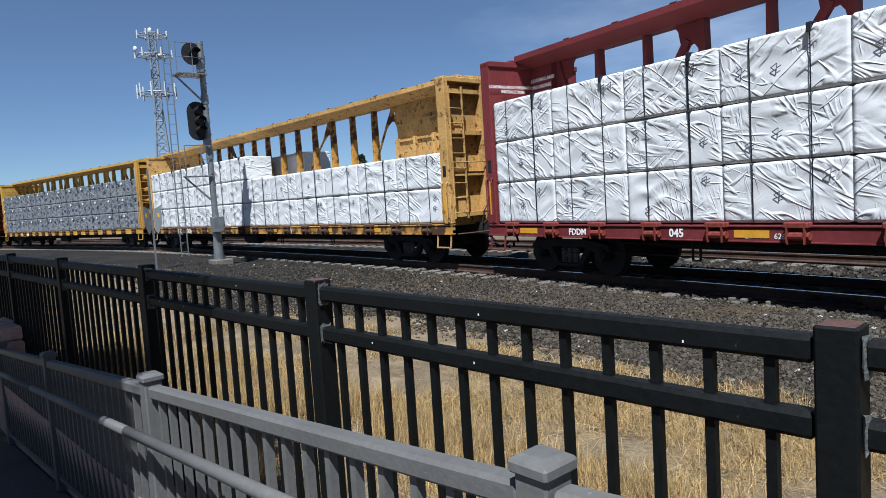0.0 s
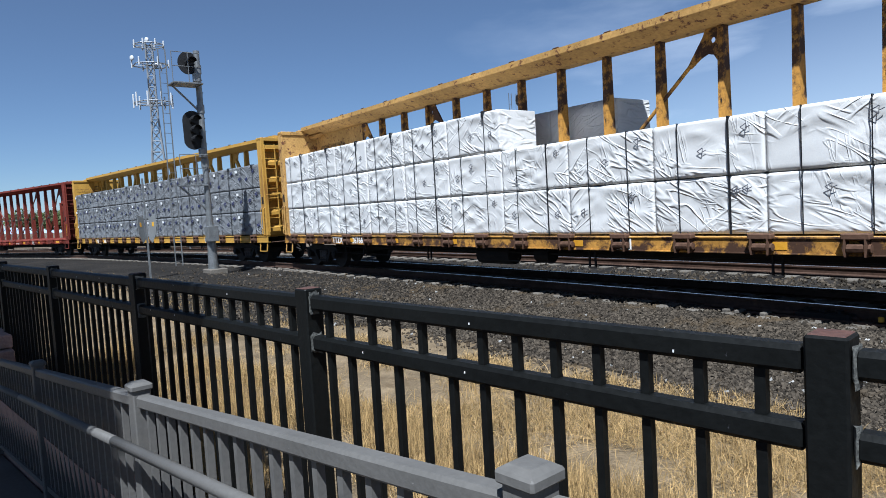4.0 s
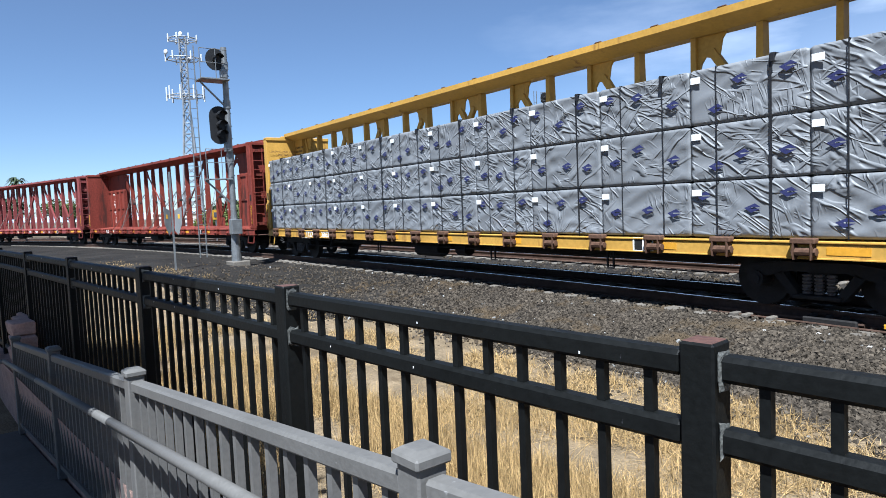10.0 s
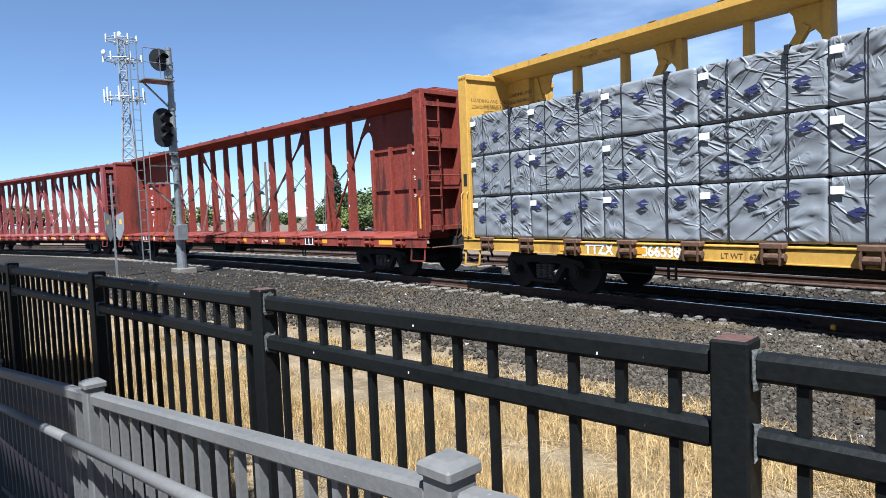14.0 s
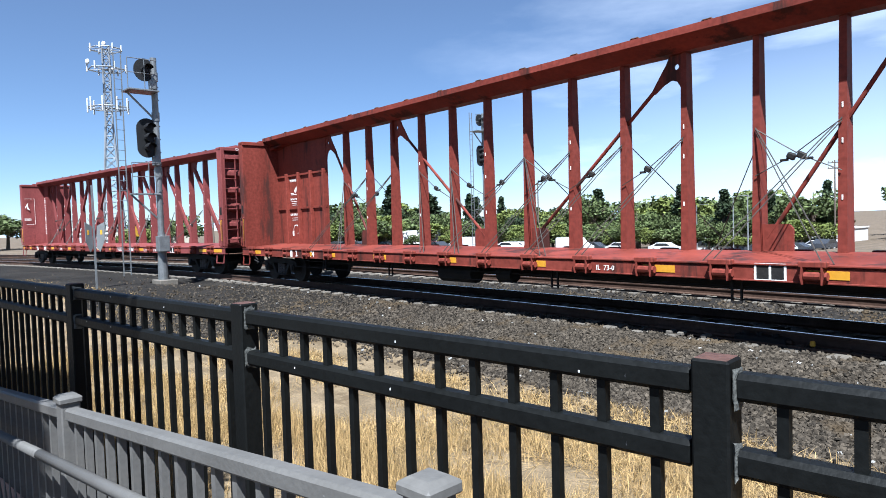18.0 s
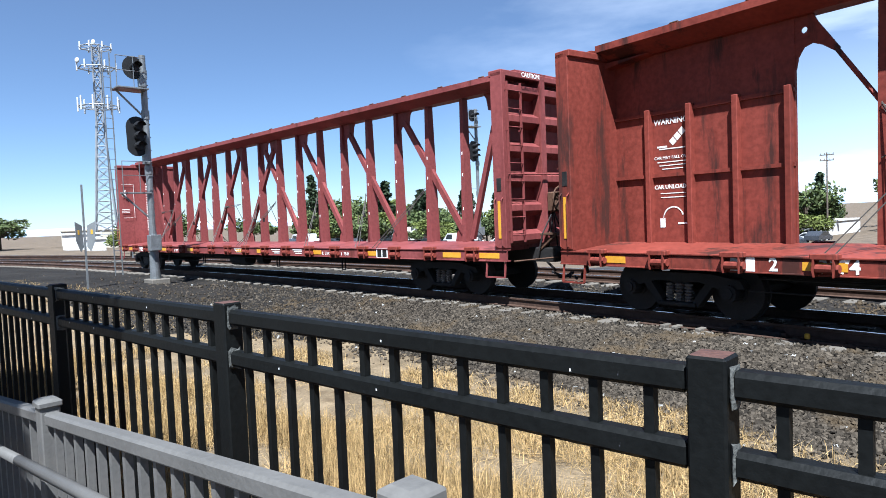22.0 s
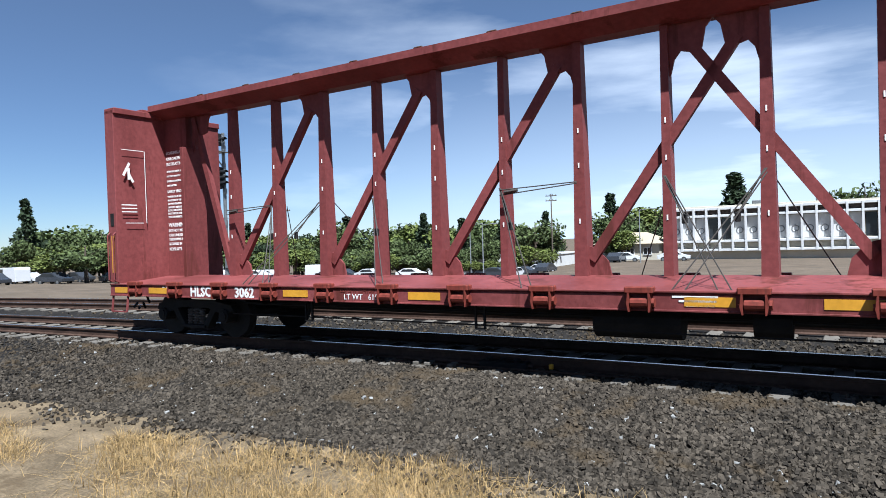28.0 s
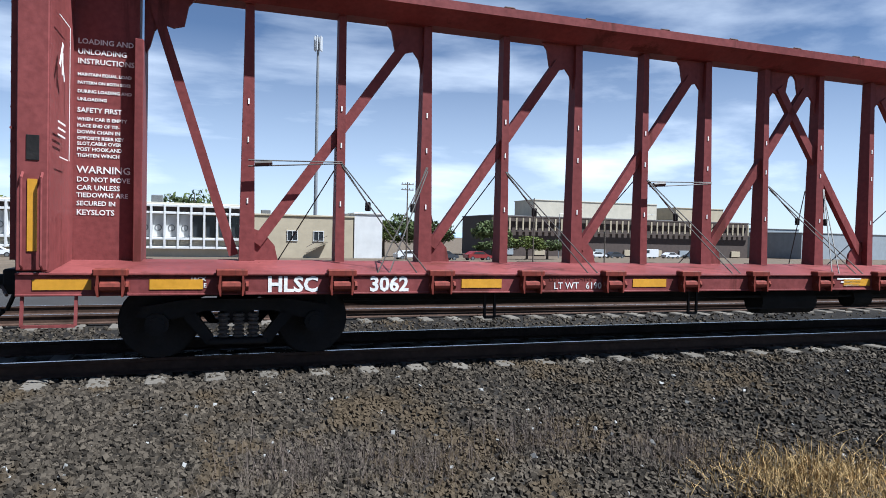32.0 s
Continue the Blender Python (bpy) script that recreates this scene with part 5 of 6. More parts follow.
for k, wide in enumerate((0.15, 0.13)):
    bm = nb()
    box(bm, (-8.10 + 0.22 * k, SIDE_TEXT, 0.90), (wide, 0.004, 0.20))
    part("number_bar", bm, M_WHITEP, car_d, "white reporting mark bar")
sill_text(car_d, "2", -7.62, 0.25, M_WHITEP, 0.82, 0.006)
sill_text(car_d, "3574", -6.98, 0.25, M_WHITEP, 0.82, 0.006)
car_box(car_d, 6.2)

# C: yellow, grey wrapped load
car_c, uc = centerbeam("centerbeam_flatcar", "bright yellow centerbeam flatcar with a grey wrapped lumber load", M_YELLOW, "truss", (-8.2, -6.8, -1.9, 0.6, 3.1, 6.9, 9.8), M_POSTDARK)
sill_text(car_c, "TTZX", -7.85, 0.25, M_WHITEP, 0.81, 0.006)
sill_text(car_c, "866538", -6.62, 0.25, M_WHITEP, 0.81, 0.006)
sill_text(car_c, "LT WT   6200", -5.2, 0.115, M_BROWNP, 0.83)
car_box(car_c, uc[14] - 0.2)
for text, z, s in (("LOADING AND UNLOADING\nINSTRUCTIONS", 4.0, 0.11), ("WARNING", 3.55, 0.14)):
    lettering(text, s, M_BROWNP, car_c, pose(xin, -0.5, z, 90, 0, 90), "CENTER")
lettering("CAUTION", 0.12, M_BROWNP, car_c, pose(END + 0.062, -0.4, TOP - 0.10, 90, 0, 90))

# B: rusty yellow, white load of two and three tiers
car_b, ub = centerbeam("centerbeam_flatcar", "rust-flaked yellow centerbeam flatcar with a white wrapped lumber load", M_YRUST, "panel", (-6.8, -4.4, -1.9, 1.9, 5.6, 8.2), M_POSTDARK, M_YPOST, M_YPOST)
sill_text(car_b, "TTZX", -7.85, 0.25, M_WHITEP, 0.81, 0.006)
sill_text(car_b, "867665", -6.62, 0.25, M_WHITEP, 0.81, 0.006)
car_box(car_b, ub[11])
for e in (-1, 1):
    lettering("LOADING & UNLOADING\nINSTRUCTIONS", 0.15, M_BROWNP, car_b, pose(e * 9.9, -0.036, 3.95, 90, 0, 0), "CENTER")

# A: maroon, three tiers of white wrapped lumber
car_a, ua = centerbeam("centerbeam_flatcar", "dull maroon centerbeam flatcar with a tall white wrapped lumber load", M_MAROON, "truss", (-10.1, -5.1, -2.6, 0.6, 4.4, 8.1), M_RED_D)
sill_text(car_a, "FDDM", -8.9, 0.17, M_WHITEP, 0.83, 0.003)
sill_text(car_a, "045", -6.55, 0.19, M_WHITEP, 0.83, 0.004)
sill_text(car_a, "LT WT   62600", -5.2, 0.115, M_WHITEP, 0.83)
lettering("LOADING AND UNLOADING\nINSTRUCTION", 0.10, M_WHITEP, car_a, pose(xin, -0.7, 4.0, 90, 0, 90), "CENTER")

for wagon, ink in ((car_a, M_WHITEP), (car_c, M_BROWNP)):
    for k, text in enumerate(("LOADING AND", "UNLOADING", "INSTRUCTIONS")):
        lettering(text, 0.11, ink, wagon, pose(-11.13, -0.144, 4.14 - 0.15 * k, 90, 0, 0), bold=0.0015)

CARS = [car_e, car_d, car_c, car_b, car_a]


# ---------------- wrapped lumber packs ----------------
PACK_L, PACK_H, PACK_W = 1.858, 0.875, 1.06


def pack_mesh(seed, mat, sag):
    """A rounded block whose long faces carry draped folds."""
    rnd = random.Random(seed)
    nx, nz_ = 34, 18
    L, H, W = PACK_L - 0.008, PACK_H - 0.018, PACK_W
    verts, faces = [], []
    folds = [(rnd.uniform(-0.9, 0.9), rnd.uniform(0.4, 1.0), rnd.uniform(0.2, 1.0), rnd.uniform(7, 16), rnd.uniform(0, 6)) for _ in range(6)]

    def depth(x, z):
        d = 0.0
        for cx, wx, cz, fr, ph in folds:
            r = math.hypot((x - cx) / wx, (z - H * cz) / 0.6)
            if r < 1:
                dir_ = (x - cx) * (0.6 if ph > 3 else -0.6) + (z - H * cz) * 1.4 + 0.35 * ((x - cx) / wx) ** 2
                w_ = abs(math.sin(dir_ * fr * 0.5 + ph))
                d += sag * (1 - r) * (1.0 - 2.2 * w_ ** 0.6)
        return d + 0.012 * noise.noise(Vector((x * 1.3 + seed, z * 1.3, 0)))

    # section ring around the pack at each x: near face, top, far face, bottom
    prof = [(-W / 2, H * k / nz_) for k in range(nz_ + 1)]
    prof += [(-W / 2 + W * k / 4, H) for k in range(1, 4)]
    prof += [(W / 2, H - H * k / 4) for k in range(5)]
    prof += [(W / 2 - W * k / 4, 0) for k in range(1, 4)]
    for i in range(nx + 1):
        x = -L / 2 + L * i / nx
        endin = 0.018 if i in (0, nx) else 0.0
        for j, (y, z) in enumerate(prof):
            yy, zz = y, z
            if j <= nz_:
                edge = min(1.0, min(z, H - z) / 0.12 + 0.25) * min(1.0, (L / 2 - abs(x)) / 0.15 + 0.2)
                yy -= max(-0.03, depth(x, z)) * edge
                if j in (0, nz_):
                    yy += 0.018 + 0.014 * noise.noise(Vector((x * 2.1 + seed, z * 3, 4)))
            yy -= math.copysign(endin, y) if y else 0
            if endin:
                zz = min(max(zz, 0.015), H - 0.02)
            verts.append((x, yy, zz + 0.008))
    n = len(prof)
    for i in range(nx):
        for j in range(n):
            k = (j + 1) % n
            faces.append((i * n + j, (i + 1) * n + j, (i + 1) * n + k, i * n + k))
    faces.append(tuple(range(n)))
    faces.append(tuple(range(nx * n + n - 1, nx * n - 1, -1)))
    me = raw("wrap", verts, faces, mat)
    for p in me.polygons:
        p.use_smooth = len(p.vertices) == 4
    return me


def marks_mesh(seed, mat, blue):
    """A printed emblem on the near face."""
    rnd = random.Random(seed)
    seed_k = seed % 3
    bm = nb()
    for k in (seed_k,):
        cx = (-0.55, 0.0, 0.55)[k] + rnd.uniform(-0.15, 0.15)
        cz = rnd.choice((0.25, 0.42, 0.62)) + rnd.uniform(-0.06, 0.06)
        y = -PACK_W / 2 - 0.022
        if blue:
            for s in (-1, 1):
                prism(bm, [(cx - 0.12, cz + s * 0.010), (cx + 0.03 * s, cz + s * 0.07), (cx + 0.12, cz + s * 0.010)], y, y + 0.004)
            box(bm, (cx - 0.08, y + 0.002, cz), (0.10, 0.004, 0.018))
        else:
            for p, q, w_ in (((-0.068, 0.015), (0.022, 0.062), 0.013), ((-0.068, 0.015), (0.012, -0.045), 0.013), ((0.022, 0.062), (0.012, -0.045), 0.013), ((0.022, 0.0), (0.085, 0.026), 0.012)):
                beam(bm, (cx + p[0], y, cz + p[1]), (cx + q[0], y, cz + q[1]), 0.004, w_)
    return mesh(bm, "printed_mark", mat)


def straps_mesh(wide):
    bm = nb()
    x, w, y = 0.0, 0.034 if wide else 0.016, -PACK_W / 2 - 0.026
    if True:
        box(bm, (x, y, PACK_H / 2), (w, 0.006, PACK_H - 0.01))
        box(bm, (x, y / 2, PACK_H - 0.010), (w, -y, 0.006))
    return mesh(bm, "strap", M_STRAP)


PACKS = {}
for kind, wrap, ink, blue in (("white", M_WRAPW, M_INK, False), ("grey", M_WRAPG, M_BLUE, True)):
    PACKS[kind] = ([pack_mesh(11 + k + (50 if blue else 0), wrap, 0.020 if blue else 0.013) for k in range(8)],
                   [marks_mesh(70 + k, ink, blue) for k in range(9)])
ME_STRAPS = [straps_mesh(False), straps_mesh(True)]
bm = nb()
box(bm, (0.0, -PACK_W / 2 - 0.028, 0.70), (0.17, 0.004, 0.10))
ME_TAG = mesh(bm, "paper_label", M_LABEL)
bm = nb()
box(bm, (0.44, -PACK_W / 2 - 0.05, PACK_H - 0.06), (0.07, 0.02, 0.12), 0.005)
box(bm, (0.44, -PACK_W / 2 + 0.02, PACK_H + 0.004), (0.07, 0.14, 0.014), 0.004)
ME_CORNER = mesh(bm, "corner_protector", M_STRAP)
LOADS = []


def pack(kind, car_i, x, tier, side, k):
    r = random.Random(k * 7 + tier * 3 + car_i * 31 + (side > 0))
    wraps, marks = PACKS[kind]
    words_ = {"white": "white woven-wrapped lumber pack strapped on the railcar", "grey": "grey woven-wrapped lumber pack with navy emblems on the railcar"}[kind]
    ob = thing("lumber_pack", words_, "lumber pack", group=kind + " lumber packs")
    put("wrap", wraps[r.randrange(8)], ob)
    for c_ in range(3 if kind == "grey" else 2):
        put("printed_mark", marks[(r.randrange(3) * 3 + c_ + (r.randrange(2) if kind == "white" else 0)) % 9], ob, None, "navy emblem shape" if kind == "grey" else "small grey emblem shape")
    for xs_, heavy_ in ((-0.42, 0), (0.44, 0)) if k % 2 else ((-0.45, 0), (0.40, 1)):
        put("strap", ME_STRAPS[heavy_], ob, pose(xs_, 0, 0))
    if kind == "grey":
        put("paper_label", ME_TAG, ob, pose(-0.80, 0, 0), "white paper label")
    if tier == 2 and side < 0:
        put("corner_protector", ME_CORNER, ob)
    local = pose(x, side * (0.215 + PACK_W / 2 + r.uniform(-0.006, 0.006)), SILL + 0.03 + tier * PACK_H, 0, 0, 0 if side < 0 else 180)
    LOADS.append((ob, car_i, local))


N_PACK = 12
for kind, car_i in (("white", 4), ("grey", 2)):
    for tier in range(3):
        for k in range(N_PACK):
            for side_ in (-1, 1):
                pack(kind, car_i, -IN + 0.03 + PACK_L * (k + 0.5), tier, side_, k)
for tier in range(3):
    for k in range(N_PACK):
        for side_ in (-1, 1):
            if tier < 2 or k < 6 or (k == 6 and side_ > 0):
                pack("white", 3, -IN + 0.03 + PACK_L * (k + 0.5), tier, side_, k)
# ---------------- signals, tower, poles ----------------
def signal_mast(x, y, z, h, ang, label):
    """Two-headed colour-light mast; local -y points away from the track, +x towards the viewer."""
    t = thing("signal_mast", label, "railway signal", pose(x, y, z, 0, 0, ang))
    bm = nb()
    box(bm, (0, 0.05, 0.02), (0.75, 0.6, 0.22), 0.02)
    part("footing", bm, M_TIE, t, "pale concrete footing")
    bm = nb()
    tube(bm, (0, 0, 0.1), (0, 0, 1.7), 0.17, 14, 0.115)
    tube(bm, (0, 0, 1.7), (0, 0, h), 0.10, 14)
    for zz in (h - 2.05, 3.55, h - 0.75):
        tube(bm, (0, 0, zz), (0, 0, zz + 0.28), 0.125, 14)
    beam(bm, (0.0, 0.16, 0.1), (0.0, 0.02, 1.2), 0.07, 0.07)
    for k in range(26):
        zz = 1.8 + k * (h - 1.9) / 26
        box(bm, (0.0, 0.06 if k % 2 else 0.1, zz), (0.05, 0.05, 0.03))
    part("pole", bm, M_GALV, t)
    bm = nb()
    box(bm, (0.16, -0.02, 1.32), (0.30, 0.36, 0.52), 0.015)
    part("control_box", bm, M_GALV, t)
    for zz, top in ((h - 1.15, True), (2.95, False)):
        bm = nb()
        box(bm, (0.1, -0.48, zz), (0.72 if top else 0.12, 0.95, 0.05), 0.008)
        beam(bm, (0, -0.88, zz - 0.02), (0, -0.06, zz - 0.82), 0.05, 0.05)
        part("platform", bm, M_GALV, t)
        bm = nb()
        for yy in (-0.92, -0.40):
            tube(bm, (0.3, yy, zz), (0.3, yy, zz + 1.0), 0.014, 6)
        tube(bm, (0.3, -0.92, zz + 1.0), (0.3, 0.0, zz + 1.0), 0.014, 6)
        tube(bm, (0.3, -0.92, zz + 0.55), (0.3, 0.0, zz + 0.55), 0.012, 6)
        part("guard", bm, M_GALV, t)
    bm = nb()
    for dy in (-1.02, -1.24):
        beam(bm, (0.05, dy, 0.35), (0.05, dy, h - 0.05), 0.03, 0.03)
    for k in range(int((h - 0.4) / 0.32)):
        tube(bm, (0.05, -1.02, 0.5 + k * 0.32), (0.05, -1.24, 0.5 + k * 0.32), 0.01, 5)
    part("ladder", bm, M_GALV, t)
    # heads: backboard, lamp housings, visors
    for zc, hh, lamps in ((h - 0.42, 0.36, 1), (h - 2.62, 0.64, 3)):
        yc = -0.30
        bm = nb()
        n = 20
        ol = []
        for k in range(n):
            a = k * math.tau / n
            cy, cz = 0.33 * math.cos(a), 0.33 * math.sin(a)
            ol.append((yc + cy, zc + cz + math.copysign(hh - 0.33, cz) if hh > 0.4 else zc + cz * 1.12))
        f = [bm.verts.new((-0.02, a, b)) for a, b in ol]
        g = [bm.verts.new((0.02, a, b)) for a, b in ol]
        bm.faces.new(f); bm.faces.new(g[::-1])
        for i in range(n):
            bm.faces.new((f[i], f[(i + 1) % n], g[(i + 1) % n], g[i]))
        head = part("backboard", bm, M_SIGNAL, t)
        for k in range(lamps):
            zl = zc + (lamps - 1) * 0.16 - k * 0.32
            bm = nb()
            tube(bm, (0.02, yc, zl), (0.22, yc, zl), 0.12, 14)
            tube(bm, (0.22, yc, zl), (0.26, yc, zl), 0.13, 14)
            part("lamp_housing", bm, M_SIGNAL, head)
            bm = nb()
            for i in range(8):
                a0, a1 = math.pi * i / 8, math.pi * (i + 1) / 8
                v = [bm.verts.new(p) for p in ((0.2, yc + 0.14 * math.cos(a0), zl + 0.14 * math.sin(a0)), (0.2, yc + 0.14 * math.cos(a1), zl + 0.14 * math.sin(a1)), (0.48, yc + 0.14 * math.cos(a1), zl + 0.12 * math.sin(a1)), (0.48, yc + 0.14 * math.cos(a0), zl + 0.12 * math.sin(a0)))]
                bm.faces.new(v)
            part("visor", bm, M_SIGNAL, head)
        bm = nb()
        box(bm, (0.12, yc + 0.2, zc - hh - 0.12), (0.2, 0.2, 0.3), 0.02)
        tube(bm, (0.1, yc + 0.1, zc - hh), (0.05, 0.0, zc - hh - 0.5), 0.03, 8)
        beam(bm, (0.05, yc, zc), (0.0, 0.0, zc), 0.08, 0.06)
        part("bracket", bm, M_GALV, head)
    return t


signal_mast(-17.3, 6.05, -0.06, 7.40, 4, "galvanised two-headed railway signal mast with ladder and platforms")
signal_mast(-24.9, 27.7, -0.6, 8.9, 4, "galvanised railway signal mast on the far side of the tracks")

# thin post with two faded plates, seen edge-on
sp = thing("marker_post", "thin steel post with a faded yellow-and-white marker plate", "sign post", pose(-17.0, 3.98, -0.1))
bm = nb()
beam(bm, (0, 0, -0.3), (0, 0, 3.25), 0.07, 0.05)
part("post", bm, M_GALV, sp)
for s in (-1, 1):
    bm = nb()
    prism(bm, [(0.02, 1.35), (0.05, 2.0), (0.30 * 0.9, 2.12), (0.26, 1.55), (0.12, 1.2)], -0.01, 0.01)
    part("plate", bm, M_PLATE, sp, "", pose(0.03, s * 0.03, 0, 0, 0, s * 65))
    bm = nb()
    box(bm, (0.17, 0, 1.80), (0.06, 0.026, 0.14), 0.003)
    part("patch", bm, M_SIGNY, sp, "faded amber patch", pose(0.03, s * 0.03, 0, 0, 0, s * 65))


def cell_tower(x, y, z, h):
    t = thing("cell_tower", "tall galvanised lattice cell tower with white antenna panels", "tower", pose(x, y, z))

    def corner(k, zz):
        r = 2.3 - 1.6 * min(1.0, zz / (h * 0.62))
        a = k * math.tau / 4 + 0.5
        return Vector((r * math.cos(a), r * math.sin(a), zz))

    for k in range(4):
        bm = nb()
        tube(bm, corner(k, 0), corner(k, h * 0.62), 0.13, 6)
        tube(bm, corner(k, h * 0.62), corner(k, h), 0.11, 6)
        part("leg", bm, M_TOWER, t)
        bm = nb()
        n = 18
        for j in range(n):
            a, b = corner(k, h * j / n), corner((k + 1) % 4, h * (j + 1) / n)
            c, d = corner((k + 1) % 4, h * j / n), corner(k, h * (j + 1) / n)
            tube(bm, a, b, 0.055, 4); tube(bm, c, d, 0.055, 4); tube(bm, a, c, 0.05, 4)
        part("lattice", bm, M_TOWER, t)
    for zz, r, n, tall in ((h - 0.3, 2.3, 8, 0.9), (h - 3.4, 2.7, 6, 1.3), (h - 9.3, 2.9, 9, 2.2)):
        bm = nb()
        for k in range(n):
            a, b = k * math.tau / n, (k + 1) * math.tau / n
            tube(bm, (r * math.cos(a), r * math.sin(a), zz), (r * math.cos(b), r * math.sin(b), zz), 0.09, 5)
            tube(bm, (0, 0, zz), (r * math.cos(a), r * math.sin(a), zz), 0.06, 4)
        part("ring_frame", bm, M_TOWER, t)
        for k in range(n):
            a = k * math.tau / n + 0.2
            bm = nb()
            box(bm, (r * math.cos(a), r * math.sin(a), zz + tall * 0.15), (0.22, 0.22, tall), 0.05)
            part("antenna_panel", bm, M_ANTENNA, t)
    for (a, zz) in ((3.9, h + 0.6), (2.6, h - 2.9), (4.6, h - 2.4)):
        bm = nb()
        bmesh.ops.create_uvsphere(bm, u_segments=12, v_segments=8, radius=0.42)
        for v in bm.verts:
            v.co = Vector((v.co.x, v.co.y * 0.45, v.co.z)) 
        r = 0.3 if zz > h else 2.6
        part("dish", bm, M_ANTENNA, t, "white dish", pose(r * math.cos(a), r * math.sin(a), zz, 0, 0, 30), True)


cell_tower(-107.0, 25.0, -0.6, 30.6)


def pole(x, y, z, h, name="utility_pole", label="weathered wooden utility pole with crossarms", arms=2, r=0.14, mat=None):
    x, y = swing(x, y)
    t = thing(name, label, "pole", pose(x, y, z - fall(x, y)))
    bm = nb()
    tube(bm, (0, 0, 0), (0, 0, h), r, 8, r * 0.65)
    part("shaft", bm, mat or M_WOODPOLE, t)
    for k in range(arms):
        bm = nb()
        box(bm, (0, 0, h - 0.35 - 0.8 * k), (1.9, 0.12, 0.13))
        for s in (-0.85, -0.3, 0.3, 0.85):
            tube(bm, (s, 0, h - 0.3 - 0.8 * k), (s, 0, h - 0.08 - 0.8 * k), 0.05, 6)
        part("crossarm", bm, M_WOODPOLE, t)
    return t


pole(32.8, 95, -0.8, 11.5)
pole(-33, 104, -0.8, 12.5)
pole(-60, 92, -0.8, 11.0, arms=0)
pole(-76, 88, -0.8, 12.0, arms=1)
pole(-50.3, 23.2, -0.5, 7.2, arms=0, r=0.16, label="bare wooden pole beside the dirt yard")
pole(-79.7, 30.5, -0.6, 4.7, arms=0, r=0.15, label="bare wooden pole in the distance")
pole(45, 78, -0.8, 8.5, arms=0, r=0.1, label="plain dark steel pole in the yard")
pole(57, 80, -0.8, 8.5, arms=0, r=0.1, label="plain dark steel pole in the yard")
mono = thing("monopole", "slim pale monopole with a crown of antennas", "tower", pose(*swing(25.8, 140), -0.8 - fall(*swing(25.8, 140))))
bm = nb()
tube(bm, (0, 0, 0), (0, 0, 45.2), 0.42, 10, 0.26)
part("shaft", bm, M_TOWER, mono)
for k in range(6):
    a = k * math.tau / 6
    bm = nb()
    box(bm, (0.75 * math.cos(a), 0.75 * math.sin(a), 43.8), (0.3, 0.3, 3.0), 0.05)
    tube(bm, (0, 0, 43.6), (0.75 * math.cos(a), 0.75 * math.sin(a), 43.6), 0.05, 4)
    part("antenna_panel", bm, M_ANTENNA, mono)

# street lamps across the yard
def street_lamp(x, y, h):
    x, y = swing(x, y)
    t = thing("street_lamp", "slim grey street lamp with a single arm", "street lamp", pose(x, y, -0.8 - fall(x, y)), group="yard street lamps")
    bm = nb()
    tube(bm, (0, 0, 0), (0, 0, h), 0.09, 6, 0.06)
    part("shaft", bm, M_TOWER, t)
    bm = nb()
    tube(bm, (0, 0, h), (1.6, 0, h + 0.15), 0.04, 5)
    box(bm, (1.9, 0, h + 0.12), (0.7, 0.25, 0.12), 0.03)
    part("lamp_head", bm, M_TOWER, t)


for x, y, h in ((-42, 92, 8), (-33, 78, 7), (72, 120, 9), (-58, 110, 8), (100, 130, 10), (-22, 88, 7)):
    street_lamp(x, y, h)

# amber square sign and white marker posts in the dirt yard
sg = thing("warning_sign", "amber square warning sign on a grey post", "sign", pose(-37.5, 10.6, -0.6))
bm = nb()
beam(bm, (0, 0, 0), (0, 0, 2.6), 0.06, 0.06)
part("post", bm, M_GALV, sg)
bm = nb()
box(bm, (0.04, 0, 2.25), (0.03, 0.62, 0.62), 0.004, Matrix.Rotation(0.3, 3, "Z"))
part("panel", bm, M_SIGNY, sg, "amber panel with a dark symbol")
bm = nb()
box(bm, (0.07, 0, 2.25), (0.012, 0.24, 0.30), 0.003, Matrix.Rotation(0.3, 3, "Z"))
part("symbol", bm, M_INK, sg)
for k, (x, y, h) in enumerate(((-37.4, 16.0, 1.0), (-38.5, 17.0, 1.1), (-36.4, 16.6, 1.05), (-35.6, 17.2, 1.0), (-46.9, 18.9, 0.9), (-61.9, 21.5, 0.9), (-31.6, 13.2, 0.9))):
    t = thing("bollard", "white painted post in the dirt yard", "bollard", pose(x, y, profile(across(x, y)) - 0.05, 0, 0, 0), group="white yard posts")
    bm = nb()
    tube(bm, (0, 0, 0), (0, 0, h), 0.06, 8)
    tube(bm, (0, 0, h), (0, 0, h + 0.03), 0.06, 8, 0.03)
    part("shaft", bm, M_ANTENNA, t)


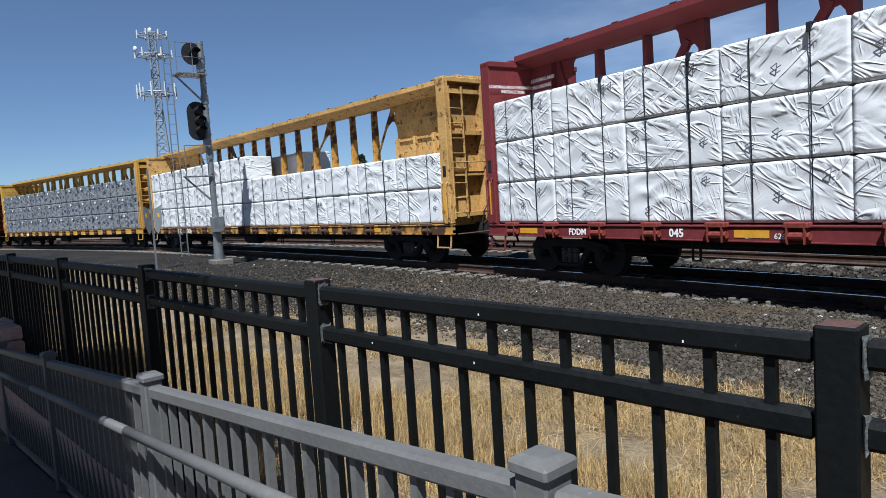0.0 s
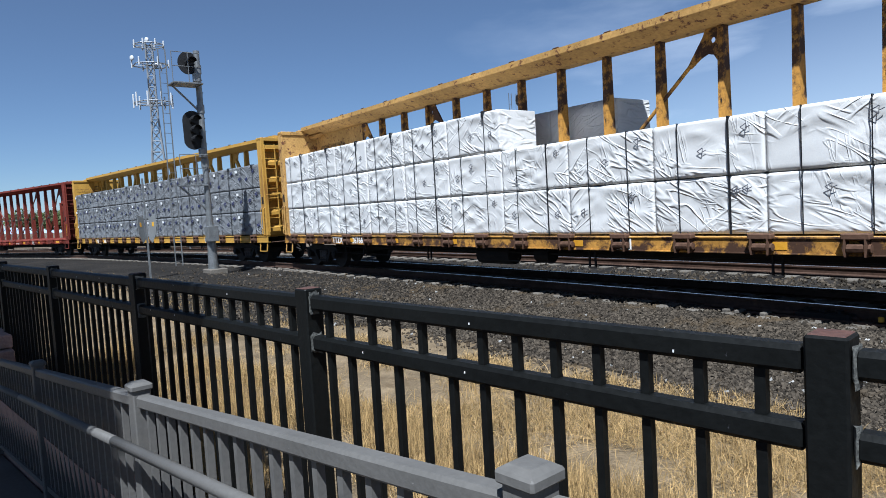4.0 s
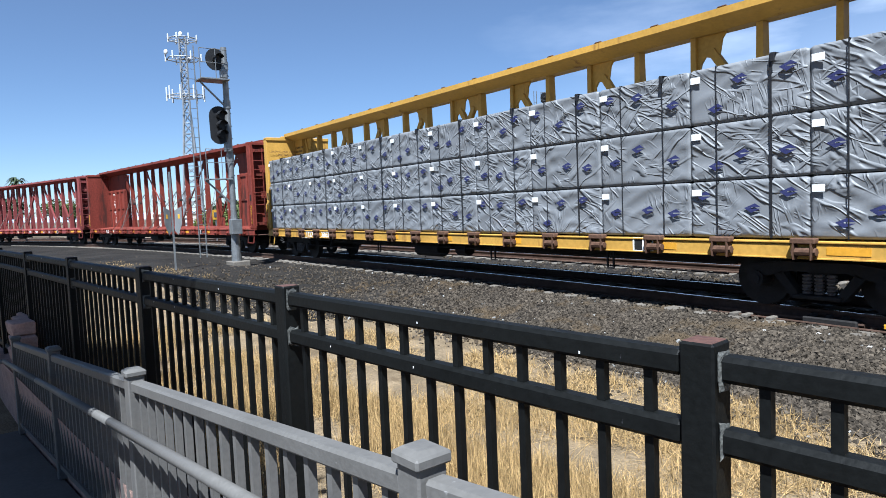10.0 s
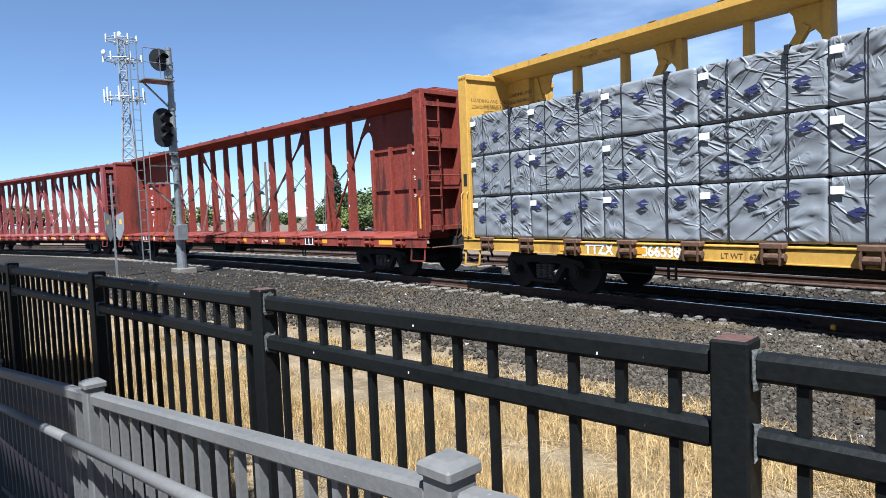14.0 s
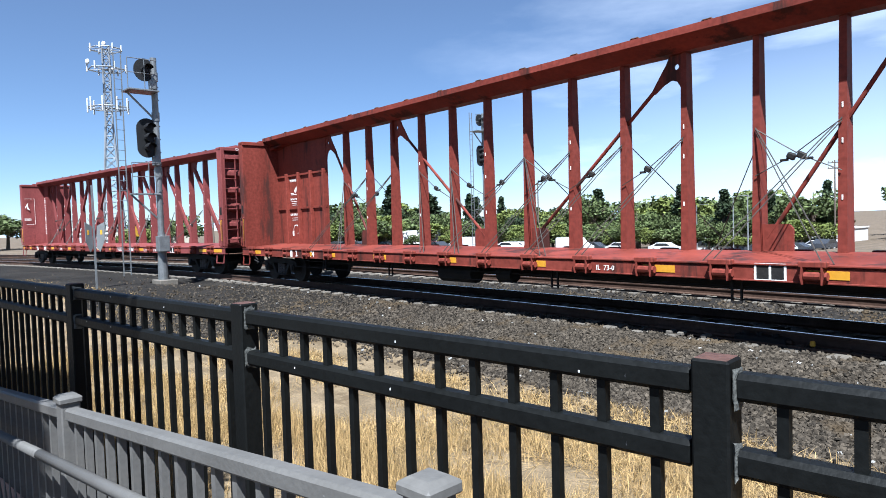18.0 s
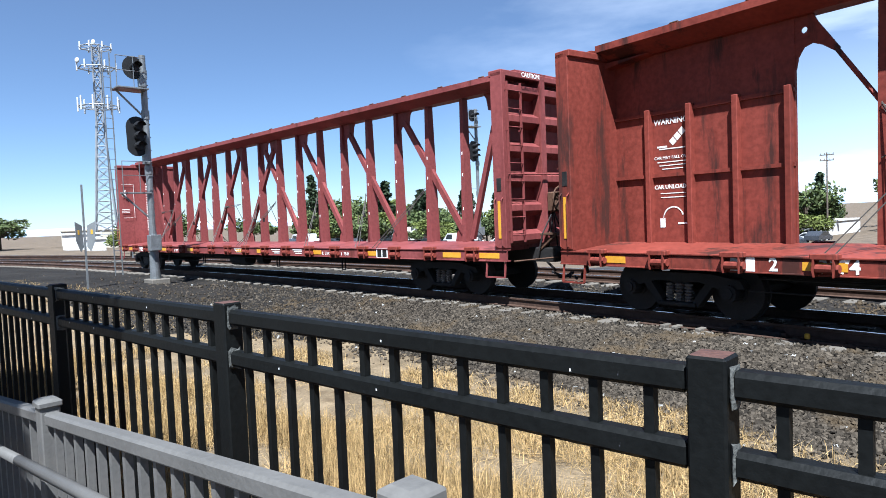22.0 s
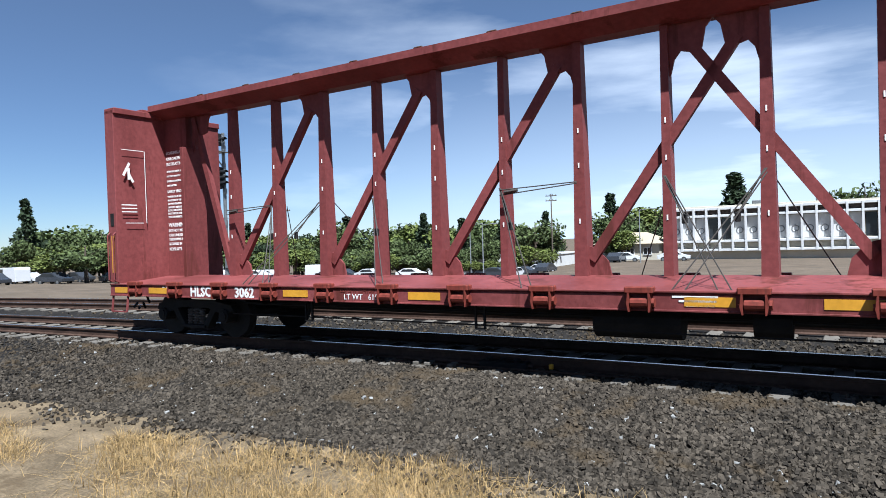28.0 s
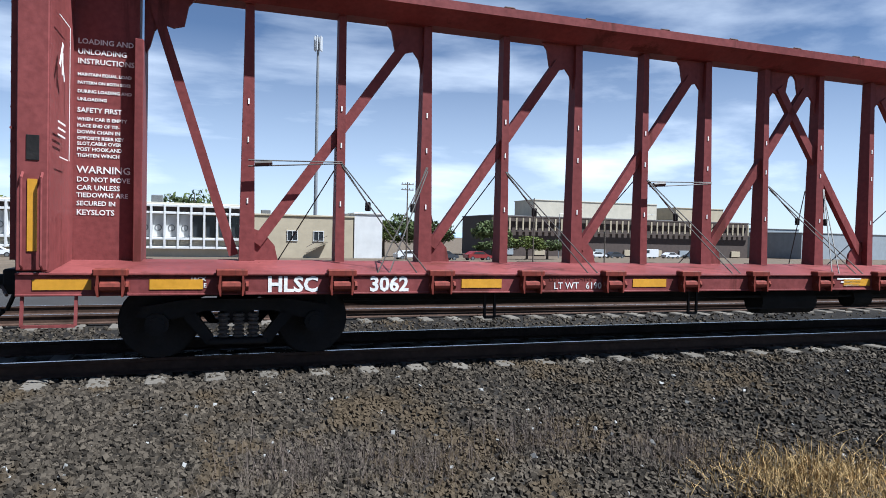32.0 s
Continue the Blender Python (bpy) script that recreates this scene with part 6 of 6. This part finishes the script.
# ---------------- trees ----------------
def crown_mesh(seed, shape, mat, n, leaf):
    rng = np.random.default_rng(seed)
    clumps = []
    if shape == "round":
        for _ in range(15):
            a, e = rng.uniform(0, math.tau), rng.uniform(-0.35, 1.0)
            r = rng.uniform(0.35, 0.85)
            clumps.append((0.42 * r * math.cos(a), 0.42 * r * math.sin(a), 0.53 + 0.34 * e * rng.uniform(0.5, 1), rng.uniform(0.14, 0.24)))
    elif shape == "cone":
        for k in range(22):
            f = k / 21
            a = rng.uniform(0, math.tau)
            r = (1 - f) * 0.20 * rng.uniform(0.4, 1.1)
            clumps.append((r * math.cos(a), r * math.sin(a), 0.12 + 0.85 * f, 0.05 + 0.09 * (1 - f)))
    verts, faces = [], []
    for k in range(n):
        cx, cy, cz, r = clumps[rng.integers(len(clumps))]
        d = rng.normal(0, 1, 3)
        d /= np.linalg.norm(d) + 1e-9
        rr = r * rng.uniform(0.55, 1.05)
        c = np.array((cx, cy, cz)) + d * rr * np.array((1, 1, 0.75))
        u = rng.normal(0, 1, 3); u /= np.linalg.norm(u)
        w = np.cross(u, rng.normal(0, 1, 3)); w /= np.linalg.norm(w) + 1e-9
        s = leaf * rng.uniform(0.6, 1.3)
        i = len(verts)
        verts += [tuple(c - u * s), tuple(c + w * s * 0.55), tuple(c + u * s), tuple(c - w * s * 0.55)]
        faces.append((i, i + 1, i + 2, i + 3))
    return raw("crown", verts, faces, mat)


def trunk_mesh(seed, shape):
    rng = random.Random(seed)
    bm = nb()
    tube(bm, (0, 0, 0), (0.01, 0, 0.42), 0.032, 8, 0.02)
    tube(bm, (0.01, 0, 0.42), (0, 0.01, 0.85), 0.02, 6, 0.006)
    if shape == "round":
        for k in range(6):
            a = rng.uniform(0, math.tau)
            tube(bm, (0.005, 0, 0.3 + 0.05 * k), (0.28 * math.cos(a), 0.28 * math.sin(a), 0.58 + 0.04 * k), 0.013, 5, 0.004)
    return mesh(bm, "trunk", M_BARK)


TREES = []
for k, (shape, mat, n, leaf) in enumerate((("round", M_LEAF, 2600, 0.034), ("round", M_LEAFY, 2600, 0.034), ("round", M_LEAF, 2400, 0.038), ("cone", M_LEAFD, 1700, 0.028), ("round", M_LEAFD, 2400, 0.038))):
    TREES.append((trunk_mesh(k, shape), crown_mesh(40 + k, shape, mat, n, leaf), ("broad green tree with an uneven crown", "yellow-green broad tree beyond the yard", "dark green broad tree beyond the yard", "tall dark conifer beyond the yard", "dense dark green tree")[k]))


def tree(kind, x, y, h, w=1.0, z=-0.8):
    tr, cr, lab = TREES[kind]
    t = thing("tree", lab, "tree", group="trees beyond the yard")
    x, y = swing(x, y)
    t.matrix_basis = pose(x, y, z - fall(x, y), 0, 0, random.uniform(0, 360)) @ Matrix.Diagonal((h * w, h * w, h, 1))
    put("trunk", tr, t)
    put("crown", cr, t)


random.seed(21)
for k in range(120):
    a = radians(14 + 48 * k / 119 + random.uniform(-0.6, 0.6))
    d = random.uniform(118, 190)
    kind = random.choice((0, 0, 1, 1, 2, 2, 4))
    h = random.choice((4.5, 5.5, 6.5, 8.0, 10.5)) * random.uniform(0.85, 1.2) * d / 140
    tree(kind, 5 - d * math.sin(a), d * math.cos(a), h, random.uniform(0.9, 1.5))
for k in range(58):
    a = radians(17 + 45 * k / 57 + random.uniform(-0.9, 0.9))
    d = random.uniform(104, 118)
    tree(random.choice((0, 1, 1, 2)), 5 - d * math.sin(a), d * math.cos(a), random.uniform(2.2, 5.2), random.uniform(1.1, 1.8))
for k in range(16):
    a = radians(random.uniform(18, 62))
    d = random.uniform(125, 170)
    tree(3, 5 - d * math.sin(a), d * math.cos(a), random.uniform(9, 14.5), random.uniform(1.0, 1.7))
for x, y, h, kind, w in ((-17.6, 130, 15, 3, 1.6), (2.3, 132, 13.5, 0, 0.9), (-77, 120, 9.4, 1, 1.3), (-58, 118, 7, 2, 1.2), (-89, 121, 11, 3, 1.3), (36, 122, 7.5, 1, 1.3), (41, 118, 8.5, 2, 1.2), (46, 122, 8, 0, 1.2), (51, 105, 4.0, 0, 1.9), (57, 104, 4.5, 1, 1.7), (62, 106, 4.2, 0, 1.7), (-50, 125, 8, 0, 1.3), (-45, 128, 8, 2, 1.3), (66, 140, 9, 2, 1.2)):
    tree(kind, x, y, h, w)
for x, y, h, kind, w in ((-53, 14.5, 2.8, 1, 1.5), (-58, 17, 3.4, 0, 1.4), (-66, 18, 3.2, 2, 1.5), (-112, 36, 6, 2, 1.6), (-120, 33, 5.5, 4, 1.7), (-130, 38, 7.5, 3, 1.2), (-96, 44, 5.5, 0, 1.6), (-118, 12, 6.0, 2, 1.6), (-110, 8, 6.5, 0, 1.5), (-125, -2, 7, 4, 1.5), (-74, 50, 5.5, 0, 1.7), (-84, 60, 6, 1, 1.6), (-90, 70, 6.5, 2, 1.6)):
    tree(kind, x, y, h, w)

# palm far off
pm = thing("palm_tree", "distant palm with a dark drooping crown", "palm", pose(-150, 1.5, -0.8))
bm = nb()
tube(bm, (0, 0, 0), (0.3, 0, 10.2), 0.28, 8, 0.2)
part("trunk", bm, M_BARK, pm)
bm = nb()
rp = random.Random(3)
for k in range(34):
    a, l, up = rp.uniform(0, math.tau), rp.uniform(1.6, 2.4), rp.uniform(-0.4, 1.0)
    c = Vector((0.3, 0, 10.2))
    d = Vector((math.cos(a), math.sin(a), 0))
    s = Vector((-d.y, d.x, 0)) * 0.22
    p1, p2 = c + d * l * 0.55 + Vector((0, 0, up)), c + d * l + Vector((0, 0, up - 0.9))
    for aa, bb, w0, w1 in ((c, p1, 0.3, 1.0), (p1, p2, 1.0, 0.1)):
        bm.faces.new([bm.verts.new(v) for v in (aa - s * w0, aa + s * w0, bb + s * w1, bb - s * w1)])
part("crown", bm, M_LEAFD, pm)


# ---------------- buildings ----------------
def block(name, label, x0, x1, y, dep, z1, mat, z0=-0.9, roof=0.25):
    low = fall(*swing((x0 + x1) / 2, y))
    w, h = x1 - x0, z1 - z0
    px, py = swing(x0, y) if x1 > -16 else (x0, y)
    t = thing(name, label, "building", pose(px, py, z0 - low, 0, 0, -4.2 if x1 > -16 else 0))
    bm = nb()
    box(bm, (w / 2, dep / 2, h / 2), (w, dep, h))
    part("wall", bm, mat, t)
    bm = nb()
    box(bm, (w / 2, dep / 2, h + roof / 2), (w + 0.3, dep + 0.3, roof), 0.03)
    part("roof", bm, M_ROOF if mat in (M_BROWNWALL, M_GREYWALL) else mat, t)
    return t, w, h


def window(t, x, z, w, h, y=0.0, frame=M_WHITEWALL):
    bm = nb()
    for dx, dz, sw, sh in ((0, h / 2, w + 0.16, 0.1), (0, -h / 2, w + 0.16, 0.1), (-w / 2, 0, 0.08, h), (w / 2, 0, 0.08, h), (0, 0, 0.06, h)):
        box(bm, (x + dx, y - 0.05, z + dz), (sw, 0.12, sh))
    f = part("window", bm, frame, t)
    bm = nb()
    box(bm, (x, y - 0.012, z), (w, 0.02, h))
    part("pane", bm, M_DARKGLASS, f)


# white building with deep upright fins
t, w, h = block("office_building", "white two-storey building with deep upright precast fins", -22.4, 9.9, 105, 16, 6.9, M_CREAM)
n_f = 18
for f0, f1 in ((0.0, 0.05), (0.14, 0.185), (0.62, 0.665), (0.785, 0.83)):
    bm = nb()
    box(bm, (w / 2, -0.42, h * (1 - (f0 + f1) / 2)), (w, 0.82, h * (f1 - f0)), 0.04)
    part("ledge", bm, M_WHITEWALL, t)
bm = nb()
prism(bm, [(-0.14, h * 0.17), (0.14, h * 0.17), (0.14, h * 0.99), (-0.14, h * 0.99)], -0.9, 0)
me_fin = mesh(bm, "fin", M_WHITEWALL)
bm = nb()
box(bm, (0, -0.12, h * 0.597), (w / n_f - 0.3, 0.10, h * 0.42), 0.02)
me_panel = mesh(bm, "wall_panel", M_WHITEWALL)
bm = nb()
hoop = [[bm.verts.new(((0.42 + 0.07 * math.cos(q)) * math.cos(p), -0.20 + 0.05 * math.sin(q), h * 0.56 + (0.42 + 0.07 * math.cos(q)) * math.sin(p))) for q in (0, 1.57, 3.14, 4.71)] for p in (k * math.tau / 14 for k in range(14))]
for k in range(14):
    for j in range(4):
        bm.faces.new((hoop[k][j], hoop[k][(j + 1) % 4], hoop[(k + 1) % 14][(j + 1) % 4], hoop[(k + 1) % 14][j]))
me_ring = mesh(bm, "ring_ornament", M_GALV)
bm = nb()
box(bm, (0, -0.10, h * 0.597), (w / n_f - 0.5, 0.08, h * 0.40), 0.02)
me_dark = mesh(bm, "window", M_DARKGLASS)
# dark brown strip that paints the shade in the recess between two ledges
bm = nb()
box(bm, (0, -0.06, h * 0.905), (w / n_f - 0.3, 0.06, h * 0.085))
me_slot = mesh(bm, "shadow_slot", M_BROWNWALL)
for k in range(n_f + 1):
    put("fin", me_fin, t, pose(w * k / n_f, 0, 0))
for k in range(n_f):
    x = w * (k + 0.5) / n_f
    if k in (3, 4, 14, 15, 16, 17):
        put("window", me_dark, t, pose(x, 0, 0), "dark tall window")
    else:
        o_ = put("wall_panel", me_panel, t, pose(x, 0, 0))
        put("ring_ornament", me_ring, o_)
    put("recess_shade_strip", me_slot, t, pose(x, 0, 0))
    put("recess_shade_strip", me_slot, t, pose(x, 0, -h * 0.18))
bm = nb()
box(bm, (w * 0.62, 6, h + 0.9), (1.6, 1.6, 1.3), 0.1)
box(bm, (w * 0.35, 6, h + 0.6), (1.2, 1.2, 0.8), 0.1)
part("roof_unit", bm, M_GALV, t)

t, w, h = block("shop_building", "tan stucco building with two upper windows and an outside stair", 10.3, 26.6, 104, 14, 5.6, M_TAN)
for x in (6.9, 10.9):
    window(t, x, 3.5, 1.5, 1.5)
bm = nb()
for k in range(9):
    box(bm, (12.0 - 0.36 * k, -0.6, 2.6 - 0.20 * k), (0.38, 0.9, 0.06))
beam(bm, (12.1, -1.05, 3.6), (8.9, -1.05, 1.8), 0.07, 0.07)
part("stair", bm, M_BROWNWALL, t)
bm = nb()
box(bm, (3.2, 4, h + 0.5), (1.4, 1.4, 0.9), 0.08)
part("roof_unit", bm, M_GALV, t)
t, w, h = block("white_annex", "plain white end building with a shallow parapet", 26.8, 31.3, 104, 14, 6.2, M_WHITEWALL)
# low house with a hipped roof
hs = thing("house", "low cream house with a shallow hipped roof", "house", pose(*swing(-29.0, 108), -0.9 - fall(*swing(-29.0, 108)), 0, 0, -4.2))
bm = nb()
box(bm, (0, 0, 1.4), (10, 8, 2.8))
part("wall", bm, M_CREAM, hs)
bm = nb()
vs = [bm.verts.new(v) for v in ((-5.6, -4.6, 2.8), (5.6, -4.6, 2.8), (5.6, 4.6, 2.8), (-5.6, 4.6, 2.8), (-2, 0, 4.6), (2, 0, 4.6))]
for f in ((0, 1, 5, 4), (1, 2, 5), (2, 3, 4, 5), (3, 0, 4), (3, 2, 1, 0)):
    bm.faces.new([vs[i] for i in f])
part("roof", bm, M_TAN, hs)
for x in (-3, 0.5, 3.2):
    window(hs, x, 1.6, 1.2, 1.1, -4.0)

# brown building with a slatted balcony band, cream blocks above
t, w, h = block("apartment_building", "brown two-storey building with a slatted fascia band", 70, 149, 150, 20, 9.0, M_BROWNWALL)
for k in range(44):
    bm = nb()
    box(bm, (w * (k + 0.5) / 44, -0.9, h - 1.9), (0.4, 0.3, 3.0))
    part("slat", bm, M_TAN, t)
bm = nb()
box(bm, (w / 2, -0.75, h - 0.1), (w, 0.5, 0.3)); box(bm, (w / 2, -0.75, h - 3.6), (w, 0.5, 0.35))
part("fascia_rail", bm, M_BROWNWALL, t)
for k in range(9):
    bm = nb()
    box(bm, (w * (k + 0.5) / 9, -0.2, 1.2), (3.0, 0.3, 1.6), 0.03)
    part("wall_panel", bm, M_TAN if k % 3 else M_GREYWALL, t)
block("upper_block", "cream flat-roofed penthouse block", 86.5, 125.5, 160, 12, 14.0, M_CREAM)
block("upper_block", "tan flat-roofed penthouse block", 133, 150, 161, 12, 13.4, M_TAN)
t, w, h = block("shop_building", "blue-grey flat-roofed building with small windows", 160, 184, 165, 16, 8.2, M_GREYWALL)
for k in range(4):
    window(t, 3 + 5.5 * k, 5.2, 1.8, 1.8)
block("warehouse", "long dull grey warehouse with a flat roof", 158, 240, 140, 22, 6.2, M_GREYWALL)
block("brick_building", "low brown brick building with a white fascia", -30, -14, 128, 12, 3.0, M_BRICKW)
t, w, h = block("store_building", "long low cream store with a dark opening band", -62, -36, 112, 14, 2.6, M_WHITEWALL)
bm = nb()
box(bm, (w / 2, -0.05, 1.5), (w - 2, 0.2, 1.3))
part("shopfront", bm, M_DARKGLASS, t)
block("utility_hut", "white equipment hut in the tower compound", -99.5, -95.5, 17.5, 4, 1.3, M_WHITEWALL)
block("utility_hut", "white equipment cabinet in the tower compound", -90.0, -88.2, 18.5, 2, 0.7, M_WHITEWALL)
block("long_shed", "long low cream shed behind the compound", -150, -118, 26, 14, 2.2, M_CREAM)
hills = thing("hills", "far hills tinted pale blue for haze along the horizon", "hills", kind="structure")
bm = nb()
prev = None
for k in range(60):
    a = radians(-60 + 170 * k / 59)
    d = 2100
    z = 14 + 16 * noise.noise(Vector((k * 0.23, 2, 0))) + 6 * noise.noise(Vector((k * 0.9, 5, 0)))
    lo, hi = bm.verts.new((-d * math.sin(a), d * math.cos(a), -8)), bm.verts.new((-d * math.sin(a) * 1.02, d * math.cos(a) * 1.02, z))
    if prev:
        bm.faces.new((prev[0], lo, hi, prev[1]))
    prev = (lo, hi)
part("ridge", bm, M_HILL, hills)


# ---------------- parked vehicles ----------------
def car_mesh(mat, van):
    bm = nb()
    if van:
        prism(bm, [(-2.5, 0.35), (2.5, 0.35), (2.5, 1.1), (1.9, 1.35), (1.4, 2.1), (-2.4, 2.15), (-2.5, 1.9)], -0.95, 0.95)
    else:
        prism(bm, [(-2.2, 0.35), (2.2, 0.35), (2.25, 0.75), (1.2, 0.95), (0.55, 1.42), (-1.0, 1.45), (-1.7, 1.0), (-2.2, 0.95)], -0.88, 0.88)
    bmesh.ops.bevel(bm, geom=list(bm.edges), offset=0.06, segments=2, affect="EDGES")
    return mesh(bm, "body", mat)


def glass_mesh(van):
    bm = nb()
    ol = [(0.2, 1.25), (1.72, 1.25), (1.3, 1.95), (0.2, 1.95)] if van else [(-1.35, 0.98), (1.0, 0.98), (0.5, 1.34), (-0.95, 1.36)]
    prism(bm, ol, -0.965 if van else -0.895, 0.965 if van else 0.895)
    return mesh(bm, "glazing", M_DARKGLASS)


bm = nb()
tube(bm, (0, -0.1, 0), (0, 0.1, 0), 0.33, 14)
ME_TYRE = mesh(bm, "tyre", M_TYRE)
bm = nb()
tube(bm, (0, -0.105, 0), (0, 0.105, 0), 0.2, 10)
ME_RIM = mesh(bm, "rim", M_GALV)
VEH = {}
for nm, mt, vn in (("white", M_CARW, False), ("dark", M_CARD, False), ("red", M_CARR, False), ("van", M_CARW, True)):
    VEH[nm] = (car_mesh(mt, vn), glass_mesh(vn), vn)


def vehicle(kind, x, y, rz):
    b, g, van = VEH[kind]
    x, y = swing(x, y)
    t = thing("van" if van else "car", {"white": "white saloon car parked in the yard", "dark": "dark saloon car parked in the yard", "red": "dark red saloon car parked in the yard", "van": "plain white parked panel van"}[kind], "van" if van else "car", pose(x, y, -0.82 - fall(x, y), 0, 0, rz), group="parked vehicles")
    put("body", b, t)
    put("glazing", g, t)
    for sx in (-1.4, 1.4):
        for sy in (-0.8, 0.8):
            wv = put("wheel", ME_TYRE, t, pose(sx, sy, 0.33))
            put("rim", ME_RIM, wv)


random.seed(33)
for k in range(26):
    a = radians(random.uniform(18, 64))
    d = random.uniform(90, 108)
    vehicle(random.choice(("white", "dark", "red", "dark", "white", "dark", "white", "van")), 5 - d * math.sin(a), d * math.cos(a), random.choice((0, 90, 180, 10)))
for x, y, k in ((34, 98, "white"), (39, 96, "dark"), (45, 97, "red"), (86, 128, "white"), (92, 130, "dark"), (100, 129, "van"), (108, 131, "white"), (115, 132, "dark"), (-20, 97, "white")):
    vehicle(k, x, y, random.choice((0, 180, 5)))


def trailer(x, y, rz, l=13.0):
    t = thing("trailer", "long white box trailer parked in the yard", "trailer", pose(x, y, -0.8 - fall(x, y), 0, 0, rz), group="parked trailers")
    bm = nb()
    box(bm, (0, 0, 2.1), (l, 2.5, 2.2), 0.05)
    part("box_body", bm, M_WHITEWALL, t)
    bm = nb()
    for sx in (-l / 2 + 1.2, -l / 2 + 2.4, l / 2 - 2):
        for sy in (-1.0, 1.0):
            tube(bm, (sx, sy - 0.2, 0.5), (sx, sy + 0.2, 0.5), 0.5, 12)
    part("wheel", bm, M_TYRE, t)
    bm = nb()
    box(bm, (0, 0, 0.9), (l - 0.5, 1.0, 0.25))
    part("chassis", bm, M_BLACKSTEEL, t)


for x, y, rz in ((-84, 66, 40),):
    trailer(x, y, rz, 9.0)


# ---------------- walkway side: tree shade, sign ----------------
def near_tree(x, y, z, crown, radii, seed):
    """A tree with a broad flat dense crown centred on crown."""
    rng = np.random.default_rng(seed)
    t = thing("tree", "dense leafy shade tree beside the walkway", "tree", pose(x, y, z))
    c0 = Vector(crown) - Vector((x, y, z))
    fork = Vector((c0.x * 0.3, c0.y * 0.3, c0.z * 0.6))
    bm = nb()
    tube(bm, (0, 0, 0), fork, 0.17, 10, 0.12)
    for k in range(10):
        a = k * 2.4
        tip = c0 + Vector((radii[0] * 0.75 * math.cos(a), radii[1] * 0.75 * math.sin(a), radii[2] * 0.3 * math.sin(3 * a)))
        tube(bm, fork, tip, 0.055, 6, 0.012)
    part("trunk", bm, M_BARK, t)
    verts, faces = [], []
    cl = []
    while len(cl) < 70:
        p = rng.uniform(-1, 1, 3)
        if p @ p < 1:
            cl.append(np.array(c0) + p * np.array(radii) * 0.88)
    for k in range(26000):
        c = cl[rng.integers(70)] + rng.normal(0, 0.22, 3)
        u = rng.normal(0, 1, 3); u /= np.linalg.norm(u)
        w_ = np.cross(u, rng.normal(0, 1, 3)); w_ /= np.linalg.norm(w_)
        s = rng.uniform(0.08, 0.13)
        i = len(verts)
        verts += [tuple(c - u * s), tuple(c + w_ * s * 0.6), tuple(c + u * s), tuple(c - w_ * s * 0.6)]
        faces.append((i, i + 1, i + 2, i + 3))
    put("crown", raw("crown", verts, faces, M_LEAFD), t)


near_tree(1.6, -4.6, -0.4, (1.85, -2.7, 5.3), (2.5, 1.9, 1.0), 5)
near_tree(-3.4, -4.6, -0.4, (-2.6, -2.8, 5.1), (2.5, 1.9, 1.0), 6)
bs = thing("blue_sign", "small blue sign plate on a white leaning post", "sign", pose(-1.34, -1.14, 0.0, 3, 3, 30))
bm = nb()
tube(bm, (0, 0, -0.5), (0, 0, 1.95), 0.02, 8)
part("post", bm, M_ANTENNA, bs)
bm = nb()
box(bm, (0.03, 0, 2.05), (0.01, 0.20, 0.36), 0.002)
part("panel", bm, M_SIGNBLUE, bs)
bm = nb()
for k in range(3):
    box(bm, (0.038, 0, 2.13 - 0.08 * k), (0.004, 0.13, 0.03))
part("text_bars", bm, M_ANTENNA, bs)


# ---------------- movement ----------------
def train_at(t):
    for (a, sa), (b, sb) in zip(TRAIN, TRAIN[1:]):
        if t <= b:
            return sa + (sb - sa) * (t - a) / (b - a)
    return TRAIN[-1][1]


def smooth_train(t):
    """Place along the line, averaged over a second and a half."""
    out = 0.0
    for k in range(-7, 8):
        tt = t + k * 0.11
        out += train_at(tt) if 0 <= tt <= 32 else (TRAIN[0][1] + 3.53 * tt if tt < 0 else TRAIN[-1][1] + 2.9 * (tt - 32))
    return out / 15


def car_pose(i, t):
    s = smooth_train(t) + i * CAR_GAP
    fx, fy, _ = along(s + 9.26)
    rx, ry, _ = along(s - 9.26)
    return pose((fx + rx) / 2, (fy + ry) / 2, 0, 0, 0, math.degrees(math.atan2(fy - ry, fx - rx)))


def motions():
    times = [k * 1.6 for k in range(21)]
    rows = [[(t, car_pose(i, t)) for t in times] for i in range(5)]
    for i, car in enumerate(CARS):
        walk(car, rows[i])
    for ob, i, local in LOADS:
        walk(ob, [(t, m @ local) for t, m in rows[i]])
    turn = [k / 6 for k in range(193)]
    dist = [smooth_train(t) for t in turn]
    for ws, x in WHEELS:
        walk(ws, [(t, pose(x, 0, 0.42) @ Matrix.Rotation((d - dist[0]) / 0.42, 4, "Y")) for t, d in zip(turn, dist)])


motions()
